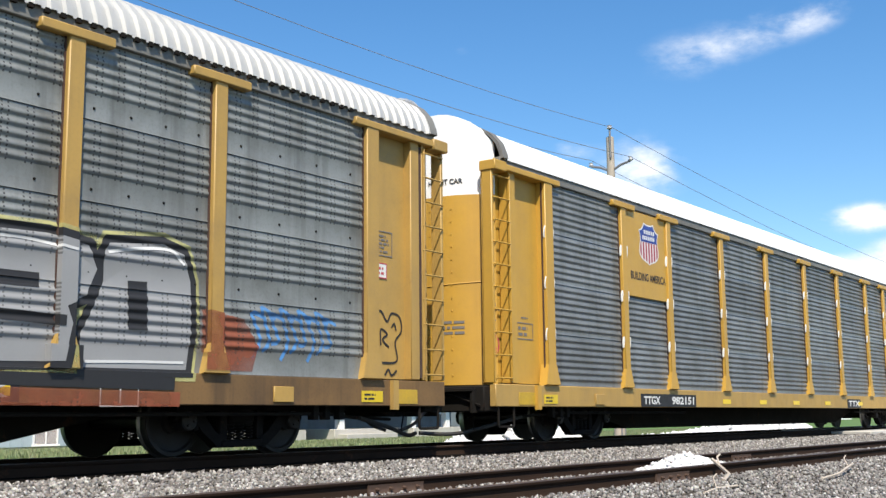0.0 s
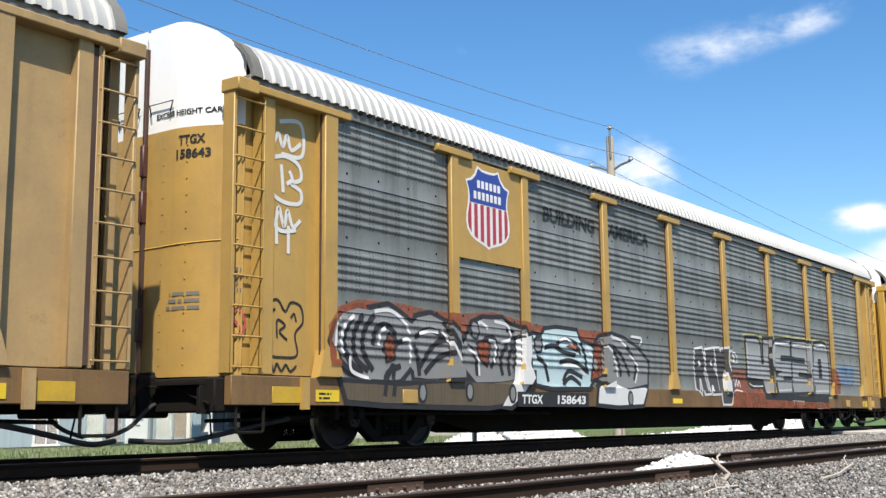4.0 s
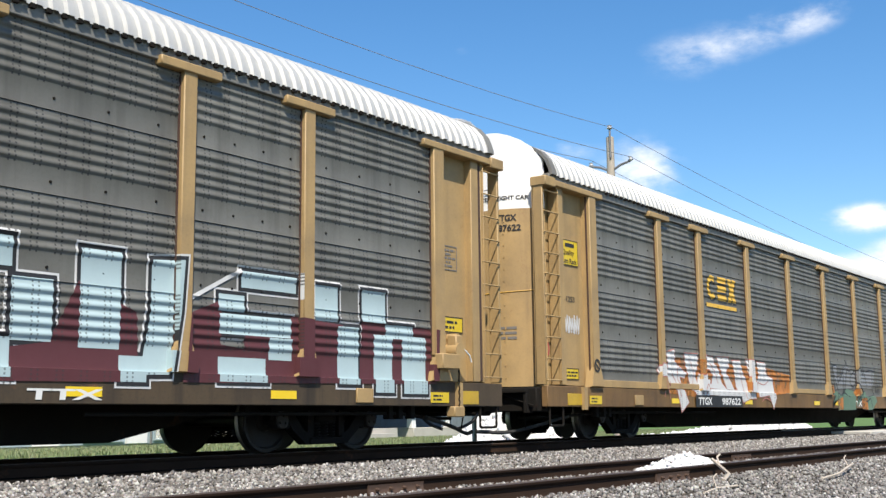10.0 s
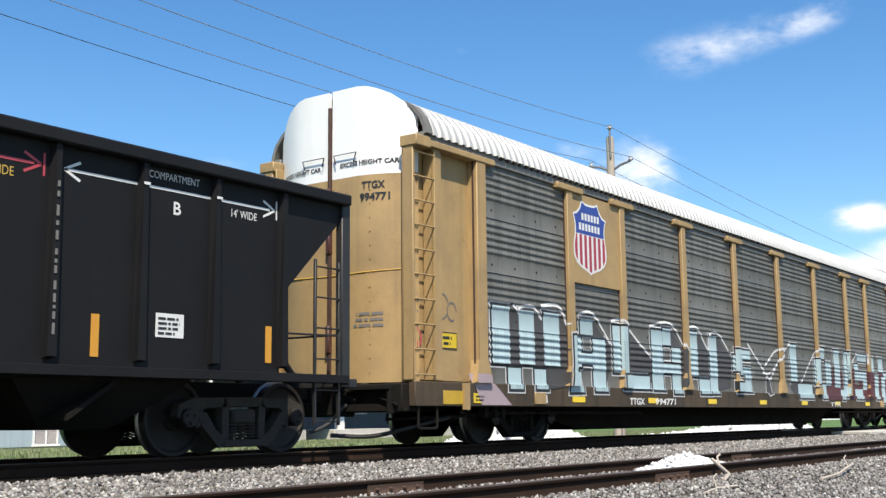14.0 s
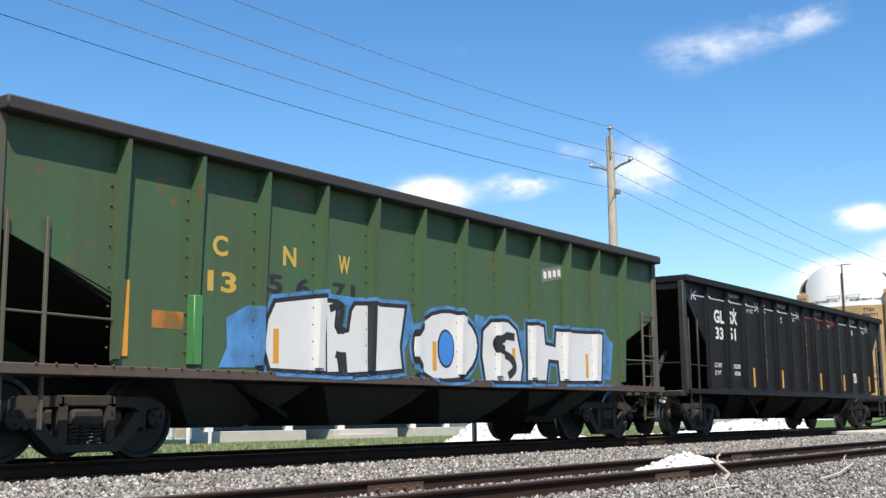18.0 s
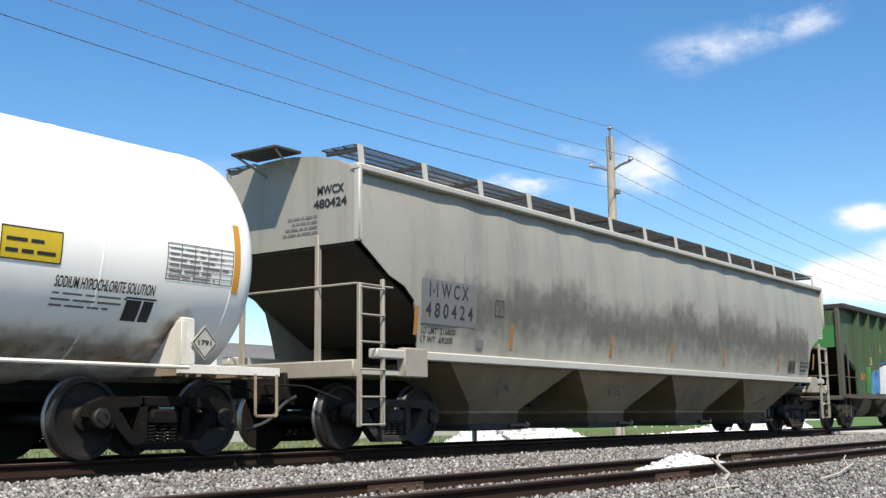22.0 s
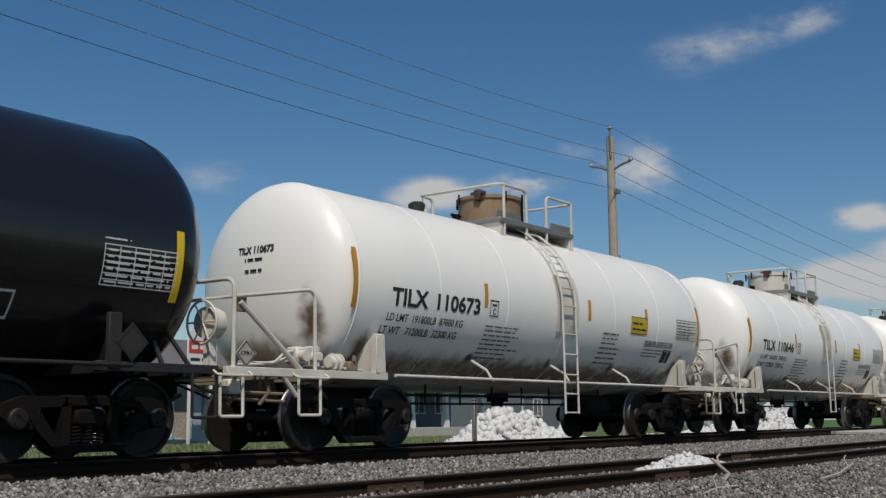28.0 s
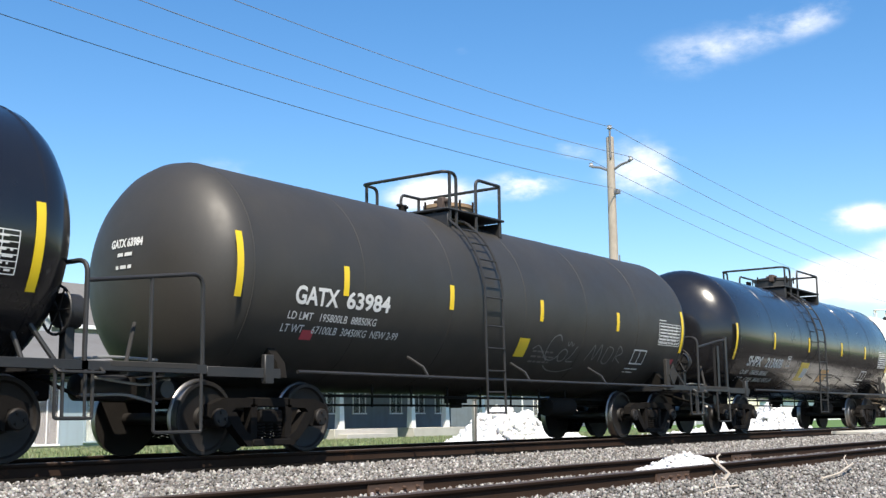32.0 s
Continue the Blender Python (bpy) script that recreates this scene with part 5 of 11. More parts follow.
def rack_underframe(car, sill_mat):
    part("side_sill", shared(("sill", sill_mat.name), lambda: Geo().box(-13.62, 13.62, -1.54, -1.42, 0.60, 0.955, 0.01).mesh("side_sill", sill_mat)), None, car)
    part("side_sill", shared(("sill2", sill_mat.name), lambda: Geo().box(-13.62, 13.62, 1.42, 1.54, 0.60, 0.955, 0.01).mesh("side_sill", sill_mat)), None, car)
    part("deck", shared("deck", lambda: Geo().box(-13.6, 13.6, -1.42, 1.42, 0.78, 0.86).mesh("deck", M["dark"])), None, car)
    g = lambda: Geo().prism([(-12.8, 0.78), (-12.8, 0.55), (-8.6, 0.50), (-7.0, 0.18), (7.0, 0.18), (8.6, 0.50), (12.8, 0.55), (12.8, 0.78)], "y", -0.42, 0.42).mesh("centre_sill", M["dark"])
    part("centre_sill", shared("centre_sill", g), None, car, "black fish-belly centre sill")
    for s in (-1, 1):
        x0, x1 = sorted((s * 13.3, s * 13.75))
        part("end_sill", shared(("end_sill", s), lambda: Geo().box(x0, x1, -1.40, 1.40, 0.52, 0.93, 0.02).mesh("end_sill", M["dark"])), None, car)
        st = [(s * 13.5, -1.50, 0.62), (s * 13.5, -1.50, 0.28), (s * 13.05, -1.50, 0.28), (s * 13.05, -1.50, 0.62)]
        part("sill_step", Geo().tube(bend(st, 0.04, 3), 0.02, 6), M["dark"], car)
        part("brake_pipe", shared(("bpipe", s), lambda: Geo().tube(bend([(s * 6.0, -1.30, 0.50), (s * 11.3, -1.30, 0.50), (s * 12.2, -1.05, 0.44), (s * 13.3, -0.75, 0.42)], 0.2, 4), 0.025, 6).mesh("brake_pipe", M["dark"])), None, car)
        for q in (0.0, 0.22, 0.5):
            x0, x1 = sorted((s * (11.0 + q), s * (11.10 + q)))
            part("pipe_bracket", shared(("pbr", s, q), lambda: Geo().box(x0, x1, -1.36, -1.24, 0.42, 0.62, 0.01).mesh("pipe_bracket", M["dark"])), None, car)
        part("trainline_hose", shared(("tlh", s), lambda: Geo().tube(bend([(s * 12.2, -1.10, 0.44), (s * 13.0, -1.0, 0.30), (s * 13.7, -0.8, 0.16), (s * 14.25, -0.5, 0.20)], 0.3, 5), 0.032, 8).mesh("trainline_hose", M["black_rubber"])), None, car, "sagging black air hose")
        part("hose_hanger", shared(("hh", s), lambda: Geo().tube([(s * 13.35, -0.92, 0.22), (s * 13.42, -0.95, 0.62)], 0.012, 5).mesh("hose_hanger", M["dark"])), None, car)
        part("cushion_housing", shared(("cush", s), lambda: Geo().box(*sorted((s * 13.5, s * 13.98)), -0.33, 0.33, 0.46, 0.98, 0.03).mesh("cushion_housing", M["dark"])), None, car)
        part("end_platform", shared(("eplat", s), lambda: Geo().box(*sorted((s * 13.66, s * 13.86)), -1.25, -0.40, 0.84, 0.89, 0.006).box(*sorted((s * 13.66, s * 13.84)), -1.25, -1.19, 0.50, 0.84, 0.006).mesh("end_platform", M["dark"])), None, car)
        x0, x1 = sorted((s * 12.45, s * 12.95))
        part("yellow_plate", Geo().box(x0, x1, -1.548, -1.538, 0.63, 0.83, 0.002), M["reflector"], car, "yellow reflective plate on the sill")


def sill_gussets(car, mat):
    """Bent plates on the sill beneath the corner posts."""
    for s in (-1, 1):
        x0, x1 = sorted((s * 12.34, s * 12.46))
        part("sill_gusset", shared(("gusset", s, mat.name), lambda: Geo().prism([(x0, 0.55), (x1, 0.55), (x1, 0.95), (x0, 0.95)], "y", -1.60, -1.54).mesh("sill_gusset", mat)), None, car)


M["reflector"] = paint("yellow_reflector", (0.52, 0.33, 0.02), 0.4, grime=0.5)


def auto_rack(label, x, body, sill, white, sheet, roof, ribs, full):
    car = thing("auto_rack_car", label, "railcar", "freight train")
    car["home"] = x
    rack_underframe(car, sill)
    sill_gussets(car, body)
    add_rack_sides(car, sheet, body, full)
    for side in (-1, 1):
        y0, y1 = sorted((side * 1.40, side * 1.548))
        part("eave_beam", shared(("eave", side), lambda: Geo().box(-13.4, 13.4, y0, y1, 4.475, 4.66, 0.01).mesh("eave_beam", M["eave"])), None, car)
        if ribs:
            tagged(part("eave_flute_strip", shared(("flutes", side), lambda: flute_mesh(side)), None, car, "dark blocks standing for the shade in the roof corrugations"), kind="stuff")
    for s in (-1, 1):
        part("roof_end_trim", shared(("roof_trim", s), lambda: roof_trim(s)), None, car, "dark flashing along the roof's end")
    rack_roof(car, roof, ribs, "ribbed pale metal roof" if ribs else "smooth white roof")
    add_rack_ends(car, body, white)
    for s in (-1, 1):
        for side in (-1, 1):
            add_rack_corner(car, s, side, body)
        add_truck(car, s * 10.03, 0.42)
    add_couplers(car, 13.72, 0.80, 0.58)
    return car


# ---------------------------------------------------------------- open hoppers
def open_hopper(label, x, half, posts, top, mat, cap_mat, end_mat, post_depth, chutes):
    car = thing("open_hopper_car", label, "railcar", "freight train")
    car["home"] = x
    inner0, inner1 = posts[0], posts[-1]
    sill = 0.98
    end_low = 2.36 if mat is M["green"] else top - 0.16
    for side in (-1, 1):
        y0, y1 = sorted((side * 1.37, side * 1.41))
        for k, (a, b) in enumerate(zip(posts, posts[1:])):
            part("side_sheet", Geo().box(a, b, y0, y1, sill, top, 0.003), mat, car)
        for q, inner, outer in ((-1, inner0, -half), (1, inner1, half)):
            part("end_sheet", Geo().prism([(outer, top), (inner, top), (inner, 1.78 if mat is M["green"] else 1.95), (outer, end_low)], "y", y0, y1), mat, car)
        for p in posts:
            g = Geo()
            d = post_depth
            w = 0.055 if d < 0.12 else 0.042
            zt, db, dt = (top - 0.03, d, 0.9 * d) if d < 0.12 else (top - 0.03, 0.07, 0.19)
            g.add([(p - w, side * 1.41, sill + 0.08), (p + w, side * 1.41, sill + 0.08), (p - w, side * (1.41 + db), sill + 0.10), (p + w, side * (1.41 + db), sill + 0.10),
                   (p - w, side * 1.41, top - 0.02), (p + w, side * 1.41, top - 0.02), (p - w * 0.6, side * (1.41 + dt), zt), (p + w * 0.6, side * (1.41 + dt), zt)],
                  [(0, 1, 3, 2), (2, 3, 7, 6), (6, 7, 5, 4), (0, 2, 6, 4), (1, 5, 7, 3), (0, 4, 5, 1)])
            part("side_post", g, mat, car)
        c0, c1 = sorted((side * 1.36, side * (1.42 + post_depth + 0.03)))
        part("top_chord", Geo().box(-half - 0.02, half + 0.02, c0, c1, top - 0.02, top + 0.13, 0.02), cap_mat, car)
        s0, s1 = sorted((side * 1.34, side * (1.43 + post_depth)))
        part("side_sill", Geo().box(-half, half, s0, s1, sill - 0.09, sill + 0.02, 0.008), M["rusty_cap"] if mat is M["green"] else mat, car)
        for q in (-1, 1):
            xq = q * half
            part("corner_post", Geo().box(xq - 0.085, xq + 0.085, *sorted((side * 1.34, side * 1.46)), 0.88, top, 0.012), end_mat, car)
            rail = part("grab_rail", Geo().tube([(xq, side * 1.44, 1.52), (q * abs(inner1 if q > 0 else inner0), side * 1.44, 1.50)], 0.014, 6), end_mat, car)
    for q in (-1, 1):
        xq = q * half
        part("end_wall", Geo().box(*sorted((xq - q * 0.04, xq)), -1.36, 1.36, end_low, top, 0.004), mat, car)
        part("end_chord", Geo().box(*sorted((xq - q * 0.16, xq + q * 0.03)), -1.44, 1.44, top - 0.02, top + 0.13, 0.02), cap_mat, car)
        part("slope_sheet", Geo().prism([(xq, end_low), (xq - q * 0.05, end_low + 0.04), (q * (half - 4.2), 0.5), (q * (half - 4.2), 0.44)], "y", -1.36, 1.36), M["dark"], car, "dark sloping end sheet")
        part("end_platform", Geo().box(*sorted((xq - q * 0.06, xq + q * 0.28)), -1.42, 1.42, 0.84, 0.96, 0.012), end_mat, car)
        if mat is not M["green"]:
            part("end_strut", Geo().cyl((xq, -0.55, 0.95), (q * (half - 0.9), -0.55, 1.86), 0.05, 8).cyl((xq, 0.55, 0.95), (q * (half - 0.9), 0.55, 1.86), 0.05, 8), end_mat, car)
        part("grab_rail", Geo().tube([(xq + q * 0.05, -1.38, 1.55), (xq + q * 0.05, 1.38, 1.55)], 0.014, 6), end_mat, car)
        lad = part("ladder", Geo().box(*sorted((xq - q * 0.62, xq - q * 0.58)), -1.47, -1.43, 0.35, 2.5, 0.006).box(*sorted((xq - q * 0.16, xq - q * 0.12)), -1.47, -1.43, 0.35, 2.5, 0.006), end_mat, car)
        if q > 0:
            ladder_rungs(lad, min(xq - q * 0.6, xq - q * 0.14), max(xq - q * 0.6, xq - q * 0.14), -1.47, 0.4, 2.4, 6, end_mat, 0.012, 0.02)
        add_truck(car, q * (half - 1.45), 0.457, "truck_dusty")
    n = len(chutes)
    for a, b in chutes:
        mid, w = (a + b) / 2, (b - a) / 2
        g = Geo()
        V = []
        for z, k, y in ((0.92, 1.0, 1.36), (0.66, 0.74, 1.15), (0.34, 0.36, 0.78)):
            V += [(mid - w * k, -y, z), (mid + w * k, -y, z), (mid + w * k, y, z), (mid - w * k, y, z)]
        F = [(0, 1, 2, 3), (8, 9, 10, 11)] + [(4 * i + k, 4 * i + (k + 1) % 4, 4 * i + 4 + (k + 1) % 4, 4 * i + 4 + k) for i in (0, 1) for k in range(4)]
        g.add(V, F)
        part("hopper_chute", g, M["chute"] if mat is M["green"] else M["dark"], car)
    part("centre_sill", Geo().box(-half - 0.1, half + 0.1, -0.22, 0.22, 0.62, 0.92, 0.01), M["dark"], car)
    part("load_floor", Geo().box(-half + 3, half - 3, -1.35, 1.35, 0.86, 0.92), M["dark"], car)
    add_couplers(car, half + 0.25, 0.86, 0.40)
    return car


# Near-black green for the outlet chutes below the sill.
M["chute"] = paint("near_black_green_chute", (0.020, 0.024, 0.017), 0.75, grime=0.6, dirt=(0.024, 0.019, 0.015), rust=0.3)


# ---------------------------------------------------------------- covered hopper
def covered_hopper(label, x):
    car = thing("covered_hopper_car", label, "railcar", "freight train")
    car["home"] = x
    half, mat = 9.95, M["gray_hopper"]
    prof = [(1.4244, 1.36), (1.475, 1.75), (1.505, 2.05), (1.522, 2.4), (1.52, 2.75), (1.505, 3.1), (1.475, 3.42), (1.43, 3.70), (1.40, 3.86)]
    py, pz = [a for a, _ in prof], [b for _, b in prof]

    def low(ax):
        return float(np.interp(ax, [8.55, 8.62, 8.72, 8.95, 9.3, 9.95], [1.36, 1.75, 2.12, 2.30, 2.42, 2.86]))
    xs = sorted({*np.linspace(-8.5, 8.5, 111).round(3), *(q * v for q in (-1, 1) for v in (8.55, 8.62, 8.72, 8.95, 9.3, 9.6, 9.95))})
    for side in (-1, 1):
        V, F = [], []
        m = 12
        for xv in xs:
            lo = low(abs(xv))
            bulge = 0.012 * math.cos(xv / 1.245 * 2 * math.pi) if abs(xv) < 8.5 else 0
            for k in range(m):
                z = lo + (3.86 - lo) * k / (m - 1)
                V.append((xv, side * (float(np.interp(z, pz, py)) + bulge), z))
        for i in range(len(xs) - 1):
            F += [(i * m + k, (i + 1) * m + k, (i + 1) * m + k + 1, i * m + k + 1) for k in range(m - 1)]
        n = len(V)
        V += [(a, b - side * 0.02, c) for a, b, c in V]
        F += [tuple(n + i for i in f[::-1]) for f in F[:]]
        part("side_wall", Geo().add(V, F), mat, car)
        part("side_sill", Geo().box(-9.6, 9.6, *sorted((side * 1.38, side * 1.545)), 1.25, 1.385, 0.02), M["gray_sill"], car, "pale grey side sill")
        part("roof_edge", Geo().box(-9.97, 9.97, *sorted((side * 1.36, side * 1.53)), 3.83, 3.93, 0.02), M["gray_sill"], car)
        for k in range(14):
            xb = -9.7 + k * 19.4 / 13
            part("board_bracket", Geo().prism([(side * 1.37, 3.92), (side * 1.35, 3.92), (side * 1.31, 4.25), (side * 1.33, 4.26)], "x", xb - 0.055, xb + 0.055), M["gray_sill"], car)
        g = Geo()
        for yb in (1.30, 1.08, 0.88, 0.69):
            g.box(-9.8, 9.8, *sorted((side * (yb - 0.004), side * (yb + 0.004))), 4.228, 4.25)
        for k in range(327):
            xb = -9.8 + 0.06 * k
            g.box(xb - 0.0065, xb + 0.0065, *sorted((side * 1.30, side * 0.68)), 4.24, 4.25)
        board = part("running_board", g, M["grate"], car, "dark steel grating walkway along the roof")
        for k in range(14):
            xb = -9.7 + k * 19.4 / 13
            part("cross_bearer", Geo().box(xb - 0.03, xb + 0.03, *sorted((side * 1.29, side * 0.70)), 4.17, 4.222, 0.004), M["grate"], board)
    # roof
    arc = [(1.40, 3.88), (1.1, 4.03), (0.7, 4.13), (0.3, 4.18), (0.0, 4.19)]
    arc = [(-a, b) for a, b in arc] + [(a, b) for a, b in reversed(arc[:-1])]
    part("roof", Geo().prism(arc, "x", -9.915, 9.915), mat, car)
    part("hatch_coaming", Geo().box(-8.8, 8.8, -0.32, 0.32, 4.15, 4.26, 0.03), mat, car)
    for q in (-1, 1):
        xq = q * half
        end = [(-1.40, 3.88), (-1.475, 3.42), (-1.505, 3.1), (-1.52, 2.84), (1.52, 2.84), (1.505, 3.1), (1.475, 3.42), (1.40, 3.88)] + [(a, b) for a, b in reversed(arc)][1:-1]
        part("end_wall", Geo().prism(end, "x", *sorted((xq, xq - q * 0.03))), mat, car)
        part("corner_strip", Geo().box(*sorted((xq + q * 0.01, xq - q * 0.07)), -1.535, -1.42, 2.84, 3.90, 0.02), M["gray_sill"], car)
        part("slope_sheet", Geo().prism([(xq - q * 0.02, 2.86), (xq - q * 0.02, 2.80), (q * 7.8, 1.57), (q * 7.8, 1.64)], "y", -1.39, 1.39), M["chute_shade"], car, "sloping end sheet with its shade put into the colour")
        part("end_platform", Geo().box(*sorted((xq + q * 0.05, xq - q * 1.0)), -1.45, 1.45, 1.02, 1.10, 0.01), M["gray_sill"], car)
        part("end_sill", Geo().box(*sorted((xq + q * 0.10, xq - q * 0.10)), -1.50, 1.50, 0.98, 1.22, 0.02), M["gray_fit"], car)
        part("bolster_box", Geo().box(*sorted((q * 9.0, q * 8.45)), -1.555, -1.40, 1.0, 1.42, 0.02), M["gray_fit"], car)
        part("draft_sill", Geo().box(*sorted((xq, q * 7.0)), -0.25, 0.25, 0.62, 1.02, 0.02), M["dark"], car)
        for yy in (-0.75, 0.75):
            part("end_post", Geo().box(*sorted((xq + q * 0.02, xq - q * 0.06)), yy - 0.035, yy + 0.035, 1.05, 2.98, 0.01), M["gray_fit"], car)
        part("corner_rail", Geo().tube([(xq + q * 0.03, 1.5, 2.25), (xq + q * 0.03, -1.5, 2.25), (xq - q * 0.75, -1.5, 2.25)], 0.016, 6), M["gray_fit"], car)
        lad = part("ladder", Geo().box(*sorted((xq - q * 0.50, xq - q * 0.55)), -1.53, -1.47, 0.32, 2.35, 0.008).box(*sorted((xq + q * 0.02, xq - q * 0.04)), -1.55, -1.49, 0.32, 2.25, 0.008), M["gray_fit"], car)
        ladder_rungs(lad, min(xq, xq - q * 0.52), max(xq, xq - q * 0.52), -1.55, 0.35, 2.2, 6, M["gray_fit"], 0.015, 0.03)
        lad2 = part("ladder", Geo().box(*sorted((xq + q * 0.03, xq + q * 0.09)), 0.95, 1.02, 2.2, 3.85, 0.008).box(*sorted((xq + q * 0.03, xq + q * 0.09)), 1.40, 1.47, 1.05, 3.75, 0.008), M["gray_fit"], car)
        for k in range(5):
            z = 2.2 + 0.36 * k
            part("rung", Geo().tube([(xq + q * 0.09, 0.98, z), (xq + q * 0.09, 1.44, z)], 0.014, 6), M["gray_fit"], lad2)
        plat = part("brake_platform", Geo().box(*sorted((xq + q * 0.02, xq + q * 0.55)), -0.45, 0.45, 4.20, 4.24, 0.006), M["grate"], car, "dark grating platform over the end")
        part("platform_brace", Geo().tube([(xq + q * 0.5, -0.4, 4.2), (xq, -0.25, 3.95)], 0.018, 6).tube([(xq + q * 0.5, 0.4, 4.2), (xq, 0.25, 3.95)], 0.018, 6), M["gray_fit"], plat)
        add_truck(car, q * 8.6, 0.457, "truck_dusty")
    cuts = [(-7.75, -3.95), (-3.85, -0.05), (0.05, 3.85), (3.95, 7.75)]
    for a, b in cuts:
        mid, w = (a + b) / 2, (b - a) / 2
        V = []
        for z, k, y in ((1.26, 0.99, 1.43), (0.62, 0.43, 1.02), (0.54, 0.39, 0.95), (0.50, 0.39, 0.95)):
            V += [(mid - w * k, -y, z), (mid + w * k, -y, z), (mid + w * k, y, z), (mid - w * k, y, z)]
        F = [(0, 1, 2, 3), (12, 13, 14, 15)] + [(4 * i + k, 4 * i + (k + 1) % 4, 4 * i + 4 + (k + 1) % 4, 4 * i + 4 + k) for i in (0, 1, 2) for k in range(4)]
        ch = part("hopper_chute", Geo().add(V, F), M["chute_tan"], car, "grimy tan outlet hopper")
        part("outlet_box", Geo().box(mid - w * 0.385, mid + w * 0.385, -0.945, 0.945, 0.31, 0.52, 0.01), M["chute_foot"], ch)
        part("outlet_gate", Geo().box(mid - w * 0.40, mid + w * 0.44, -0.98, 0.98, 0.22, 0.33, 0.02).cyl((mid + 0.35, -1.02, 0.30), (mid + 0.95, -1.02, 0.30), 0.035, 10).cyl((mid + 0.80, -1.02, 0.30), (mid + 0.88, -1.02, 0.30), 0.07, 10), M["gray_dark"], ch)
    # Filler prisms paint the shade of the bays between the outlets.
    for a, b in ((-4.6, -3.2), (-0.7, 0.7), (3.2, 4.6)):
        part("slope_bay", Geo().prism([(a, 1.26), (b, 1.26), ((a + b) / 2 + 0.15, 0.62), ((a + b) / 2 - 0.15, 0.62)], "y", -0.55, 0.55), M["chute_shade"], car, "dark filler standing for the shade between the outlets")
    add_couplers(car, half + 0.1, 0.86, 0.62)
    return car


M["rusty_dome"] = paint("rust_stained_manway", (0.33, 0.23, 0.14), 0.7, grime=0.7, dirt=(0.16, 0.085, 0.045), rust=0.7)
M["gray_sill"] = paint("pale_grey_sill", (0.44, 0.425, 0.385), 0.5, grime=0.35, dirt=(0.33, 0.29, 0.23), rust=0.2)
M["gray_fit"] = paint("worn_grey_fittings", (0.33, 0.30, 0.25), 0.6, grime=0.45, dirt=(0.18, 0.14, 0.10), rust=0.35)
M["grate"] = paint("dark_grating", (0.06, 0.06, 0.06), 0.6, metal=0.4, grime=0.4)
M["gray_dark"] = paint("near_black_outlet_steel", (0.035, 0.03, 0.026), 0.7, grime=0.5, dirt=(0.03, 0.025, 0.02), rust=0.3)
M["chute_tan"] = paint("grimy_tan_chute", (0.34, 0.245, 0.145), 0.75, grime=0.75, dirt=(0.12, 0.083, 0.05), streak=0.25, rust=0.15, scale=0.7)
# Slope and bay colour taken near black to hold their shade.
M["chute_shade"] = paint("shade_dark_grey_slope", (0.045, 0.037, 0.03), 0.8, grime=0.6, dirt=(0.03, 0.023, 0.018), spec=0.2)
# Darker copy of the chute tan: shade painted onto the outlet boxes.
M["chute_foot"] = paint("shade_dark_tan_outlet", (0.13, 0.095, 0.06), 0.85, grime=0.7, dirt=(0.05, 0.037, 0.025), spec=0.05)


# ---------------------------------------------------------------- tank cars
TOPS = {  # manway x, radius, height; ladder x, half width; front rail: corner, end; rear rail: from, to; height; deck ends
    "white": (-0.16, 0.58, 0.60, -0.08, 0.225, -1.14, -0.29, 0.40, 1.40, 0.62, -1.20, 1.34),
    "long": (0.30, 0.52, 0.42, -0.72, 0.30, -1.34, -0.80, -0.22, 1.60, 0.54, -1.35, 1.56),
    "plain": (-0.15, 0.40, 0.34, -1.12, 0.25, -1.45, -1.15, -0.58, 0.22, 0.62, -1.45, 0.24)}


def hung_step(car, x0, x1, top, low, mat, grab=True):
    """A bent-bar step below the deck's edge with a short grab iron over it."""
    part("sill_step", Geo().tube(bend([(x0, -1.46, top), (x0, -1.47, low), (x1, -1.47, low), (x1, -1.46, top)], 0.03, 3), 0.020, 6), mat, car)
    if grab:
        part("grab_iron", Geo().tube(bend([(x0 - 0.10, -1.44, top + 0.03), (x0 - 0.10, -1.54, top - 0.03), (x1 + 0.10, -1.54, top - 0.03), (x1 + 0.10, -1.44, top + 0.03)], 0.04, 3), 0.016, 6), mat, car)


def side_deck(car, x0, x1, mat, edge):
    """One end's deck: a channel along each side, cross beams and a strip of grating."""
    for y0, y1 in ((-1.46, -1.38), (1.38, 1.46)):
        part("deck_channel", Geo().box(x0, x1, y0, y1, 0.955, 1.06, 0.006), edge, car, "dirty steel channel along the deck's edge")
    for k in range(4):
        x = x0 + 0.08 + (x1 - x0 - 0.16) * k / 3
        part("cross_beam", Geo().box(x - 0.05, x + 0.05, -1.38, 1.38, 0.93, 1.03, 0.006), mat, car)


def grating(car, x0, x1, y0, y1, z, mat):
    g = Geo()
    n = 12
    for k in range(n):
        y = y0 + (y1 - y0) * k / (n - 1)
        g.box(x0, x1, y - 0.012, y + 0.012, z - 0.03, z)
    for x in (x0, (x0 + x1) / 2, x1):
        g.box(x - 0.012, x + 0.012, y0, y1, z - 0.034, z - 0.004)
    tagged(part("deck_grating", g, mat, car, "open bar grating of the end deck"), kind="stuff")


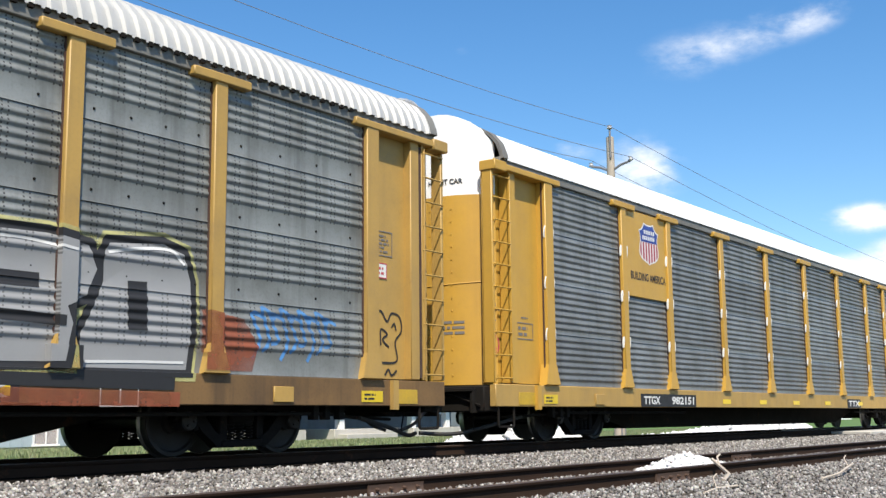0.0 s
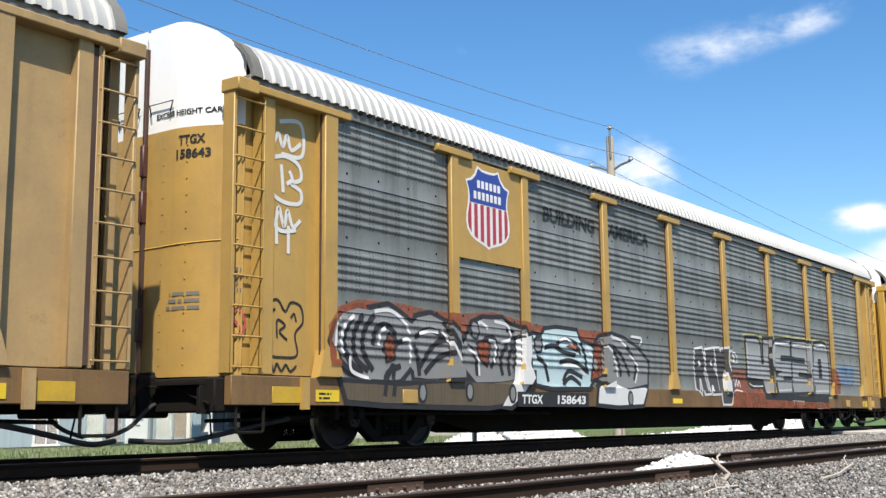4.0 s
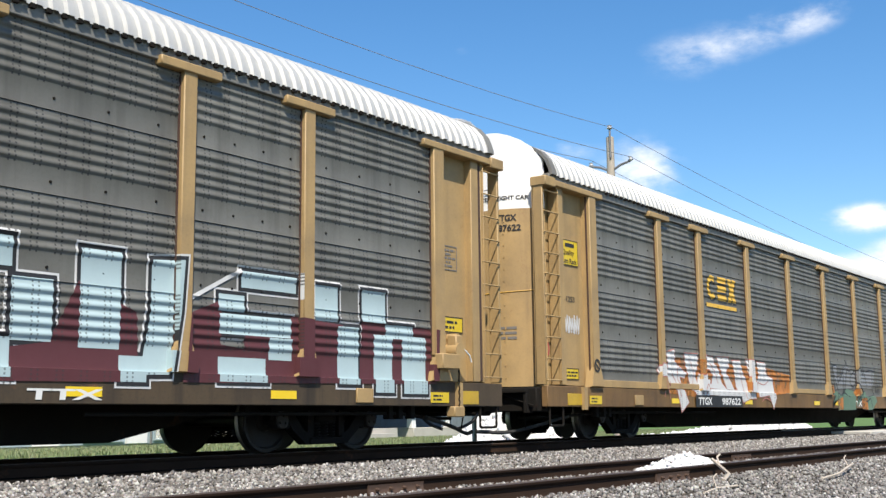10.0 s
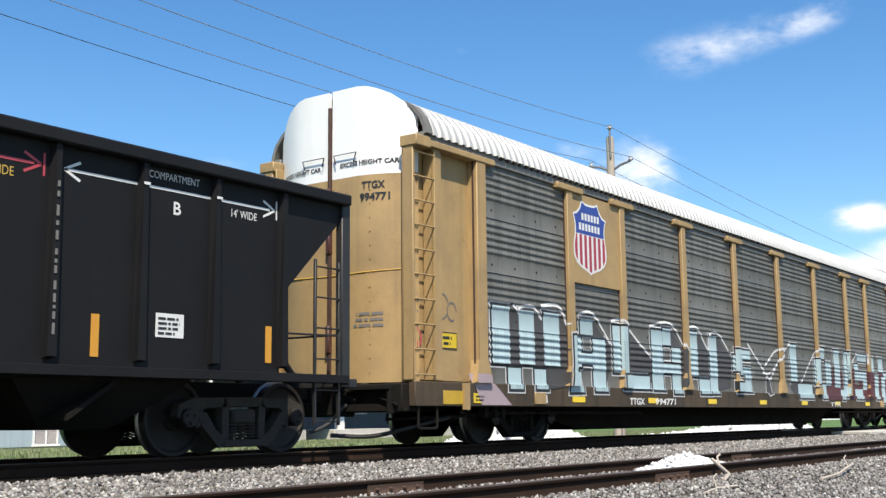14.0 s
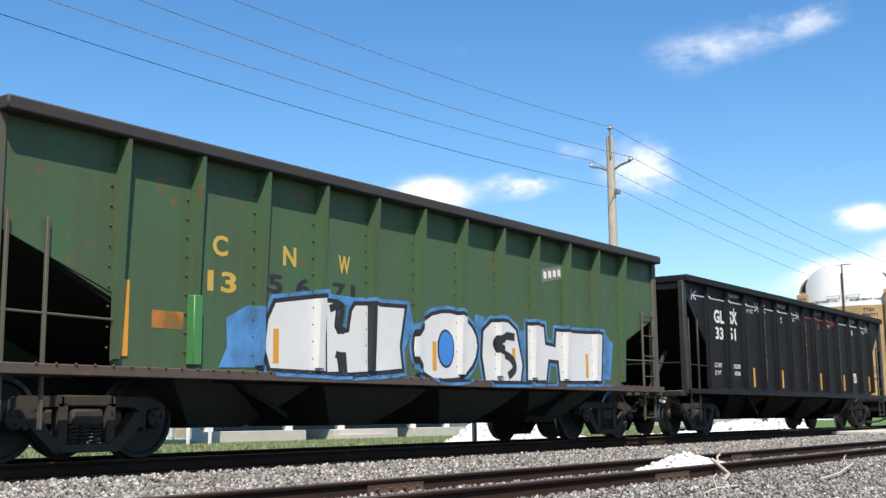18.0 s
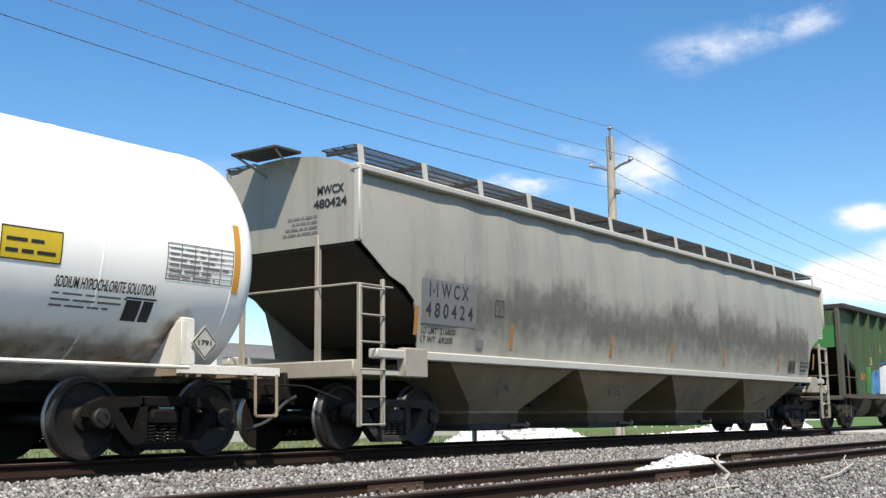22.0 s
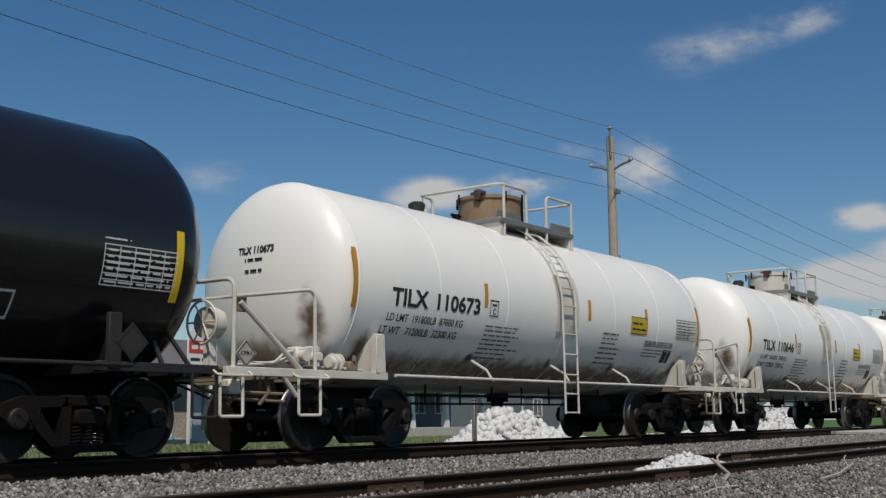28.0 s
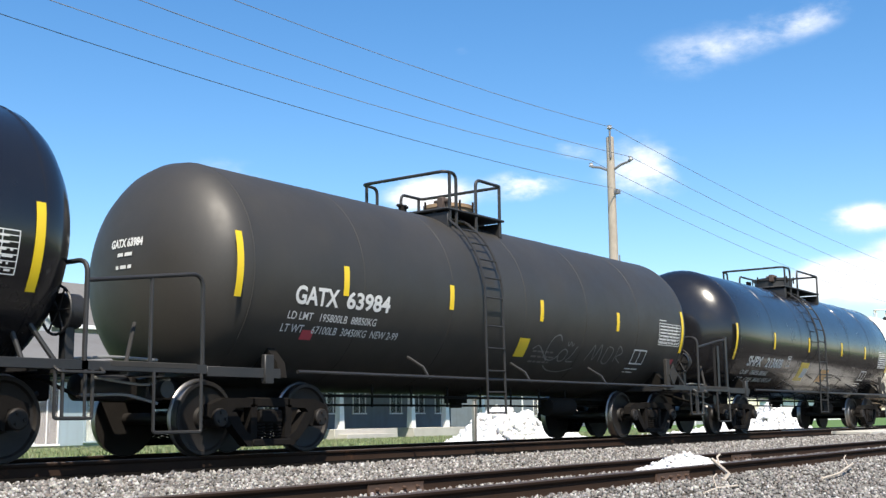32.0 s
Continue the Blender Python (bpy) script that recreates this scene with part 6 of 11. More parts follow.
def white_tank_ends(car, mat):
    """Rear deck with rails, brace, valves and steps; a short front deck; saddles at both ends."""
    worn = M["rusty_fit"]
    side_deck(car, -7.95, -4.95, worn, mat)
    side_deck(car, 4.82, 6.40, worn, mat)
    grating(car, -7.93, -7.45, -1.36, 1.36, 1.06, worn)
    grating(car, 6.10, 6.38, -1.36, 1.36, 1.06, worn)
    for x0, x1 in ((-5.16, -5.00), (4.86, 5.02)):
        part("saddle", Geo().prism([(-1.46, 1.06), (-1.44, 1.58), (-1.38, 1.60), (-1.12, 1.36), (-0.86, 1.12), (-0.86, 1.06)], "x", x0, x1), mat, car, "tall stained saddle plate")
        part("saddle", Geo().prism([(1.46, 1.06), (1.44, 1.58), (1.38, 1.60), (1.12, 1.36), (0.86, 1.12), (0.86, 1.06)], "x", x0, x1), mat, car)
        part("saddle_flange", Geo().box(x0 - 0.05, x0 + 0.02, -1.47, -1.36, 1.05, 1.55, 0.006), mat, car)
    part("end_rail", Geo().tube(bend([(-7.82, -1.42, 0.96), (-7.82, -1.42, 2.12), (-7.82, 0.95, 2.12), (-7.82, 0.95, 0.96)], 0.16, 6), 0.027, 8), mat, car)
    part("side_rail", Geo().tube(bend([(-7.80, -1.42, 1.90), (-6.42, -1.43, 2.10), (-6.40, -1.43, 0.96)], 0.16, 6), 0.025, 8), mat, car)
    part("lower_end_rail", Geo().tube([(-7.80, -1.42, 1.90), (-7.80, 0.95, 1.90)], 0.022, 8), mat, car)
    part("rail_brace", Geo().tube([(-7.72, -1.42, 1.84), (-6.66, -1.42, 1.05)], 0.034, 8), mat, car, "diagonal brace of the handrail")
    part("brace_lug", Geo().box(-7.80, -7.60, -1.41, -1.38, 1.72, 1.92, 0.01), worn, car)
    part("lower_brace", Geo().tube([(-7.02, -1.42, 1.00), (-6.74, -1.42, 0.72)], 0.034, 8), mat, car)
    hung_step(car, -8.06, -7.70, 0.98, 0.47, mat)
    hung_step(car, -6.74, -6.34, 0.98, 0.48, mat)
    hung_step(car, 5.98, 6.34, 0.98, 0.47, worn, False)
    # brake valves and their pipes on the deck
    part("valve_body", Geo().box(-6.60, -6.36, -1.30, -1.05, 1.14, 1.36, 0.03).cyl((-6.52, -1.30, 1.24), (-6.52, -1.38, 1.24), 0.07, 12), mat, car, "dirty white brake valve on the deck")
    part("valve_body", Geo().box(-6.28, -6.14, -1.28, -1.02, 1.10, 1.38, 0.02).box(-6.32, -6.10, -1.30, -1.24, 1.18, 1.30, 0.02), mat, car)
    part("valve_body", Geo().cyl((-6.04, -1.32, 1.18), (-5.78, -1.32, 1.18), 0.08, 14).cyl((-5.97, -1.32, 1.18), (-5.93, -1.32, 1.18), 0.115, 16).cyl((-5.86, -1.32, 1.18), (-5.83, -1.32, 1.18), 0.115, 16), mat, car)
    part("valve_body", Geo().box(-5.66, -5.46, -1.36, -1.20, 1.06, 1.20, 0.02).cyl((-5.56, -1.36, 1.20), (-5.56, -1.36, 1.28), 0.03, 8), worn, car)
    for pts in ([(-7.55, -1.2, 1.10), (-6.95, -1.22, 1.12), (-6.75, -1.22, 1.28), (-6.60, -1.22, 1.30)], [(-7.45, -1.1, 1.14), (-6.9, -1.12, 1.14), (-6.7, -1.15, 1.20), (-6.58, -1.18, 1.22)], [(-6.36, -1.15, 1.12), (-5.7, -1.3, 1.10), (-5.3, -1.3, 1.08)]):
        part("air_pipe", Geo().tube(bend(pts, 0.12, 4), 0.018, 6), mat, car)
    # rigging seen under the deck
    for x, y in ((-7.58, -1.2), (-7.30, -0.9), (-6.95, -1.1)):
        part("rigging_hanger", Geo().tube([(x, y, 0.95), (x + 0.05, y, 0.78), (x - 0.02, y + 0.1, 0.62)], 0.026, 6), worn, car)
    part("brake_rod", Geo().cyl((-7.7, -0.95, 0.70), (-6.2, -0.75, 0.66), 0.02, 6).cyl((-7.75, -0.6, 0.80), (-5.8, -0.6, 0.76), 0.024, 6), worn, car)
    part("chain_bracket", Geo().box(-7.72, -7.52, -1.25, -1.10, 0.74, 0.92, 0.02), mat, car)
    part("mast_strut", Geo().tube([(-7.86, 0.30, 1.05), (-7.50, 0.42, 1.60)], 0.026, 6).tube([(-7.86, 0.85, 1.05), (-7.60, 0.70, 1.60)], 0.026, 6), M["dark"], car)


def black_tank_ends(car, mat, arched):
    """Rear deck with flat posts under a level rail; front deck with paired struts."""
    side_deck(car, -8.66, -6.95, mat, mat)
    side_deck(car, 5.2, 6.90, mat, mat)
    part("deck_plate", Geo().box(-8.30, -7.10, -1.462, -0.95, 1.00, 1.068, 0.008), M["dusty_fit"], car, "worn bare deck plate")
    grating(car, -8.64, -8.20, -1.36, 1.36, 1.06, mat)
    grating(car, 6.5, 6.88, -1.36, 1.36, 1.06, mat)
    part("side_sill", Geo().box(-6.95, -5.75, -1.46, -1.36, 0.93, 1.05, 0.006), mat, car)
    for q in (-1, 1):
        part("saddle", Geo().prism([(-1.34, 0.95), (-1.30, 1.14), (-1.05, 1.40), (-0.80, 1.16), (0.80, 1.16), (1.05, 1.40), (1.30, 1.14), (1.34, 0.95)], "x", *sorted((q * 5.52, q * 5.66))), M["dark"], car)
    part("saddle_plate", Geo().box(-6.04, -5.88, -1.478, -1.40, 0.86, 1.22, 0.012), mat, car)
    part("saddle_plate", Geo().box(5.33, 5.50, -1.48, -1.41, 0.98, 1.58, 0.012), M["dusty_fit"], car, "dusty saddle plate")
    part("end_rail", Geo().tube(bend([(-8.60, -1.42, 0.96), (-8.60, -1.42, 2.12), (-8.60, 1.25, 2.12), (-8.60, 1.25, 0.96)], 0.16, 6), 0.027, 8), mat, car)
    if arched:
        part("side_rail", Geo().tube(bend([(-8.60, -1.42, 1.90), (-7.02, -1.43, 2.12), (-7.00, -1.43, 0.96)], 0.18, 6), 0.025, 8), mat, car)
        part("rail_post", Geo().cyl((-7.75, -1.42, 1.02), (-7.75, -1.42, 2.0), 0.022, 8), mat, car)
    else:
        part("side_rail", Geo().tube([(-8.60, -1.42, 1.90), (-7.65, -1.42, 2.06), (-7.02, -1.42, 2.15)], 0.025, 8), mat, car)
        part("rail_post", Geo().box(-7.62, -7.48, -1.45, -1.42, 0.90, 1.98, 0.004).box(-7.62, -7.59, -1.45, -1.36, 0.90, 1.98, 0.004), mat, car, "flat black rail post")
        part("rail_post", Geo().box(-7.10, -6.98, -1.45, -1.42, 0.90, 2.20, 0.004).box(-7.01, -6.98, -1.45, -1.36, 0.90, 2.20, 0.004), mat, car, "flat black rail post")
    part("rail_brace", Geo().tube([(-7.98, -1.30, 1.04), (-7.72, -1.10, 1.52)], 0.024, 8), M["dusty_fit"], car)
    part("end_post", Geo().box(-8.62, -8.54, 0.0, 0.08, 1.0, 1.95, 0.006), mat, car)
    hung_step(car, -8.88, -8.52, 0.96, 0.46, mat)
    hung_step(car, -7.72, -7.04, 0.96, 0.30, mat, False)
    hung_step(car, 6.50, 6.86, 0.96, 0.46, mat, False)
    for x0, x1, y in ((6.34, 6.62, -1.30), (6.20, 6.30, -1.20), (6.40, 6.66, -0.55)):
        part("head_strut", Geo().cyl((x1, y, 1.02), (x0, y * 0.85, 1.52), 0.028, 8), mat, car)
    part("air_reservoir", Geo().turned([(-0.36, 0.02), (-0.32, 0.15), (0.32, 0.15), (0.36, 0.02)], "x", 18, (-7.9, -0.75, 0.80)), mat, car)
    for pts in ([(-8.3, -1.15, 0.90), (-7.6, -1.15, 0.82), (-7.2, -1.1, 0.90)], [(-8.4, -0.9, 1.1), (-7.9, -0.95, 1.14), (-7.3, -1.0, 1.12)], [(-8.5, -1.2, 0.70), (-7.9, -1.2, 0.72), (-7.45, -1.2, 0.62)]):
        part("air_pipe", Geo().tube(bend(pts, 0.12, 4), 0.018, 6), M["steel"], car)
    part("valve_body", Geo().cyl((-7.35, -1.25, 0.78), (-7.35, -1.05, 0.78), 0.10, 14).box(-7.48, -7.22, -1.05, -0.85, 0.66, 0.92, 0.02), mat, car)


def tank_car(label, x, cyl, r, zc, tank_mat, fit_mat, truck_at, style, layout, rusty=False):
    """cyl: length of the cylinder between the heads; style: 'white' or 'black'."""
    car = thing("tank_car", label, "railcar", "freight train")
    car["home"] = x
    h = cyl / 2
    head = (0.19 if style == "white" else 0.26) * 2 * r
    prof = []
    for k in range(9):
        a = math.pi / 2 * k / 8
        prof.append((-h - head * math.cos(a), max(0.002, r * math.sin(a))))
    prof += [(-h * f, r) for f in (0.75, 0.5, 0.25, 0.0)] + [(h * f, r) for f in (0.25, 0.5, 0.75)]
    longer = 0.18 if style == "white" else 0.0   # the front head of the white cars sits further out
    prof += [(longer - a, b) for a, b in reversed(prof[:9])]
    part("tank", Geo().turned(prof, "x", 72, (0, 0, zc)).mesh("tank", tank_mat, 50), None, car)
    proud = 0.0055 if tank_mat is M["black_tank"] else 0.004
    for k in range(7):
        xs = -h + 2 * h * k / 6
        g = Geo().turned([(xs - 0.02, r - 0.01), (xs - 0.012, r + proud), (xs + 0.012, r + proud), (xs + 0.02, r - 0.01)], "x", 72, (0, 0, zc), caps=False)
        part("weld_seam", g.mesh("weld_seam", tank_mat, 60), None, car)
    L = h + head
    for q in (-1, 1):
        part("stub_sill", Geo().box(*sorted((q * (h - 2.0), q * (L + 0.15))), -0.32, 0.32, 0.66, 1.02, 0.03), M["dark"], car)
        add_truck(car, q * truck_at, 0.457)
    if style == "white":
        front, rear = 6.40, 7.95
        white_tank_ends(car, fit_mat)
    else:
        front, rear = 6.90, 8.66
        black_tank_ends(car, fit_mat, layout == "plain")
    # long handrail on bent stanchions
    rz = 1.02
    part("long_handrail", Geo().cyl((-h + 0.7, -1.53, rz), (h - 0.7, -1.53, rz), 0.024, 8), fit_mat, car)
    part("long_handrail", Geo().cyl((-h + 0.7, 1.53, rz), (h - 0.7, 1.53, rz), 0.024, 8), fit_mat, car)
    for f in (-0.42, 0.0, 0.40):
        xs = f * 2 * (h - 0.9) * 0.62
        part("rail_stanchion", Geo().tube([(xs, -1.53, rz - 0.03), (xs - 0.06, -1.46, rz + 0.14), (xs - 0.10, -1.2, rz + 0.30)], 0.022, 6), fit_mat, car)
    # side ladder that follows the shell
    man, man_r, man_h, lx, lw, a1, a2, b0, b1, rail_h, d0, d1 = TOPS[layout]
    def shell(a, out=0.10):
        return (-(r + out) * math.cos(a), zc + (r + out) * math.sin(a))
    arc = [shell(a) for a in np.linspace(0.10, 1.25, 9)]
    pts = [(-1.60, 0.48)] + [(-(r + 0.10), 1.9)] + arc
    lad = part("ladder", Geo().tube([(lx - lw, y, z) for y, z in pts], 0.02, 6).tube([(lx + lw, y, z) for y, z in pts], 0.02, 6), fit_mat, car)
    steps = [(-1.60, 0.50), (-1.60, 0.82), (-1.60, 1.15), (-1.605, 1.50), (-(r + 0.10), 1.85)] + [shell(a) for a in np.linspace(0.0, 1.2, 7)]
    for y, z in steps:
        part("rung", Geo().cyl((lx - lw, y, z), (lx + lw, y, z), 0.014, 6), fit_mat, lad)
    # top fittings
    top = zc + r
    grey = M["steel"] if style == "white" else fit_mat
    deck = part("top_platform", Geo().box(d0, d1, -0.92, 0.92, top - (0.06 if style == "white" else 0.01), top + 0.03, 0.012), grey, car, "steel platform round the manway")
    if style == "white":
        part("toe_plate", Geo().box(d0, d0 + 0.8, -0.84, -0.81, top + 0.03, top + 0.17, 0.006), grey, deck)
        part("toe_plate", Geo().box(d1 - 0.7, d1, -0.84, -0.81, top + 0.03, top + 0.17, 0.006), grey, deck)
    for q in (d0 + 0.05, d1 - 0.12):
        part("deck_support", Geo().box(q, q + 0.07, -0.89, 0.89, top - 0.34, top - 0.04, 0.006), fit_mat, deck)
    dome = part("manway", Geo().turned([(top - 0.05, man_r), (top + man_h - 0.10, man_r), (top + man_h - 0.08, man_r + 0.03), (top + man_h - 0.02, man_r + 0.03), (top + man_h, man_r - 0.06)], "z", 32, (man, 0, 0)), M["rusty_dome"] if layout == "plain" or rusty else fit_mat, car)
    part("hinge_strap", Geo().box(man + man_r * 0.55, man + man_r * 0.66, -man_r * 0.86, -man_r * 0.70, top, top + man_h - 0.08), M["dark"], dome, "dark strap on the manway")
    part("hinge_lug", Geo().box(man - man_r - 0.06, man - man_r + 0.14, -0.22, -0.08, top + man_h - 0.14, top + man_h + 0.07, 0.02).cyl((man - man_r, -0.3, top + man_h), (man - man_r, 0.0, top + man_h), 0.035, 8), M["rusty_cap"], dome, "rusty hinge lug of the manway lid")
    for k in range(8):
        a = 2 * math.pi * k / 8 + 0.3
        part("lid_bolt", Geo().cyl((man + (man_r + 0.05) * math.cos(a), (man_r + 0.05) * math.sin(a), top + man_h - 0.16), (man + (man_r + 0.05) * math.cos(a), (man_r + 0.05) * math.sin(a), top + man_h + 0.03), 0.02, 6), M["dark"], dome)
    part("vent_pipe", Geo().tube(bend([(d1 + 0.18, -0.2, top - 0.1), (d1 + 0.18, -0.2, top + 0.12), (d1 + 0.34, -0.2, top + 0.05)], 0.1, 4), 0.06, 8), fit_mat, car)
    if style == "white":
        base = part("relief_valve", Geo().cyl((-2.22, 0.1, top - 0.06), (-2.22, 0.1, top + 0.10), 0.09, 14).box(-2.20, -2.12, -0.04, 0.0, top - 0.02, top + 0.12, 0.01), fit_mat, car)
        part("valve_cap", Geo().turned([(top + 0.08, 0.14), (top + 0.20, 0.15), (top + 0.24, 0.10), (top + 0.25, 0.02)], "z", 16, (-2.24, 0.1, 0)), M["black_fit"], base, "black cap of the relief valve")
    part("valve", Geo().cyl((d0 + 0.25, 0.2, top), (d0 + 0.25, 0.2, top + 0.22), 0.07, 12).cyl((d0 + 0.12, 0.2, top + 0.20), (d0 + 0.38, 0.2, top + 0.20), 0.03, 8), M["dark"], car)
    zr = top + rail_h
    e = 0.88
    for pts in ([(a2, -e, top - 0.26), (a2, -e, zr), (a1, -e, zr), (a1, e, zr), (a1 + 0.40, e, zr), (a1 + 0.40, e, top - 0.2)],
                [(b0, -e, top - 0.26), (b0, -e, zr), (b1, -e, zr), (b1, e, zr), (b0 + 0.2, e, zr), (b0 + 0.2, e, top - 0.2)],
                [(a1 + 0.12, -e, zr - 0.01), (a1 + 0.12, -e, top - 0.28)], [(a1 + 0.12, e, zr - 0.01), (a1 + 0.12, e, top - 0.28)],
                [(b1 - 0.08, -e, zr - 0.01), (b1 - 0.08, -e, top - 0.28)], [(b1 - 0.08, e, zr - 0.01), (b1 - 0.08, e, top - 0.28)]):
        part("platform_rail", Geo().tube(bend(pts, 0.12, 4), 0.028, 8), fit_mat, deck)
    for q in (-1, 1):
        part("ladder_stile_top", Geo().tube([(lx + q * lw, -0.60, top - 0.02), (lx + q * lw * 1.05, -0.70, top + 0.05)], 0.02, 6), fit_mat, lad)
    # brake gear and outlet below
    part("bottom_outlet", Geo().cyl((0, 0, zc - r - 0.14), (0, 0, zc - r + 0.1), 0.20, 16).cyl((0, 0, zc - r - 0.22), (0, 0, zc - r - 0.12), 0.11, 12), M["dark"], car)
    part("brake_pipe", Geo().cyl((-h + 1.5, -0.55, zc - r - 0.06), (h - 1.5, -0.55, zc - r - 0.06), 0.022, 6).cyl((-h + 1.5, -0.42, zc - r - 0.19), (h - 1.5, -0.42, zc - r - 0.19), 0.018, 6), M["dark"], car)
    for k in range(7):
        xs = -2.9 + 0.95 * k
        part("pipe_hanger", Geo().box(xs - 0.02, xs + 0.02, -0.56, -0.54, zc - r - 0.22, zc - r + 0.12, 0.004), M["dark"], car)
    part("air_reservoir", Geo().turned([(-0.5, 0.02), (-0.44, 0.17), (0.44, 0.17), (0.5, 0.02)], "x", 18, (2.6, -0.5, 0.62)), M["dark"], car)
    add_brake_wheel(car, 0.08 - rear, -1.02, 1.60, fit_mat)
    add_couplers(car, front - 0.10, 0.86, 0.16, rear - 0.14)
    return car


def add_brake_wheel(car, x, y, z, mat):
    g = Geo()
    pts = [(x - 0.10, y + 0.26 * math.cos(2 * math.pi * k / 24), z + 0.26 * math.sin(2 * math.pi * k / 24)) for k in range(25)]
    g.tube(pts, 0.016, 6)
    for k in range(6):
        a = 2 * math.pi * k / 6
        g.cyl((x - 0.08, y, z), (x - 0.10, y + 0.26 * math.cos(a), z + 0.26 * math.sin(a)), 0.012, 6)
    w = part("brake_wheel", g, mat, car)
    part("brake_housing", Geo().cyl((x - 0.06, y, z), (x + 0.14, y, z), 0.19, 18), mat, w)
    part("brake_mast", Geo().box(x - 0.02, x + 0.10, y - 0.06, y + 0.06, 1.05, z, 0.01), mat, w)
# ---------------------------------------------------------------- the train, from its front backwards
rack_new = auto_rack("yellow auto rack car with smooth white roof and clean sheets", 28.33, M["yellow_new"], M["yellow"], M["white_end"], M["panel_new"], M["white_roof"], False, True)
rack_a = auto_rack("yellow auto rack car with perforated grey side sheets covered in graffiti", -0.27, M["yellow"], M["sill_tan"], M["white_end"], M["panel"], M["roof_galv"], True, False)
rack_c = auto_rack("faded yellow auto rack car with grey side sheets and orange graffiti", -28.97, M["yellow_worn"], M["sill_tan"], M["white_end"], M["panel_dull"], M["roof_galv"], True, False)
rack_d = auto_rack("faded yellow auto rack car with pale blue block graffiti", -57.60, M["yellow_worn"], M["sill_dark"], M["white_end"], M["panel_dull"], M["roof_galv"], True, False)
hopper_k = open_hopper("black open hopper car with ribbed sides and white stencils", -80.12, 7.5,
                       [-6.3, -5.17, -4.12, -2.95, -1.99, -0.95, 0.08, 0.96, 1.94, 2.98, 4.1, 5.17, 6.3], 3.30, M["black_hopper"], M["black_hopper"], M["black_fit"], 0.10,
                       [(-5.0, -2.6), (-2.5, -0.05), (0.05, 2.5), (2.6, 5.0)])
hopper_g = open_hopper("rust-streaked green open hopper car with white and blue graffiti", -96.42, 7.33,
                       [-5.85 + 1.064 * k for k in range(12)], 3.50, M["green"], M["sooty_cap"], M["grimy_end"], 0.17,
                       [(-5.0, -2.6), (-2.5, -0.05), (0.05, 2.5), (2.6, 5.0)])
hopper_w = covered_hopper("pale grey covered hopper car with streaked bulging sides", -115.35)
tank_a = tank_car("white tank car with black stencils and an orange-brown stain", -133.13, 11.15, 1.495, 2.345, M["white_tank"], M["white_fit"], 4.95, "white", "white")
tank_b = tank_car("white tank car with rust stain on its end and yellow reflectors", -147.45, 11.15, 1.495, 2.345, M["white_tank"], M["white_fit"], 4.95, "white", "white")
tank_c = tank_car("white tank car with a rusty manway", -161.90, 11.15, 1.495, 2.345, M["white_tank"], M["white_fit"], 4.95, "white", "white", True)
tank_d = tank_car("glossy black tank car with yellow reflectors", -176.88, 12.6, 1.53, 2.39, M["black_tank"], M["black_fit"], 5.45, "black", "long")
tank_e = tank_car("dull black tank car with white lettering and yellow reflectors", -192.53, 12.45, 1.48, 2.30, M["dull_tank"], M["black_fit"], 5.5, "black", "plain")
tank_f = tank_car("glossy black tank car at the end of the view", -208.0, 12.6, 1.53, 2.39, M["black_tank"], M["black_fit"], 5.45, "black", "long")
TRAIN = [rack_new, rack_a, rack_c, rack_d, hopper_k, hopper_g, hopper_w, tank_a, tank_b, tank_c, tank_d, tank_e, tank_f]
# ---------------------------------------------------------------- paint on the cars
def spray(name, col, rough=0.6):
    return paint(name, col, rough, grime=0.2, dirt=tuple(c * 0.6 for c in col), scale=2.5, fine=30, bump=0.05)


M["spray_black"] = spray("black_spray_paint", (0.018, 0.018, 0.02))
M["spray_silver"] = spray("silver_spray_paint", (0.20, 0.20, 0.198), 0.4)
M["spray_dark"] = spray("dark_grey_spray_paint", (0.058, 0.054, 0.054))
M["spray_white"] = spray("white_spray_paint", (0.60, 0.60, 0.595))
M["spray_orange"] = spray("orange_red_spray_paint", (0.27, 0.075, 0.034))
M["spray_orange2"] = spray("orange_spray_paint", (0.50, 0.19, 0.04))
M["spray_blue"] = spray("blue_spray_paint", (0.085, 0.26, 0.56))
M["spray_pale"] = spray("pale_blue_spray_paint", (0.38, 0.49, 0.515))
M["spray_maroon"] = spray("maroon_spray_paint", (0.085, 0.022, 0.026))
M["spray_chrome"] = spray("bright_silver_spray_paint", (0.27, 0.272, 0.275), 0.4)
M["spray_brown"] = spray("brown_spray_paint", (0.10, 0.075, 0.045))


def thin(m, least, most, scale=3.0):
    """Sprayed thin: the ground shows through in clouds."""
    nt = m.node_tree
    co = nt.nodes.new("ShaderNodeTexCoord")
    no = nt.nodes.new("ShaderNodeTexNoise")
    no.inputs["Scale"].default_value = scale
    no.inputs["Detail"].default_value = 5.0
    nt.links.new(co.outputs["Object"], no.inputs["Vector"])
    mr = nt.nodes.new("ShaderNodeMapRange")
    mr.inputs["From Min"].default_value, mr.inputs["From Max"].default_value = 0.35, 0.65
    mr.inputs["To Min"].default_value, mr.inputs["To Max"].default_value = least, most
    nt.links.new(no.outputs["Fac"], mr.inputs["Value"])
    nt.links.new(mr.outputs["Result"], nt.nodes["Principled BSDF"].inputs["Alpha"])


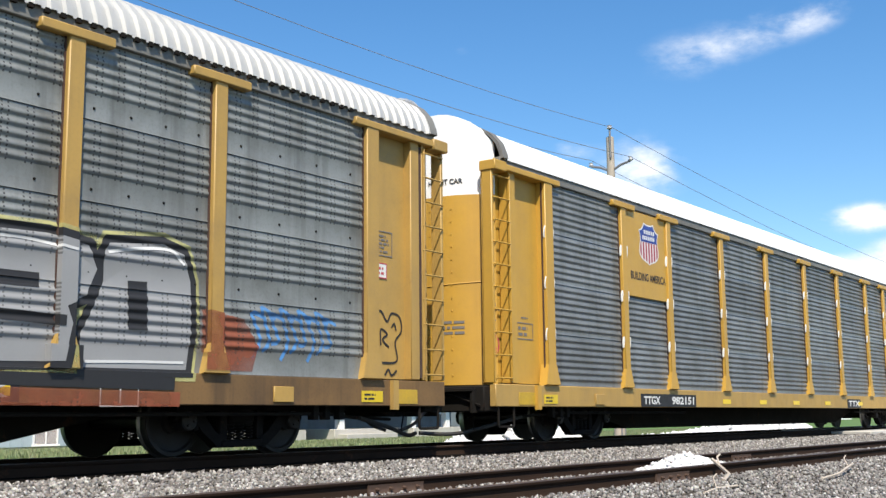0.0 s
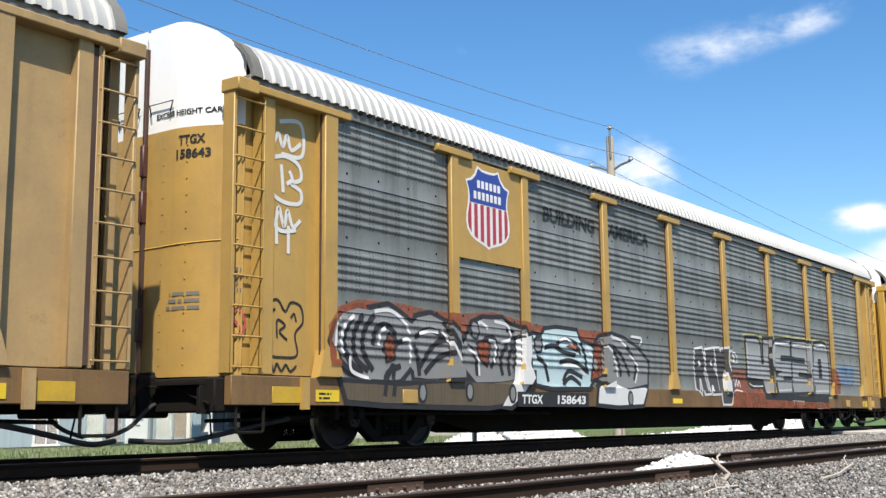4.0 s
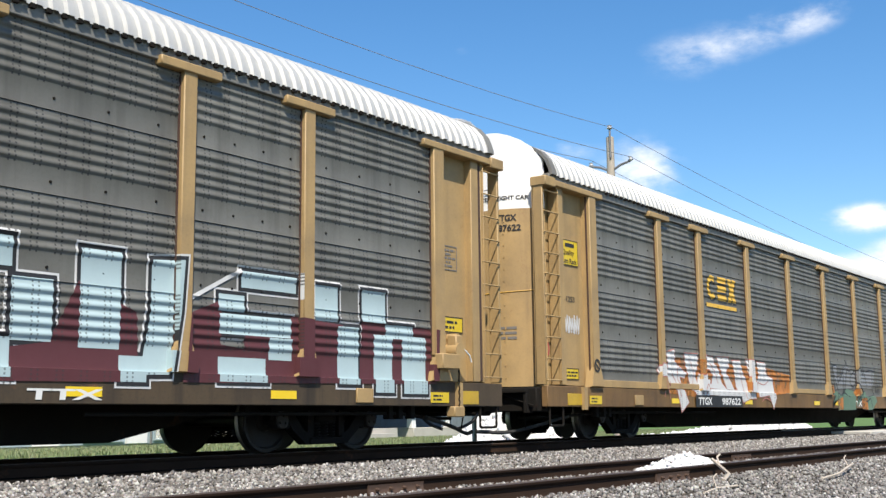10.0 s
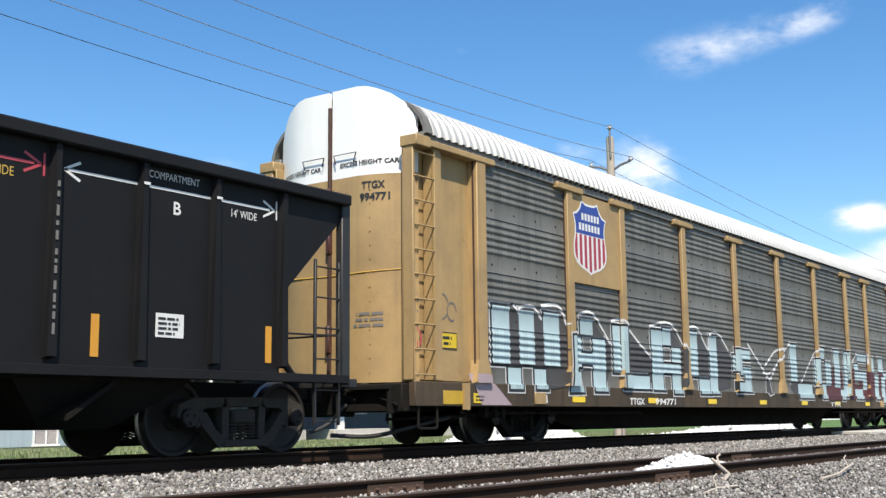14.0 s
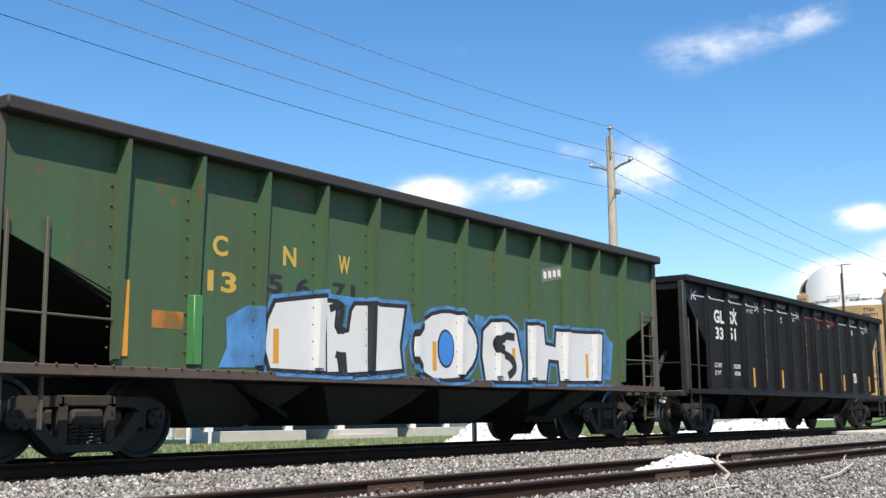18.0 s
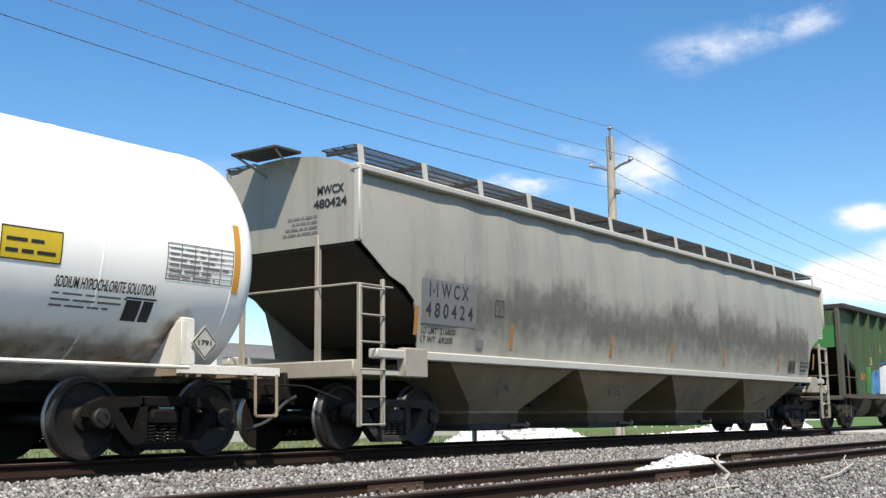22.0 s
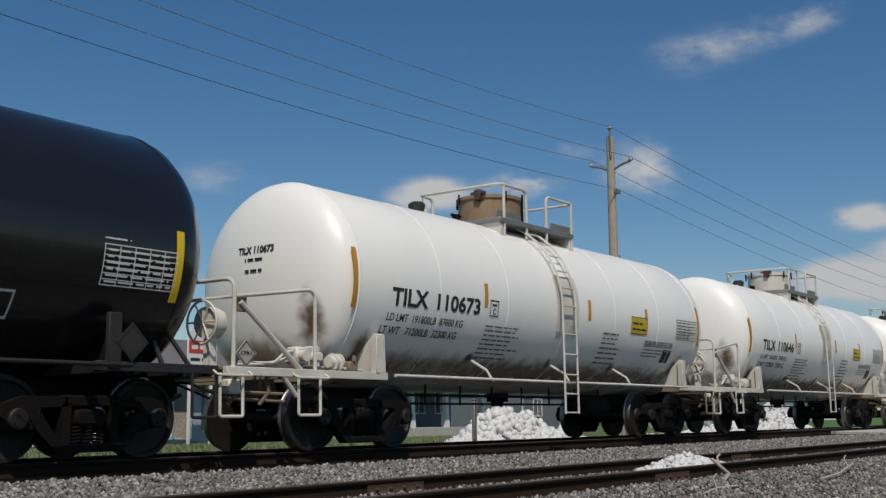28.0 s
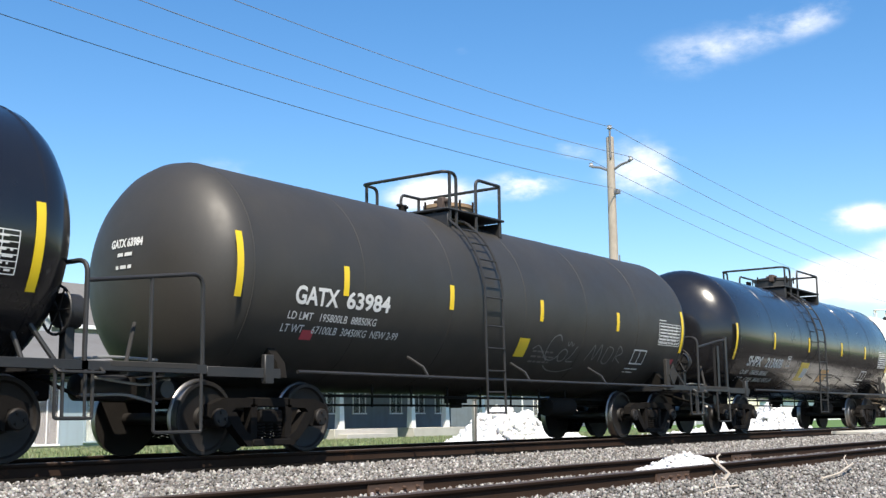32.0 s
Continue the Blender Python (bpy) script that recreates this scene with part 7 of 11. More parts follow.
thin(M["spray_orange"], 0.45, 0.85)
thin(M["spray_blue"], 0.45, 0.95)
for key in ("spray_silver", "spray_chrome", "spray_brown", "spray_maroon", "spray_dark", "spray_pale", "spray_orange"):
    perforate(M[key], 0.65)
M["spray_sheet"] = perforate(spray("white_spray_on_sheet", (0.58, 0.58, 0.575)), 0.8)
M["spray_green"] = spray("dull_green_spray_paint", (0.10, 0.17, 0.115))
M["spray_blue_solid"] = spray("blue_centre_spray_paint", (0.04, 0.19, 0.55))
M["spray_yellow"] = spray("pale_yellow_spray_paint", (0.50, 0.48, 0.20))
M["sign_yellow"] = spray("yellow_sign_paint", (0.63, 0.45, 0.02), 0.4)
M["logo_blue"] = spray("deep_blue_paint", (0.028, 0.055, 0.28), 0.4)
M["logo_red"] = spray("deep_red_paint", (0.36, 0.028, 0.05), 0.4)
M["logo_gold"] = spray("gold_paint", (0.72, 0.42, 0.04), 0.4)
M["ink"] = spray("black_stencil_paint", (0.02, 0.02, 0.022), 0.5)
M["faint_ink"] = spray("faded_stencil_paint", (0.16, 0.15, 0.14), 0.6)
M["white_ink"] = spray("white_stencil_paint", (0.68, 0.68, 0.66), 0.5)
M["gold_ink"] = spray("faded_gold_stencil", (0.50, 0.33, 0.06), 0.6)
M["reflect_orange"] = spray("orange_reflector_tape", (0.58, 0.27, 0.03), 0.35)
M["reflect_yellow"] = spray("yellow_reflector_tape", (0.78, 0.55, 0.02), 0.3)


def stain(name, col, most, mask):
    """A soft-edged patch of dirt, for some with painted shade: thins out towards its own edge."""
    m = paint(name, col, 0.85, grime=0.4, dirt=tuple(c * 0.6 for c in col), bump=0.0)
    nt = m.node_tree
    b = nt.nodes["Principled BSDF"]
    co = nt.nodes.new("ShaderNodeTexCoord")
    off = nt.nodes.new("ShaderNodeVectorMath")
    off.operation = "MULTIPLY_ADD"
    off.inputs[1].default_value = tuple(2.0 * q for q in mask)
    off.inputs[2].default_value = tuple(-1.0 * q for q in mask)
    nt.links.new(co.outputs["Generated"], off.inputs[0])
    ln = nt.nodes.new("ShaderNodeVectorMath")
    ln.operation = "LENGTH"
    nt.links.new(off.outputs[0], ln.inputs[0])
    no = nt.nodes.new("ShaderNodeTexNoise")
    no.inputs["Scale"].default_value = 5.0
    no.inputs["Detail"].default_value = 6.0
    nt.links.new(co.outputs["Object"], no.inputs["Vector"])
    ad = nt.nodes.new("ShaderNodeMath")
    ad.operation = "MULTIPLY_ADD"
    ad.inputs[1].default_value = 0.9
    nt.links.new(no.outputs["Fac"], ad.inputs[0])
    nt.links.new(ln.outputs["Value"], ad.inputs[2])
    mr = nt.nodes.new("ShaderNodeMapRange")
    mr.interpolation_type = "SMOOTHSTEP"
    mr.inputs["From Min"].default_value, mr.inputs["From Max"].default_value = 0.45, 1.30
    mr.inputs["To Min"].default_value, mr.inputs["To Max"].default_value = most, 0.0
    nt.links.new(ad.outputs[0], mr.inputs["Value"])
    nt.links.new(mr.outputs["Result"], b.inputs["Alpha"])
    return m


M["rust_stain"] = stain("rust_stain", (0.16, 0.095, 0.055), 0.85, (1, 0, 1))
M["head_stain"] = stain("rust_run", (0.13, 0.07, 0.03), 0.97, (0, 1, 1))
M["head_grime"] = stain("head_grime", (0.24, 0.17, 0.10), 0.75, (0, 0.8, 1))
# Belly dirt that also tints in the shade where the shell turns under.
M["belly"] = stain("belly_grime", (0.30, 0.205, 0.115), 0.70, (0.35, 0, 0.9))
# Scuffs plus the shade of the inward-turning lower wall, put into colour.
M["panel_grime"] = stain("panel_grime", (0.125, 0.124, 0.113), 0.62, (0.12, 0, 0.9))
M["gray_seam"] = spray("dirty_weld_seam", (0.21, 0.20, 0.17), 0.7)
M["soot"] = stain("soot_run", (0.10, 0.09, 0.075), 0.75, (1, 0, 1))
M["placard"] = spray("dirty_white_placard", (0.42, 0.40, 0.35), 0.6)
M["red_ink"] = spray("red_stencil_paint", (0.45, 0.06, 0.08), 0.5)
M["pale_patch"] = spray("dark_grey_patch", (0.15, 0.155, 0.16), 0.6)
M["rust_strip"] = paint("weathered_orange_tape", (0.36, 0.17, 0.045), 0.5, grime=0.5, dirt=(0.2, 0.1, 0.04))


def shape(fn, n=40):
    pts = [fn(2 * math.pi * k / n) for k in range(n)]
    return (pts, [tuple(range(n))])


def blob(seed, rough=0.09, n=36, square=2.0):
    rnd = random.Random(seed)
    ph = [rnd.uniform(0, 6.28) for _ in range(5)]
    am = [rnd.uniform(0.2, 1.0) * rough / (k + 1) * 2 for k in range(5)]

    def fn(a):
        r = 0.5 * (1 + sum(am[k] * math.sin((k + 2) * a + ph[k]) for k in range(5)))
        c, s = math.cos(a), math.sin(a)
        q = (abs(c) ** square + abs(s) ** square) ** (-1 / square)
        return (0.5 + r * q * c, 0.5 + r * q * s)
    return shape(fn, n)


def band(a0, a1, r0, r1, n=14):
    """Part of a ring in the unit square; angles in degrees."""
    pts = []
    for k in range(n + 1):
        a = radians(a0 + (a1 - a0) * k / n)
        pts += [(0.5 + r0 * math.cos(a), 0.5 + r0 * math.sin(a)), (0.5 + r1 * math.cos(a), 0.5 + r1 * math.sin(a))]
    return (pts, [(2 * k, 2 * k + 1, 2 * k + 3, 2 * k + 2) for k in range(n)])


def stroke(pts, w):
    """A brush line through pts (u, v) of width w, as flat quads."""
    out, faces = [], []
    P = [Vector((a, b)) for a, b in pts]
    for i, p in enumerate(P):
        d = (P[min(i + 1, len(P) - 1)] - P[max(i - 1, 0)]).normalized()
        q = Vector((-d.y, d.x)) * w / 2
        out += [tuple(p + q), tuple(p - q)]
    for i in range(len(P) - 1):
        faces.append((2 * i, 2 * i + 1, 2 * i + 3, 2 * i + 2))
    return (out, faces)


def curve_pts(pts, n=6):
    """A smooth line through pts."""
    P = [pts[0]] + list(pts) + [pts[-1]]
    out = []
    for i in range(1, len(P) - 2):
        for k in range(n):
            t = k / n
            out.append(tuple(0.5 * (2 * P[i][a] + (P[i + 1][a] - P[i - 1][a]) * t + (2 * P[i - 1][a] - 5 * P[i][a] + 4 * P[i + 1][a] - P[i + 2][a]) * t * t
                                    + (3 * P[i][a] - P[i - 1][a] - 3 * P[i + 1][a] + P[i + 2][a]) * t ** 3) for a in (0, 1)))
    out.append(pts[-1])
    return out


class Side:
    """The near side of an auto rack as a surface to paint on: sheets, posts and sill."""

    def __init__(self, full=False):
        self.full = full
        self.v = sorted({round(z, 4) for z, _ in PROFILES[full]} | {0.956, 0.9601, 1.199, 1.2005})
        self.u = sorted(q for p in POSTS for q in (p - 0.1905, p - 0.1890, p - 0.103, p - 0.0995, p + 0.0995, p + 0.103, p + 0.1890, p + 0.1905))

    def at(self, lift):
        def where(u, v):
            if v < 0.958:
                return (u, -1.541 - lift, v)
            if any(abs(u - p) < 0.1005 for p in POSTS) and v > 1.2:
                return (u, -1.586 - lift, v)
            if any(abs(u - p) < 0.1897 for p in POSTS) and v <= 1.2:
                return (u, -1.601 - lift, v)
            return (u, FACE - side_depth(v, self.full) - lift, v)
        return where


def lay(geo, side, lift, flat, u, v, w, h, slant=0.0):
    """Lays a flat shape over sheets and posts, split where the surface breaks."""
    verts, faces = flat[0], flat[1]
    bm = bmesh.new()
    vs = [bm.verts.new((u + p[0] * w + slant * p[1] * h, v + p[1] * h, 0)) for p in verts]
    for f in faces:
        try:
            bm.faces.new([vs[i] for i in f])
        except ValueError:
            pass
    wide = [f for f in bm.faces if len(f.verts) > 4]
    if wide:
        bm.normal_update()
        bmesh.ops.triangulate(bm, faces=wide, quad_method="BEAUTY", ngon_method="EAR_CLIP")
    us = [q.co.x for q in bm.verts]
    ws = [q.co.y for q in bm.verts]
    for c in side.v:
        if min(ws) < c < max(ws):
            bmesh.ops.bisect_plane(bm, geom=bm.verts[:] + bm.edges[:] + bm.faces[:], plane_co=(0, c, 0), plane_no=(0, 1, 0), dist=1e-5)
    for c in side.u:
        if min(us) < c < max(us):
            bmesh.ops.bisect_plane(bm, geom=bm.verts[:] + bm.edges[:] + bm.faces[:], plane_co=(c, 0, 0), plane_no=(1, 0, 0), dist=1e-5)
    bm.verts.index_update()
    where = side.at(lift)
    geo.add([where(q.co.x, q.co.y) for q in bm.verts], [[q.index for q in f.verts] for f in bm.faces])
    bm.free()


PAINT_COUNT = [0]


def grown(pts, d):
    """The outline pts moved outwards by d, with mitred corners."""
    n = len(pts)
    area = sum(pts[k][0] * pts[(k + 1) % n][1] - pts[(k + 1) % n][0] * pts[k][1] for k in range(n))
    sign = 1 if area > 0 else -1
    out = []
    for k in range(n):
        p, a, b = Vector(pts[k]), Vector(pts[k - 1]), Vector(pts[(k + 1) % n])
        e0, e1 = (p - a).normalized(), (b - p).normalized()
        n0, n1 = Vector((e0.y, -e0.x)) * sign, Vector((e1.y, -e1.x)) * sign
        m = n0 + n1
        m = m / max(0.55, m.length_squared / 2) if m.length > 1e-6 else n0
        out.append(tuple(p + m * d))
    return out


def ring(u, v, a, b, n=14):
    return [(u + a * math.cos(2 * math.pi * k / n), v + b * math.sin(2 * math.pi * k / n)) for k in range(n)]


def painted(car, side, pts, fill, edge, edge_w=0.05, glow=None, glow_w=0.1, lift=0.008, name="graffiti_letter", label="spray-painted letter"):
    """One sprayed form: its fill, with an edge and a glow of its own outline under it."""
    PAINT_COUNT[0] += 1
    lift += 0.0002 * (PAINT_COUNT[0] % 5)
    face = [tuple(range(len(pts)))]
    g = Geo()
    lay(g, side, lift + 0.004, (pts, face), 0, 0, 1, 1)
    ob = part(name, g, M[fill], car, label)
    for what, mat, d, down in (("spray_edge", edge, edge_w, 0.0), ("spray_glow", glow, glow_w, 0.004)):
        if mat:
            g = Geo()
            lay(g, side, lift - down, (grown(pts, d), face), 0, 0, 1, 1)
            part(what, g, M[mat], ob)
    return ob


def sprayed(car, side, pts, w, mat, lift):
    """One brush line."""
    PAINT_COUNT[0] += 1
    g = Geo()
    lay(g, side, lift + 0.0002 * (PAINT_COUNT[0] % 5), stroke(curve_pts(pts), w), 0, 0, 1, 1)
    return part("spray_line", g, M[mat], car)


def block_word(car, side, blocks):
    """One block letter of pale blue fields with black edges and a white outline."""
    for b in blocks:
        painted(car, side, b, "spray_pale", "spray_black", 0.045, "spray_sheet", 0.07, label="pale blue field of a block letter with a black edge")


def sheet_text(geo, side, lift, text, u, v, w, h, bold=0.02, slant=0.0):
    lay(geo, side, lift, glyphs(text, bold), u, v, w, h, slant)


SIDE, SIDE_NEW = Side(False), Side(True)


def shield(car, u, v, w, h, y):
    """The railway's crest as plain shapes: white edge, blue head, red and white stripes."""
    half = [(0.5, 0.962), (0.36, 0.968), (0.26, 1.0), (0.20, 0.90), (0.11, 0.83), (0.0, 0.80), (0.045, 0.70), (0.06, 0.60), (0.045, 0.50), (0.015, 0.40), (0.005, 0.30), (0.03, 0.21), (0.10, 0.14), (0.22, 0.085), (0.36, 0.05), (0.45, 0.025), (0.5, 0.0)]
    out = half + [(1 - a, b) for a, b in reversed(half[1:-1])]

    def grown(k):
        return [(0.5 + (a - 0.5) * k, 0.5 + (b - 0.5) * (1 - (1 - k) * w / h)) for a, b in out]
    crest = part("crest", _flat(grown(1.0), u, v, w, h, y), M["white_ink"], car, "shield crest in blue, white and red")
    inner = grown(0.93)
    split = 0.54
    bm_top = _clip(inner, split, True)
    part("crest_head", _flat(bm_top, u, v, w, h, y - 0.003), M["logo_blue"], crest)
    low = _clip(inner, split - 0.01, False)
    for k in range(7):
        a, b = 0.045 + k * 0.137, 0.045 + k * 0.137 + 0.075
        strip = _clip_x(_clip_x(low, a, True), b, False)
        if len(strip) > 2:
            part("crest_stripe", _flat(strip, u, v, w, h, y - 0.003), M["logo_red"], crest)
    for zz, ww in ((0.775, 0.50), (0.635, 0.66)):
        k = -ww / 2
        while k < ww / 2 - 0.03:
            g = Geo()
            draw(g, lambda a, b: (a, y - 0.006, b), RECT, u + w * (0.5 + k), v + h * (zz - 0.045), w * 0.062, h * 0.095)
            part("crest_bar", g, M["white_ink"], crest)
            k += 0.092


def _flat(poly, u, v, w, h, y):
    return Geo().add([(u + a * w, y, v + b * h) for a, b in poly], [tuple(range(len(poly)))])


def _clip(poly, level, above):
    return _halfplane(poly, lambda p: (p[1] - level) if above else (level - p[1]))


def _clip_x(poly, level, right):
    return _halfplane(poly, lambda p: (p[0] - level) if right else (level - p[0]))


def _halfplane(poly, f):
    out = []
    for p, q in zip(poly, poly[1:] + poly[:1]):
        a, b = f(p), f(q)
        if a >= 0:
            out.append(p)
        if a * b < 0:
            t = a / (a - b)
            out.append((p[0] + (q[0] - p[0]) * t, p[1] + (q[1] - p[1]) * t))
    return out


def crest_plate(car, mat, z0):
    """Flat coloured plate in the second bay that carries the crest."""
    return part("crest_plate", Geo().box(-9.02, -7.20, -1.545, -1.49, z0, 4.44, 0.006), mat, car, "flat yellow plate in the side")


def sill_plate(car, text, u, w, mat_plate, z0=0.61, z1=0.86, y=-1.5415):
    if mat_plate:
        part("number_board", Geo().box(u - 0.12, u + w + 0.12, y - 0.004, y, z0, z1), mat_plate, car, "black board on the sill")
    words = text.split()
    step = w / (len(text) or 1)
    for k, word in enumerate(words):
        g = Geo()
        write(g, lambda a, b: (a, y - 0.006, b), word, u + step * text.index(word), z0 + 0.045, z1 - z0 - 0.09, step * len(word), 0.03, 0.1)
        part("car_number" if k else "reporting_mark", g, M["white_ink"], car)


def plate_writing(car, u, v, w, h, rows, seed, mat, y=-1.404, boxed=False, board=None):
    where = lambda a, b: (a, y - 0.003, b)
    if board:
        part("notice_board", Geo().box(u - 0.04, u + w + 0.04, y - 0.006, y, v - 0.04, v + h + 0.04), board, car)
        where = lambda a, b: (a, y - 0.009, b)
    g = Geo()
    bars(g, where, u, v, w, h, rows, seed)
    if boxed or board:
        frame_box(g, where, u - 0.04, v - 0.04, w + 0.08, h + 0.08, 0.015)
    part("small_lettering", g, mat, car)


def end_mark(car, lines, s=-1):
    """Marks on the near leaf of an end door, on its curved face."""
    def where(u, v):
        return (s * (end_x(u) + 0.008), u, v)
    for text, u, v, h, w in lines:
        g = Geo()
        flat = glyphs(text, 0.03)
        draw(g, where, ([(1 - a if s < 0 else a, b) for a, b in flat[0]], flat[1]), u, v, w, h)
        part("end_mark", g, M["ink"], car)
    if len(lines) > 3:
        for q in (-1, 1):
            rail = [where(q * a, b) for a, b in ((0.14, 4.28), (0.10, 4.42), (0.55, 4.42), (0.50, 4.28))]
            part("grab_rail", Geo().tube([(x + s * 0.04, y, z) for x, y, z in rail], 0.010, 6), M["dark"], car)
    g = Geo()
    bars(g, where, -0.95, 1.75, 0.5, 0.26, 3, 5)
    tagged(part("end_lettering", g, M["faint_ink"], car), kind="stuff")


def tag(car, strokes, w, mat, y, name="graffiti_tag"):
    """A sprayed tag, stroke by stroke."""
    for k, pts in enumerate(strokes):
        g = Geo()
        draw(g, lambda a, b: (a, y - 0.0004 * k, b), stroke(curve_pts(pts), w), 0, 0, 1, 1)
        part(name, g, mat, car, "spray-painted stroke of a tag")


def scribble(u, v, w, h, seed, n=3):
    rnd = random.Random(seed)
    out = []
    for k in range(n):
        x = u + w * k / n
        line = []
        for i in range(6):
            line.append((x + w / n * (i / 5) * 1.1, v + h * (0.15 + 0.8 * (i % 2)) * rnd.uniform(0.7, 1.05)))
        out.append(line)
    return out


def rack_common(car, body, tape):
    for q in (-1, 1):
        y = -1.5415
        for x in (q * 10.24,):
            part("jack_plate", Geo().box(x - 0.17, x + 0.17, y - 0.03, y, 0.64, 0.83, 0.006), body, car, "small plate with faded lettering")
        u = q * 11.95 - 0.22
        part("warning_plate", Geo().box(u, u + 0.44, y - 0.008, y, 0.65, 0.80), M["sign_yellow"], car, "yellow warning plate")
        g = Geo()
        bars(g, lambda a, b: (a, y - 0.010, b), u + 0.05, 0.67, 0.34, 0.11, 2, 8)
        part("small_lettering", g, M["ink"], car)
    for x in tape:
        part("sill_reflector", Geo().box(x - 0.22, x + 0.22, -1.547, -1.54, 0.68, 0.78), M["reflect_yellow"], car)


# -------- newest rack: small crest and slogan on its plate
rack_common(rack_new, M["yellow"], (-4.3, -2.05, 0.3, 2.85, 5.9))
crest_plate(rack_new, M["yellow_new"], 2.74)
shield(rack_new, -8.42, 3.42, 0.88, 0.85, -1.549)
g = Geo()
write(g, lambda a, b: (a, -1.551, b), "BUILDING AMERICA", -8.82, 3.08, 0.16, 1.55, 0.02)
part("slogan", g, M["ink"], rack_new)
sill_plate(rack_new, "TTGX   982151", -8.45, 2.35, M["spray_black"])
sill_plate(rack_new, "TTX", 4.75, 1.05, M["spray_black"])
plate_writing(rack_new, -12.62, 2.05, 0.3, 0.05, 1, 3, M["faint_ink"])
plate_writing(rack_new, -12.72, 1.75, 0.42, 0.2, 2, 4, M["faint_ink"], boxed=True)
end_mark(rack_new, [("HEIGHT CAR", -0.95, 4.25, 0.09, 0.62)])
M["white_chain"] = paint("white_chain_paint", (0.75, 0.75, 0.73), 0.5, grime=0.2)
for p in POSTS[:-1]:
    for z in SHEET_Z[1:4]:
        for q in (-1, 1):
            x = p + q * 0.125
            pts = [(x + 0.028 * math.cos(a), -1.56 - 0.01 * math.sin(a), z - 0.02 + 0.10 * math.sin(a)) for a in np.linspace(0, 2 * math.pi, 11)]
            part("chain_loop", Geo().tube(pts, 0.014, 5), M["white_chain"], rack_new)

# -------- second rack: crest, slogan, bubble graffiti
rack_common(rack_a, M["yellow"], (-7.5, -3.9, -1.3, 1.6, 6.3))
crest_plate(rack_a, M["yellow"], 2.86)
shield(rack_a, -8.80, 3.06, 1.26, 1.32, -1.549)
g = Geo()
sheet_text(g, SIDE, 0.010, "BUILDING", -6.42, 3.78, 1.85, 0.26, 0.035)
part("slogan", g, M["ink"], rack_a)
g = Geo()
sheet_text(g, SIDE, 0.010, "AMERICA", -4.05, 3.80, 1.72, 0.26, 0.035)
part("slogan", g, M["ink"], rack_a)
sill_plate(rack_a, "TTGX   158643", -7.32, 2.1, M["spray_black"], 0.60, 0.84, -1.570)
end_mark(rack_a, [("TTGX", -0.98, 3.84, 0.12, 0.36), ("158643", -1.05, 3.66, 0.12, 0.46), ("EXCESS HEIGHT CAR", -1.18, 4.22, 0.075, 0.98), ("EXCESS HEIGHT CAR", 0.20, 4.22, 0.075, 0.98)])


# four fat silver characters
BASE_SHADE = [(2.69, 1.3), (3.69, 1.26), (3.8, 1.12), (3.91, 0.93), (5.65, 0.92), (8.54, 0.9), (8.53, 0.76), (5.65, 0.79), (3.7, 0.8), (3.68, 1.06), (2.94, 1.05), (2.73, 1.14)]
painted(rack_a, SIDE, BASE_SHADE, "spray_black", None, lift=0.005, name="graffiti_shade", label="black block shade under silver graffiti")
FIG_A = [(2.68, 2.21), (3.43, 2.24), (3.6, 2.09), (3.62, 1.63), (3.79, 1.65), (3.82, 2.25), (4.22, 2.26), (4.1, 1.75), (4.17, 1.46), (4.15, 0.96), (3.88, 0.94), (3.78, 1.15), (3.69, 1.28), (2.7, 1.31)]
painted(rack_a, SIDE, FIG_A, "spray_chrome", "spray_black", 0.085, "spray_yellow", 0.13, label="fat silver graffiti figure with a black edge")
FIG_B = [(4.16, 1.86), (4.24, 2.12), (4.46, 2.24), (5.69, 2.31), (5.72, 1), (4.47, 0.97), (4.39, 1.17), (4.59, 1.38), (5.06, 1.52), (4.48, 1.53), (4.24, 1.62)]
painted(rack_a, SIDE, FIG_B, "spray_chrome", "spray_black", 0.085, "spray_yellow", 0.13, label="fat silver graffiti figure with a black edge")
FIG_C = [(5.86, 2.29), (6.88, 2.32), (7.38, 2.25), (7.49, 2.01), (7.36, 1.72), (7.09, 1.59), (7.16, 1.42), (7.08, 1.03), (5.88, 1), (5.78, 1.22)]
painted(rack_a, SIDE, FIG_C, "spray_chrome", "spray_black", 0.085, "spray_yellow", 0.13, label="fat silver graffiti figure with a black edge")
FIG_D = [(7.63, 2.31), (8.35, 2.38), (8.65, 2.29), (8.76, 1.99), (8.78, 1.41), (8.72, 0.99), (7.34, 0.98), (7.3, 1.31), (7.44, 1.58), (7.57, 1.89), (7.57, 2.19)]
painted(rack_a, SIDE, FIG_D, "spray_chrome", "spray_black", 0.085, "spray_yellow", 0.13, label="fat silver graffiti figure with a black edge")
sprayed(rack_a, SIDE, [(4.98, 1.84), (5.65, 1.85), (6.17, 1.83), (6.8, 1.83)], 0.15, "spray_black", 0.018)
sprayed(rack_a, SIDE, [(5.1, 1.34), (5.4, 1.35), (5.73, 1.35)], 0.1, "spray_black", 0.018)
sprayed(rack_a, SIDE, [(6.24, 1.47), (6.65, 1.46), (7.08, 1.44)], 0.11, "spray_black", 0.018)
sprayed(rack_a, SIDE, [(8.01, 1.93), (8.02, 1.67), (8.03, 1.4)], 0.26, "spray_black", 0.018)
sprayed(rack_a, SIDE, [(4.26, 1.76), (4.32, 2.06), (4.51, 2.17), (5.04, 2.21), (5.63, 2.24)], 0.035, "spray_white", 0.019)
sprayed(rack_a, SIDE, [(5.94, 2.21), (6.59, 2.24), (7.19, 2.18)], 0.03, "spray_white", 0.019)
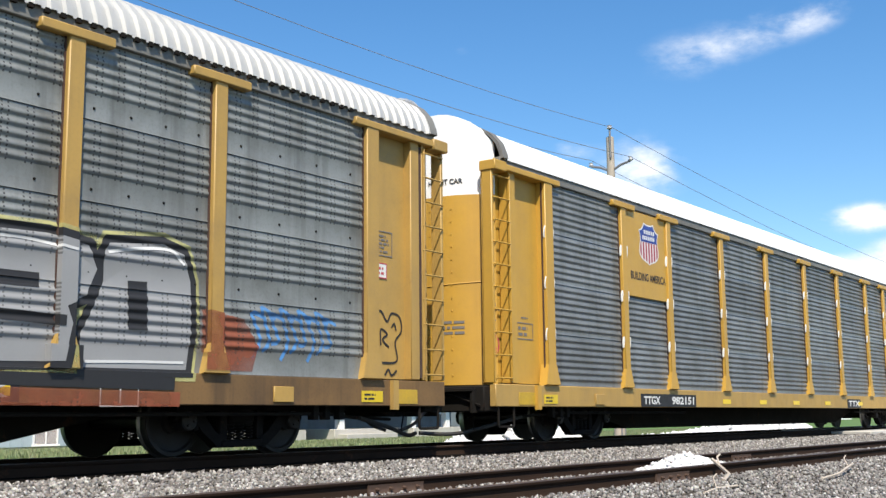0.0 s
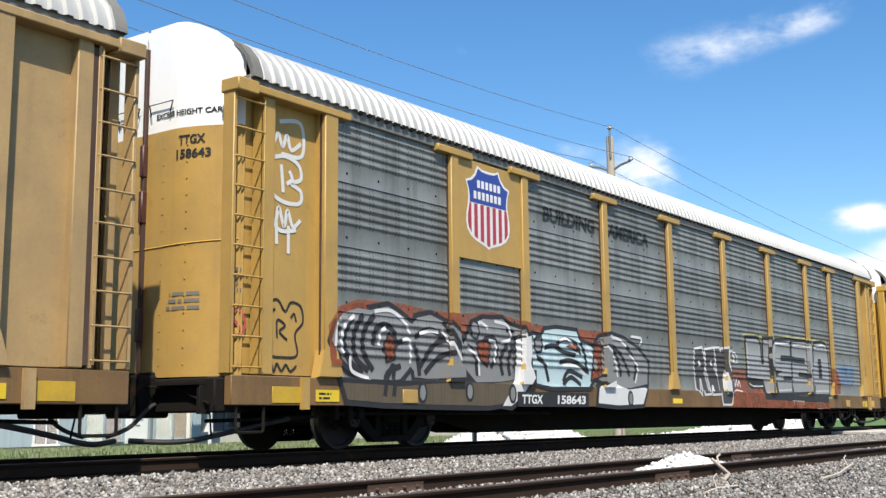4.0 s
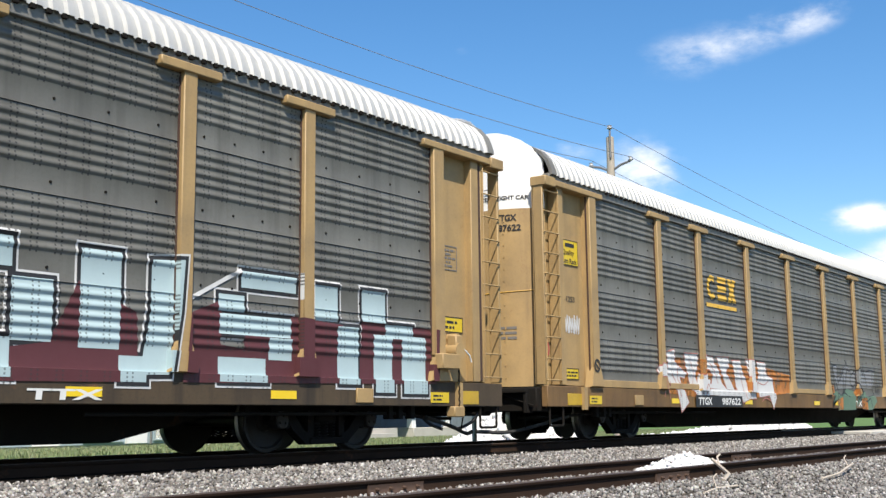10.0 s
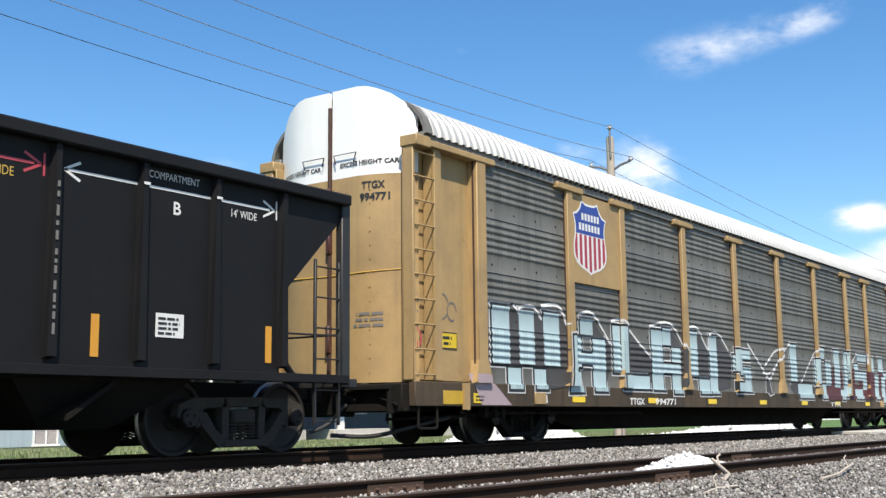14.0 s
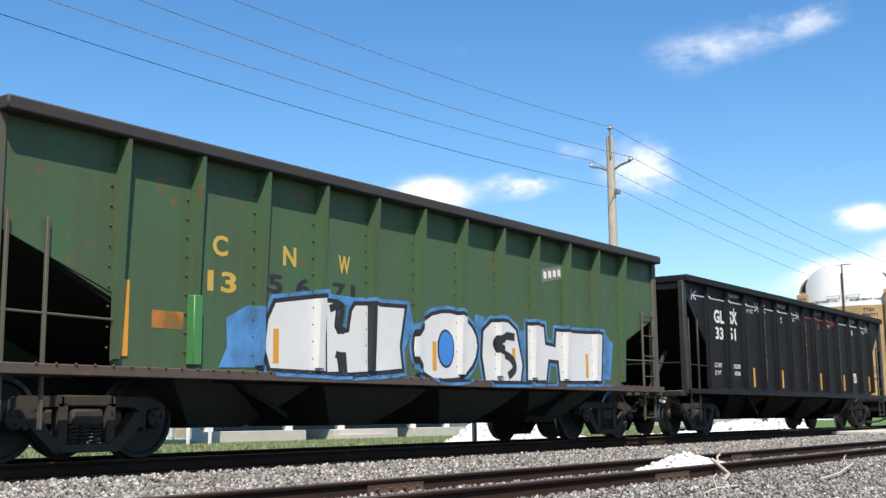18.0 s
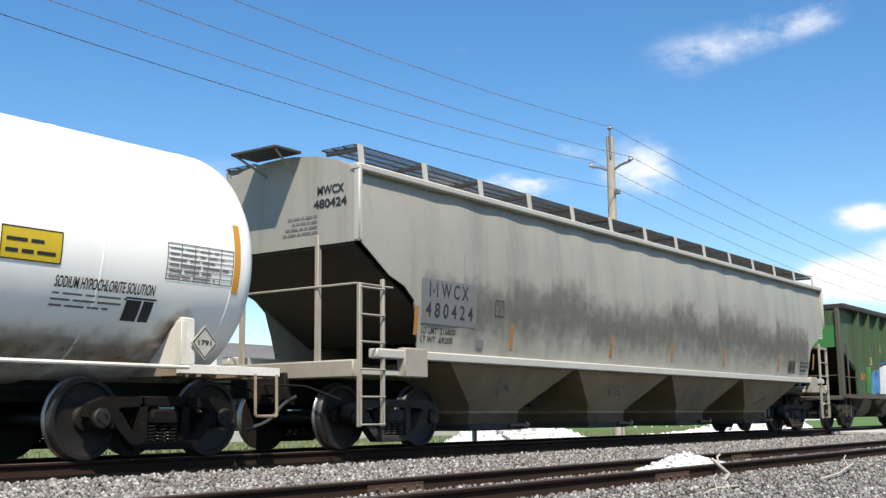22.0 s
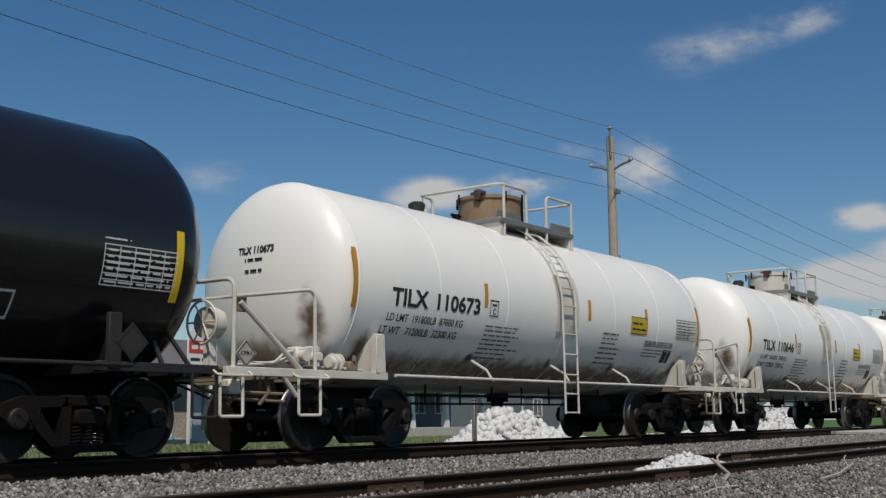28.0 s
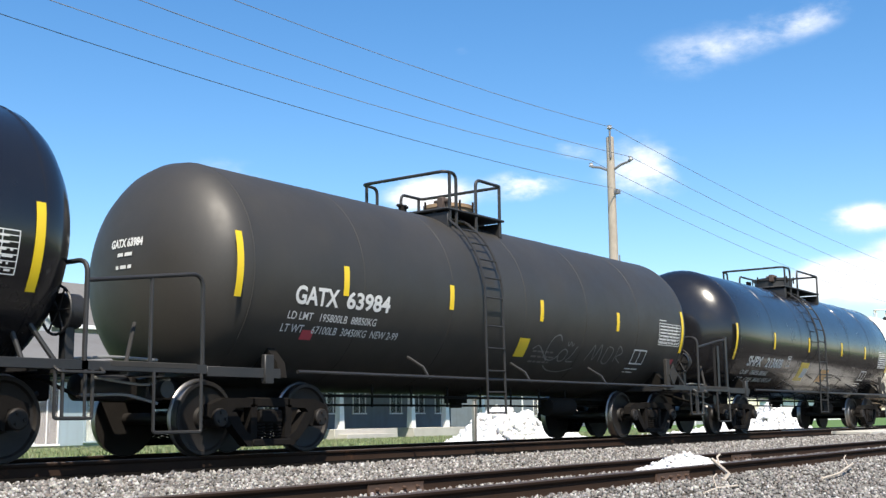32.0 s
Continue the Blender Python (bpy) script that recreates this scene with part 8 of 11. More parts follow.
sprayed(rack_a, SIDE, [(2.74, 1.32), (2.73, 1.76), (2.74, 2.13)], 0.03, "spray_white", 0.019)
sprayed(rack_a, SIDE, [(2.77, 1.17), (3.03, 1.11), (3.67, 1.12)], 0.03, "spray_white", 0.019)
sprayed(rack_a, SIDE, [(4.51, 1.03), (5.04, 1.04), (5.67, 1.06)], 0.03, "spray_white", 0.019)
sprayed(rack_a, SIDE, [(7.62, 2.21), (7.97, 2.28), (8.44, 2.32), (8.65, 2.17)], 0.035, "spray_white", 0.019)
sprayed(rack_a, SIDE, [(7.37, 1.04), (8.02, 1.06), (8.68, 1.07)], 0.03, "spray_white", 0.019)
# dark letters with a white edge
LET_A = [(-0.27, 1.82), (0.11, 1.87), (0.23, 1.53), (0.15, 1.34), (0.33, 1.05), (0.39, 0.91), (0.12, 0.9), (-0, 1.22), (-0.08, 1.22), (-0.07, 0.9), (-0.25, 1.01), (-0.34, 1.45)]
painted(rack_a, SIDE, LET_A, "spray_dark", "spray_white", 0.05, label="dark graffiti letter with a white edge")
LET_R = [(0.29, 1.84), (0.76, 1.89), (0.77, 1.61), (0.68, 1.47), (0.88, 1.26), (1.01, 0.92), (0.54, 0.9), (0.44, 1.14), (0.27, 1.42)]
painted(rack_a, SIDE, LET_R, "spray_dark", "spray_white", 0.05, label="dark graffiti letter with a white edge")
LET_K = [(0.8, 1.89), (1.07, 1.91), (1.11, 1.79), (1.15, 1.88), (1.42, 1.92), (1.39, 1.58), (1.57, 1.32), (1.67, 1.15), (1.65, 0.85), (1.56, 0.69), (1.09, 0.69), (1.04, 0.92), (0.9, 1.29)]
painted(rack_a, SIDE, LET_K, "spray_dark", "spray_white", 0.05, label="dark graffiti letter with a white edge")
painted(rack_a, SIDE, [(-0.14, 1.59), (-0.04, 1.6), (-0.01, 1.47), (-0.14, 1.46)], "spray_white", None, lift=0.014, name="graffiti_counter", label="white patch inside a letter")
painted(rack_a, SIDE, [(0.51, 1.62), (0.58, 1.63), (0.6, 1.51), (0.5, 1.5)], "spray_white", None, lift=0.014, name="graffiti_counter", label="white patch inside a letter")
painted(rack_a, SIDE, [(0.55, 1.09), (0.64, 1.09), (0.71, 0.96), (0.54, 0.95)], "spray_white", None, lift=0.014, name="graffiti_counter", label="white patch inside a letter")
painted(rack_a, SIDE, [(1.17, 1.3), (1.29, 1.44), (1.46, 1.19), (1.49, 0.95), (1.3, 0.87), (1.18, 1.06)], "spray_white", None, lift=0.014, name="graffiti_counter", label="white patch inside a letter")
sprayed(rack_a, SIDE, [(1.58, 1.67), (1.66, 1.83), (1.82, 1.88), (1.87, 1.63), (1.72, 1.71)], 0.04, "spray_white", 0.010)
sprayed(rack_a, SIDE, [(1.93, 1.63), (1.88, 1.85), (2.05, 1.8), (2.07, 1.64), (1.93, 1.61)], 0.04, "spray_white", 0.010)
sprayed(rack_a, SIDE, [(1.57, 1.32), (1.67, 1.52), (1.62, 1.67)], 0.05, "spray_white", 0.010)
sprayed(rack_a, SIDE, [(1.84, 1.26), (1.93, 1.09), (2, 1.25), (2.07, 1.09), (2.15, 1.21), (2.24, 1.07)], 0.04, "spray_white", 0.010)
sprayed(rack_a, SIDE, [(1.82, 0.97), (2.05, 1), (2.35, 0.97)], 0.03, "spray_white", 0.010)
painted(rack_a, SIDE, [(1.67, 1.46), (2.65, 1.48), (2.7, 1.28), (2.84, 1.04), (3.7, 1.06), (3.7, 0.8), (8.62, 0.74), (8.61, 0.58), (1.66, 0.61)], "spray_orange", None, lift=0.003, name="graffiti_patch", label="orange-red spray patch along the sill")
# long piece of overlapping rounded forms
HALO = [(-11.99, 1.63), (-11.78, 1.88), (-11.31, 2.03), (-10.4, 2.05), (-9.73, 2), (-9.02, 1.99), (-7.97, 2.09), (-6.96, 1.97), (-5.84, 1.97), (-4.22, 1.98), (-4.26, 1.37), (-11.94, 1.11)]
painted(rack_a, SIDE, HALO, "spray_orange", None, lift=0.003, name="graffiti_halo", label="orange-red spray halo round the forms")
FORM = [(-11.93, 1.44), (-11.85, 1.64), (-11.59, 1.83), (-11.31, 1.91), (-11.02, 1.9), (-10.82, 1.94), (-10.44, 1.85), (-10.2, 1.67), (-10.15, 1.17), (-10.39, 0.98), (-10.8, 0.92), (-11.2, 0.94), (-11.47, 1.06), (-11.76, 1.21)]
painted(rack_a, SIDE, FORM, "spray_silver", "spray_black", 0.075, lift=round(0.0060 + 0.0008 * 0, 4), name="graffiti_form", label="rounded graffiti form in silver with a black edge")
FORM = [(-11.02, 1.91), (-10.66, 1.98), (-10.4, 1.89), (-10.13, 1.76), (-9.96, 1.88), (-9.5, 1.8), (-9.12, 1.52), (-8.9, 1.25), (-9.38, 1.04), (-9.96, 1.01), (-10.18, 1.17), (-10.39, 1.36), (-10.81, 1.61)]
painted(rack_a, SIDE, FORM, "spray_silver", "spray_black", 0.075, lift=round(0.0060 + 0.0008 * 1, 4), name="graffiti_form", label="rounded graffiti form in silver with a black edge")
FORM = [(-10.02, 1.86), (-9.68, 1.93), (-9.26, 1.82), (-8.89, 1.61), (-8.75, 1.22), (-8.9, 1.04), (-9.5, 0.98), (-10.07, 1.01), (-10.12, 1.32)]
painted(rack_a, SIDE, FORM, "spray_silver", "spray_black", 0.075, lift=round(0.0060 + 0.0008 * 2, 4), name="graffiti_form", label="rounded graffiti form in silver with a black edge")
FORM = [(-8.89, 1.49), (-8.61, 1.86), (-8.31, 1.96), (-8.08, 1.96), (-7.76, 1.99), (-7.41, 1.81), (-7.49, 1.6), (-7.28, 1.18), (-7.42, 1.03), (-7.85, 0.99), (-8.52, 0.97), (-8.77, 1.14)]
painted(rack_a, SIDE, FORM, "spray_silver", "spray_black", 0.075, lift=round(0.0060 + 0.0008 * 3, 4), name="graffiti_form", label="rounded graffiti form in silver with a black edge")
FORM = [(-7.69, 1.92), (-7.19, 1.85), (-6.94, 1.54), (-7.01, 1.19), (-7.28, 1.1), (-7.42, 1.26), (-7.56, 1.55)]
painted(rack_a, SIDE, FORM, "spray_silver", "spray_black", 0.075, lift=round(0.0060 + 0.0008 * 4, 4), name="graffiti_form", label="rounded graffiti form in silver with a black edge")
FORM = [(-6.97, 1.61), (-6.83, 1.79), (-6.59, 1.75), (-6.46, 1.88), (-6.1, 1.93), (-5.9, 1.93), (-5.37, 1.92), (-5.26, 1.75), (-4.83, 1.68), (-4.71, 1.45), (-4.75, 1.14), (-4.96, 0.96), (-6.33, 0.93), (-6.82, 1), (-6.94, 1.28)]
painted(rack_a, SIDE, FORM, "spray_pale", "spray_black", 0.075, lift=round(0.0060 + 0.0008 * 5, 4), name="graffiti_form", label="rounded graffiti form in silver with a black edge")
FORM = [(-4.83, 1.61), (-4.55, 1.85), (-4.11, 1.94), (-3.56, 1.88), (-2.98, 1.71), (-2.57, 1.47), (-2.61, 1.05), (-3.36, 0.96), (-4.19, 0.98), (-4.71, 1.14)]
painted(rack_a, SIDE, FORM, "spray_silver", "spray_black", 0.075, lift=round(0.0060 + 0.0008 * 6, 4), name="graffiti_form", label="rounded graffiti form in silver with a black edge")
FORM = [(-11.67, 0.9), (-11, 0.89), (-10.39, 0.87), (-9.95, 0.91), (-8.9, 0.96), (-8.12, 0.95), (-7.13, 1.04), (-7.43, 0.68), (-8.26, 0.61), (-9.5, 0.62), (-10.8, 0.64), (-11.57, 0.68)]
painted(rack_a, SIDE, FORM, "spray_brown", "spray_black", 0.075, lift=round(0.0060 + 0.0008 * 7, 4), name="graffiti_form", label="rounded graffiti form in silver with a black edge")
FORM = [(-7.39, 1.67), (-7.03, 1.76), (-7.01, 1.42), (-7.08, 1.34), (-6.94, 1.07), (-7.23, 0.79), (-7.6, 0.61), (-7.86, 0.61), (-7.44, 1.02), (-7.37, 1.4)]
painted(rack_a, SIDE, FORM, "spray_white", "spray_black", 0.075, lift=round(0.0060 + 0.0008 * 8, 4), name="graffiti_form", label="rounded graffiti form in silver with a black edge")
FORM = [(-4.65, 0.94), (-4.12, 1.08), (-3.51, 0.93), (-2.69, 0.98), (-2.9, 0.66), (-3.93, 0.63), (-4.71, 0.67)]
painted(rack_a, SIDE, FORM, "spray_white", "spray_black", 0.075, lift=round(0.0060 + 0.0008 * 9, 4), name="graffiti_form", label="rounded graffiti form in silver with a black edge")
sprayed(rack_a, SIDE, [(-11.7, 1.65), (-11.79, 1.45), (-11.65, 1.18), (-11.29, 0.99)], 0.085, "spray_black", 0.0165)
sprayed(rack_a, SIDE, [(-11.45, 1.77), (-11.61, 1.49), (-11.51, 1.22), (-11.22, 1.03)], 0.085, "spray_black", 0.0165)
sprayed(rack_a, SIDE, [(-11.21, 1.83), (-11.4, 1.57), (-11.38, 1.26), (-11.1, 1.07)], 0.085, "spray_black", 0.0165)
sprayed(rack_a, SIDE, [(-10.97, 1.84), (-11.19, 1.62), (-11.22, 1.34), (-11, 1.08)], 0.085, "spray_black", 0.0165)
sprayed(rack_a, SIDE, [(-11.01, 1.42), (-10.96, 1.63), (-10.76, 1.72), (-10.55, 1.62), (-10.52, 1.41)], 0.085, "spray_black", 0.0165)
sprayed(rack_a, SIDE, [(-10.81, 1.36), (-10.6, 1.44), (-10.29, 1.53)], 0.085, "spray_black", 0.0165)
sprayed(rack_a, SIDE, [(-10.07, 1.58), (-9.73, 1.71), (-9.32, 1.58)], 0.085, "spray_black", 0.0165)
sprayed(rack_a, SIDE, [(-9.96, 1.14), (-9.67, 1.45), (-9.32, 1.58), (-9.08, 1.44)], 0.085, "spray_black", 0.0165)
sprayed(rack_a, SIDE, [(-9.84, 1.07), (-9.5, 1.31), (-9.14, 1.4)], 0.085, "spray_black", 0.0165)
sprayed(rack_a, SIDE, [(-10.09, 1.47), (-10, 1.25), (-9.96, 1.03)], 0.085, "spray_black", 0.0165)
sprayed(rack_a, SIDE, [(-9.38, 1.85), (-9.12, 1.59), (-8.9, 1.33)], 0.085, "spray_black", 0.0165)
sprayed(rack_a, SIDE, [(-8.49, 1.07), (-8.56, 1.38), (-8.77, 1.53)], 0.085, "spray_black", 0.0165)
sprayed(rack_a, SIDE, [(-8.3, 1.64), (-8.03, 1.67), (-7.95, 1.45), (-8.12, 1.2)], 0.085, "spray_black", 0.0165)
sprayed(rack_a, SIDE, [(-7.78, 1.09), (-7.84, 1.37), (-7.63, 1.59)], 0.085, "spray_black", 0.0165)
sprayed(rack_a, SIDE, [(-7.57, 1.09), (-7.62, 1.34), (-7.49, 1.56)], 0.085, "spray_black", 0.0165)
sprayed(rack_a, SIDE, [(-6.49, 1.59), (-6.17, 1.64), (-5.9, 1.55), (-5.44, 1.5)], 0.085, "spray_black", 0.0165)
sprayed(rack_a, SIDE, [(-6.09, 1.65), (-5.84, 1.77), (-5.44, 1.71), (-5.26, 1.52)], 0.085, "spray_black", 0.0165)
sprayed(rack_a, SIDE, [(-6.75, 1.43), (-6.49, 1.3), (-6.37, 1.02)], 0.085, "spray_black", 0.0165)
sprayed(rack_a, SIDE, [(-6, 1.36), (-5.55, 1.4), (-4.96, 1.21)], 0.085, "spray_black", 0.0165)
sprayed(rack_a, SIDE, [(-5.89, 1.03), (-5.67, 1.22), (-5.2, 1.12)], 0.085, "spray_black", 0.0165)
sprayed(rack_a, SIDE, [(-5.26, 1.74), (-5.1, 1.51), (-5.05, 1.2)], 0.085, "spray_black", 0.0165)
sprayed(rack_a, SIDE, [(-4.71, 1.53), (-4.32, 1.71), (-3.91, 1.57), (-3.71, 1.17)], 0.085, "spray_black", 0.0165)
sprayed(rack_a, SIDE, [(-4.18, 1.76), (-3.71, 1.58), (-3.36, 1.18)], 0.085, "spray_black", 0.0165)
sprayed(rack_a, SIDE, [(-3.49, 1.76), (-3.13, 1.44), (-3.18, 1.1)], 0.085, "spray_black", 0.0165)
sprayed(rack_a, SIDE, [(-5.89, 0.97), (-5.61, 1.11), (-5.26, 0.98)], 0.085, "spray_black", 0.0165)
sprayed(rack_a, SIDE, [(-10.72, 0.95), (-10.55, 1.16), (-10.6, 0.73)], 0.085, "spray_black", 0.0165)
sprayed(rack_a, SIDE, [(-10.39, 1.16), (-10.7, 1.04), (-10.8, 0.73)], 0.085, "spray_black", 0.0165)
sprayed(rack_a, SIDE, [(-11.86, 1.37), (-11.83, 1.58), (-11.67, 1.74)], 0.05, "spray_white", 0.0185)
sprayed(rack_a, SIDE, [(-11.62, 1.29), (-11.66, 1.45), (-11.59, 1.66), (-11.39, 1.81)], 0.05, "spray_white", 0.0185)
sprayed(rack_a, SIDE, [(-11.47, 1.26), (-11.44, 1.06), (-11.1, 0.97)], 0.05, "spray_white", 0.0185)
sprayed(rack_a, SIDE, [(-10.97, 1.89), (-10.61, 1.92), (-10.31, 1.78), (-10.2, 1.62)], 0.05, "spray_white", 0.0185)
sprayed(rack_a, SIDE, [(-10.89, 1.42), (-10.85, 1.6), (-10.73, 1.68)], 0.05, "spray_white", 0.0185)
sprayed(rack_a, SIDE, [(-10.37, 1.52), (-10.2, 1.52), (-10.18, 1.2)], 0.05, "spray_white", 0.0185)
sprayed(rack_a, SIDE, [(-9.98, 1.63), (-9.73, 1.69), (-9.5, 1.68)], 0.05, "spray_white", 0.0185)
sprayed(rack_a, SIDE, [(-9.44, 1.73), (-9.2, 1.51), (-9.02, 1.29)], 0.05, "spray_white", 0.0185)
sprayed(rack_a, SIDE, [(-8.57, 1.77), (-8.4, 1.9), (-8.18, 1.81)], 0.05, "spray_white", 0.0185)
sprayed(rack_a, SIDE, [(-8, 1.94), (-7.62, 1.89), (-7.56, 1.68), (-7.84, 1.61)], 0.05, "spray_white", 0.0185)
sprayed(rack_a, SIDE, [(-8.77, 1.49), (-8.49, 1.35), (-8.44, 1.07)], 0.05, "spray_white", 0.0185)
sprayed(rack_a, SIDE, [(-8.19, 1.63), (-7.98, 1.57), (-8.04, 1.28)], 0.05, "spray_white", 0.0185)
sprayed(rack_a, SIDE, [(-7.19, 1.79), (-7.06, 1.53), (-7.1, 1.23)], 0.05, "spray_white", 0.0185)
sprayed(rack_a, SIDE, [(-6.01, 1.73), (-5.73, 1.78), (-5.44, 1.61)], 0.05, "spray_white", 0.0185)
sprayed(rack_a, SIDE, [(-5.89, 1.31), (-5.44, 1.31), (-5.1, 1.16)], 0.05, "spray_white", 0.0185)
sprayed(rack_a, SIDE, [(-5.05, 1.71), (-4.81, 1.45), (-4.78, 1.21)], 0.05, "spray_white", 0.0185)
sprayed(rack_a, SIDE, [(-4.25, 1.9), (-3.77, 1.87), (-3.49, 1.75)], 0.05, "spray_white", 0.0185)
sprayed(rack_a, SIDE, [(-4.38, 1.71), (-3.98, 1.49), (-3.85, 1.16)], 0.05, "spray_white", 0.0185)
sprayed(rack_a, SIDE, [(-3.35, 1.6), (-3.03, 1.36), (-3.14, 1.06)], 0.05, "spray_white", 0.0185)
sprayed(rack_a, SIDE, [(-3.27, 1.95), (-2.82, 1.93), (-2.9, 1.8)], 0.05, "spray_white", 0.0185)
painted(rack_a, SIDE, ring(-8.54, 1.77, 0.07, 0.11), "spray_silver", "spray_black", 0.045, lift=0.0195, name="graffiti_bolt", label="painted dark bolt")
painted(rack_a, SIDE, ring(-6.66, 1.64, 0.07, 0.11), "spray_silver", "spray_black", 0.045, lift=0.0195, name="graffiti_bolt", label="painted dark bolt")
painted(rack_a, SIDE, ring(-4.73, 1.36, 0.07, 0.11), "spray_silver", "spray_black", 0.045, lift=0.0195, name="graffiti_bolt", label="painted dark bolt")
painted(rack_a, SIDE, ring(-9.95, 0.79, 0.07, 0.11), "spray_silver", "spray_black", 0.045, lift=0.0195, name="graffiti_bolt", label="painted dark bolt")
painted(rack_a, SIDE, ring(-7.57, 0.8, 0.07, 0.11), "spray_silver", "spray_black", 0.045, lift=0.0195, name="graffiti_bolt", label="painted dark bolt")
painted(rack_a, SIDE, ring(-8.77, 0.82, 0.07, 0.11), "spray_silver", "spray_black", 0.045, lift=0.0195, name="graffiti_bolt", label="painted dark bolt")
painted(rack_a, SIDE, ring(-8.58, 1.78, 0.07, 0.11), "spray_silver", "spray_black", 0.045, lift=0.0195, name="graffiti_bolt", label="painted dark bolt")
painted(rack_a, SIDE, ring(-6.73, 1.63, 0.07, 0.11), "spray_silver", "spray_black", 0.045, lift=0.0195, name="graffiti_bolt", label="painted dark bolt")
painted(rack_a, SIDE, ring(-3.44, 0.76, 0.07, 0.11), "spray_silver", "spray_black", 0.045, lift=0.0195, name="graffiti_bolt", label="painted dark bolt")
painted(rack_a, SIDE, [(-10.76, 1.43), (-10.66, 1.58), (-10.55, 1.51), (-10.55, 1.26), (-10.7, 1.22)], "spray_orange", "spray_black", 0.035, lift=0.0172, name="graffiti_eye", label="orange-red painted spot")
painted(rack_a, SIDE, [(-8.45, 1.35), (-8.49, 1.55), (-8.31, 1.62), (-8.14, 1.56), (-8.23, 1.24)], "spray_orange", "spray_black", 0.035, lift=0.0172, name="graffiti_eye", label="orange-red painted spot")
painted(rack_a, SIDE, [(-5.77, 1.64), (-5.43, 1.7), (-5.34, 1.57)], "spray_orange", "spray_black", 0.035, lift=0.0172, name="graffiti_eye", label="orange-red painted spot")
painted(rack_a, SIDE, [(-4.71, 1.74), (-4.52, 1.77), (-4.49, 1.17), (-4.87, 1.09)], "spray_orange", "spray_black", 0.035, lift=0.0172, name="graffiti_eye", label="orange-red painted spot")
painted(rack_a, SIDE, [(8.95, 1.0), (9.75, 1.0), (9.85, 1.3), (9.6, 1.62), (8.95, 1.7)], "spray_orange", None, lift=0.003, name="graffiti_patch", label="orange-red spray patch")
g = Geo()
for k in range(9):
    x0 = 9.75 + 0.16 * k
    lay(g, SIDE, 0.005, stroke(curve_pts([(x0, 1.15 + 0.1 * (k % 3)), (x0 + 0.12, 1.4), (x0 - 0.02, 1.7 + 0.08 * (k % 2)), (x0 + 0.22, 1.65)]), 0.05), 0, 0, 1, 1)
part("graffiti", g, M["spray_blue"], rack_a, "blue spray scrawl")
tag(rack_a, [[(-12.92, 4.02), (-12.85, 3.92), (-12.76, 4.06), (-12.68, 3.9), (-12.6, 4.06), (-12.52, 3.88), (-12.34, 4.0)], [(-12.74, 4.22), (-12.35, 4.26), (-12.32, 3.84), (-12.7, 3.8)],
             [(-12.88, 3.72), (-12.62, 3.78), (-12.38, 3.7), (-12.34, 3.52), (-12.52, 3.44), (-12.34, 3.36), (-12.36, 3.2), (-12.66, 3.18), (-12.88, 3.3), (-12.86, 3.6)], [(-12.7, 3.66), (-12.66, 3.3)], [(-12.56, 3.6), (-12.5, 3.5), (-12.6, 3.42)],
             [(-12.94, 3.12), (-12.8, 2.9), (-12.74, 3.1), (-12.64, 2.86), (-12.58, 3.08), (-12.48, 2.88), (-12.34, 2.98)], [(-12.78, 2.9), (-12.77, 2.62)], [(-12.56, 2.88), (-12.56, 2.52)], [(-12.9, 2.92), (-12.7, 2.8), (-12.42, 2.84)]], 0.055, M["spray_white"], -1.406)
for ux in (-12.94, 12.10):
    tag(rack_a, [[(ux + a, b) for a, b in line] for line in (
        [(0.04, 1.86), (0.0, 1.66), (0.1, 1.5), (0.06, 1.24), (0.3, 1.2), (0.56, 1.24), (0.52, 1.5), (0.66, 1.66), (0.62, 1.86), (0.44, 1.9), (0.34, 1.78), (0.2, 1.92), (0.04, 1.86)],
        [(0.2, 1.44), (0.2, 1.66), (0.34, 1.6), (0.24, 1.52), (0.38, 1.42)], [(0.44, 1.7), (0.5, 1.76), (0.54, 1.66)], [(0.1, 1.76), (0.16, 1.8)],
        [(0.05, 1.02), (0.1, 1.12), (0.15, 1.02), (0.2, 1.12), (0.28, 1.03), (0.36, 1.11), (0.44, 1.03), (0.55, 1.1)])], 0.03, M["spray_black"], -1.408)
plate_writing(rack_a, 12.10, 2.74, 0.42, 0.28, 5, 41, M["faint_ink"], boxed=True)
plate_writing(rack_a, 12.15, 2.42, 0.24, 0.14, 2, 42, M["red_ink"], board=M["white_ink"])
for ux in (7.55,):
    g = Geo()
    frame_box(g, lambda a, b: (a, -1.548, b), ux, 0.58, 0.5, 0.32, 0.015)
    draw(g, lambda a, b: (a, -1.547, b), RECT, ux + 0.25, 0.6, 0.02, 0.28)
    part("consolidated_stencil", g, M["white_ink"], rack_a)
sill_plate(rack_a, "TTX", 5.6, 0.9, M["spray_black"], 0.62, 0.84)

# -------- third rack: gold emblem and orange and white graffiti
rack_common(rack_c, M["yellow_worn"], (-8.52, -4.55, 0.36, 2.17, 4.77, 8.6))
EMBLEM = [band(45, 315, 0.28, 0.5, 20), ([(0, 0), (1, 0), (1, 0.26), (0, 0.26), (0, 0.37), (1, 0.37), (1, 0.63), (0, 0.63), (0, 0.74), (1, 0.74), (1, 1), (0, 1)], [(0, 1, 2, 3), (4, 5, 6, 7), (8, 9, 10, 11)]),
          ([(0, 0), (0.42, 0), (0.5, 0.3), (0.58, 0), (1, 0), (0.72, 0.5), (1, 1), (0.58, 1), (0.5, 0.7), (0.42, 1), (0, 1), (0.28, 0.5)], [tuple(range(12))])]
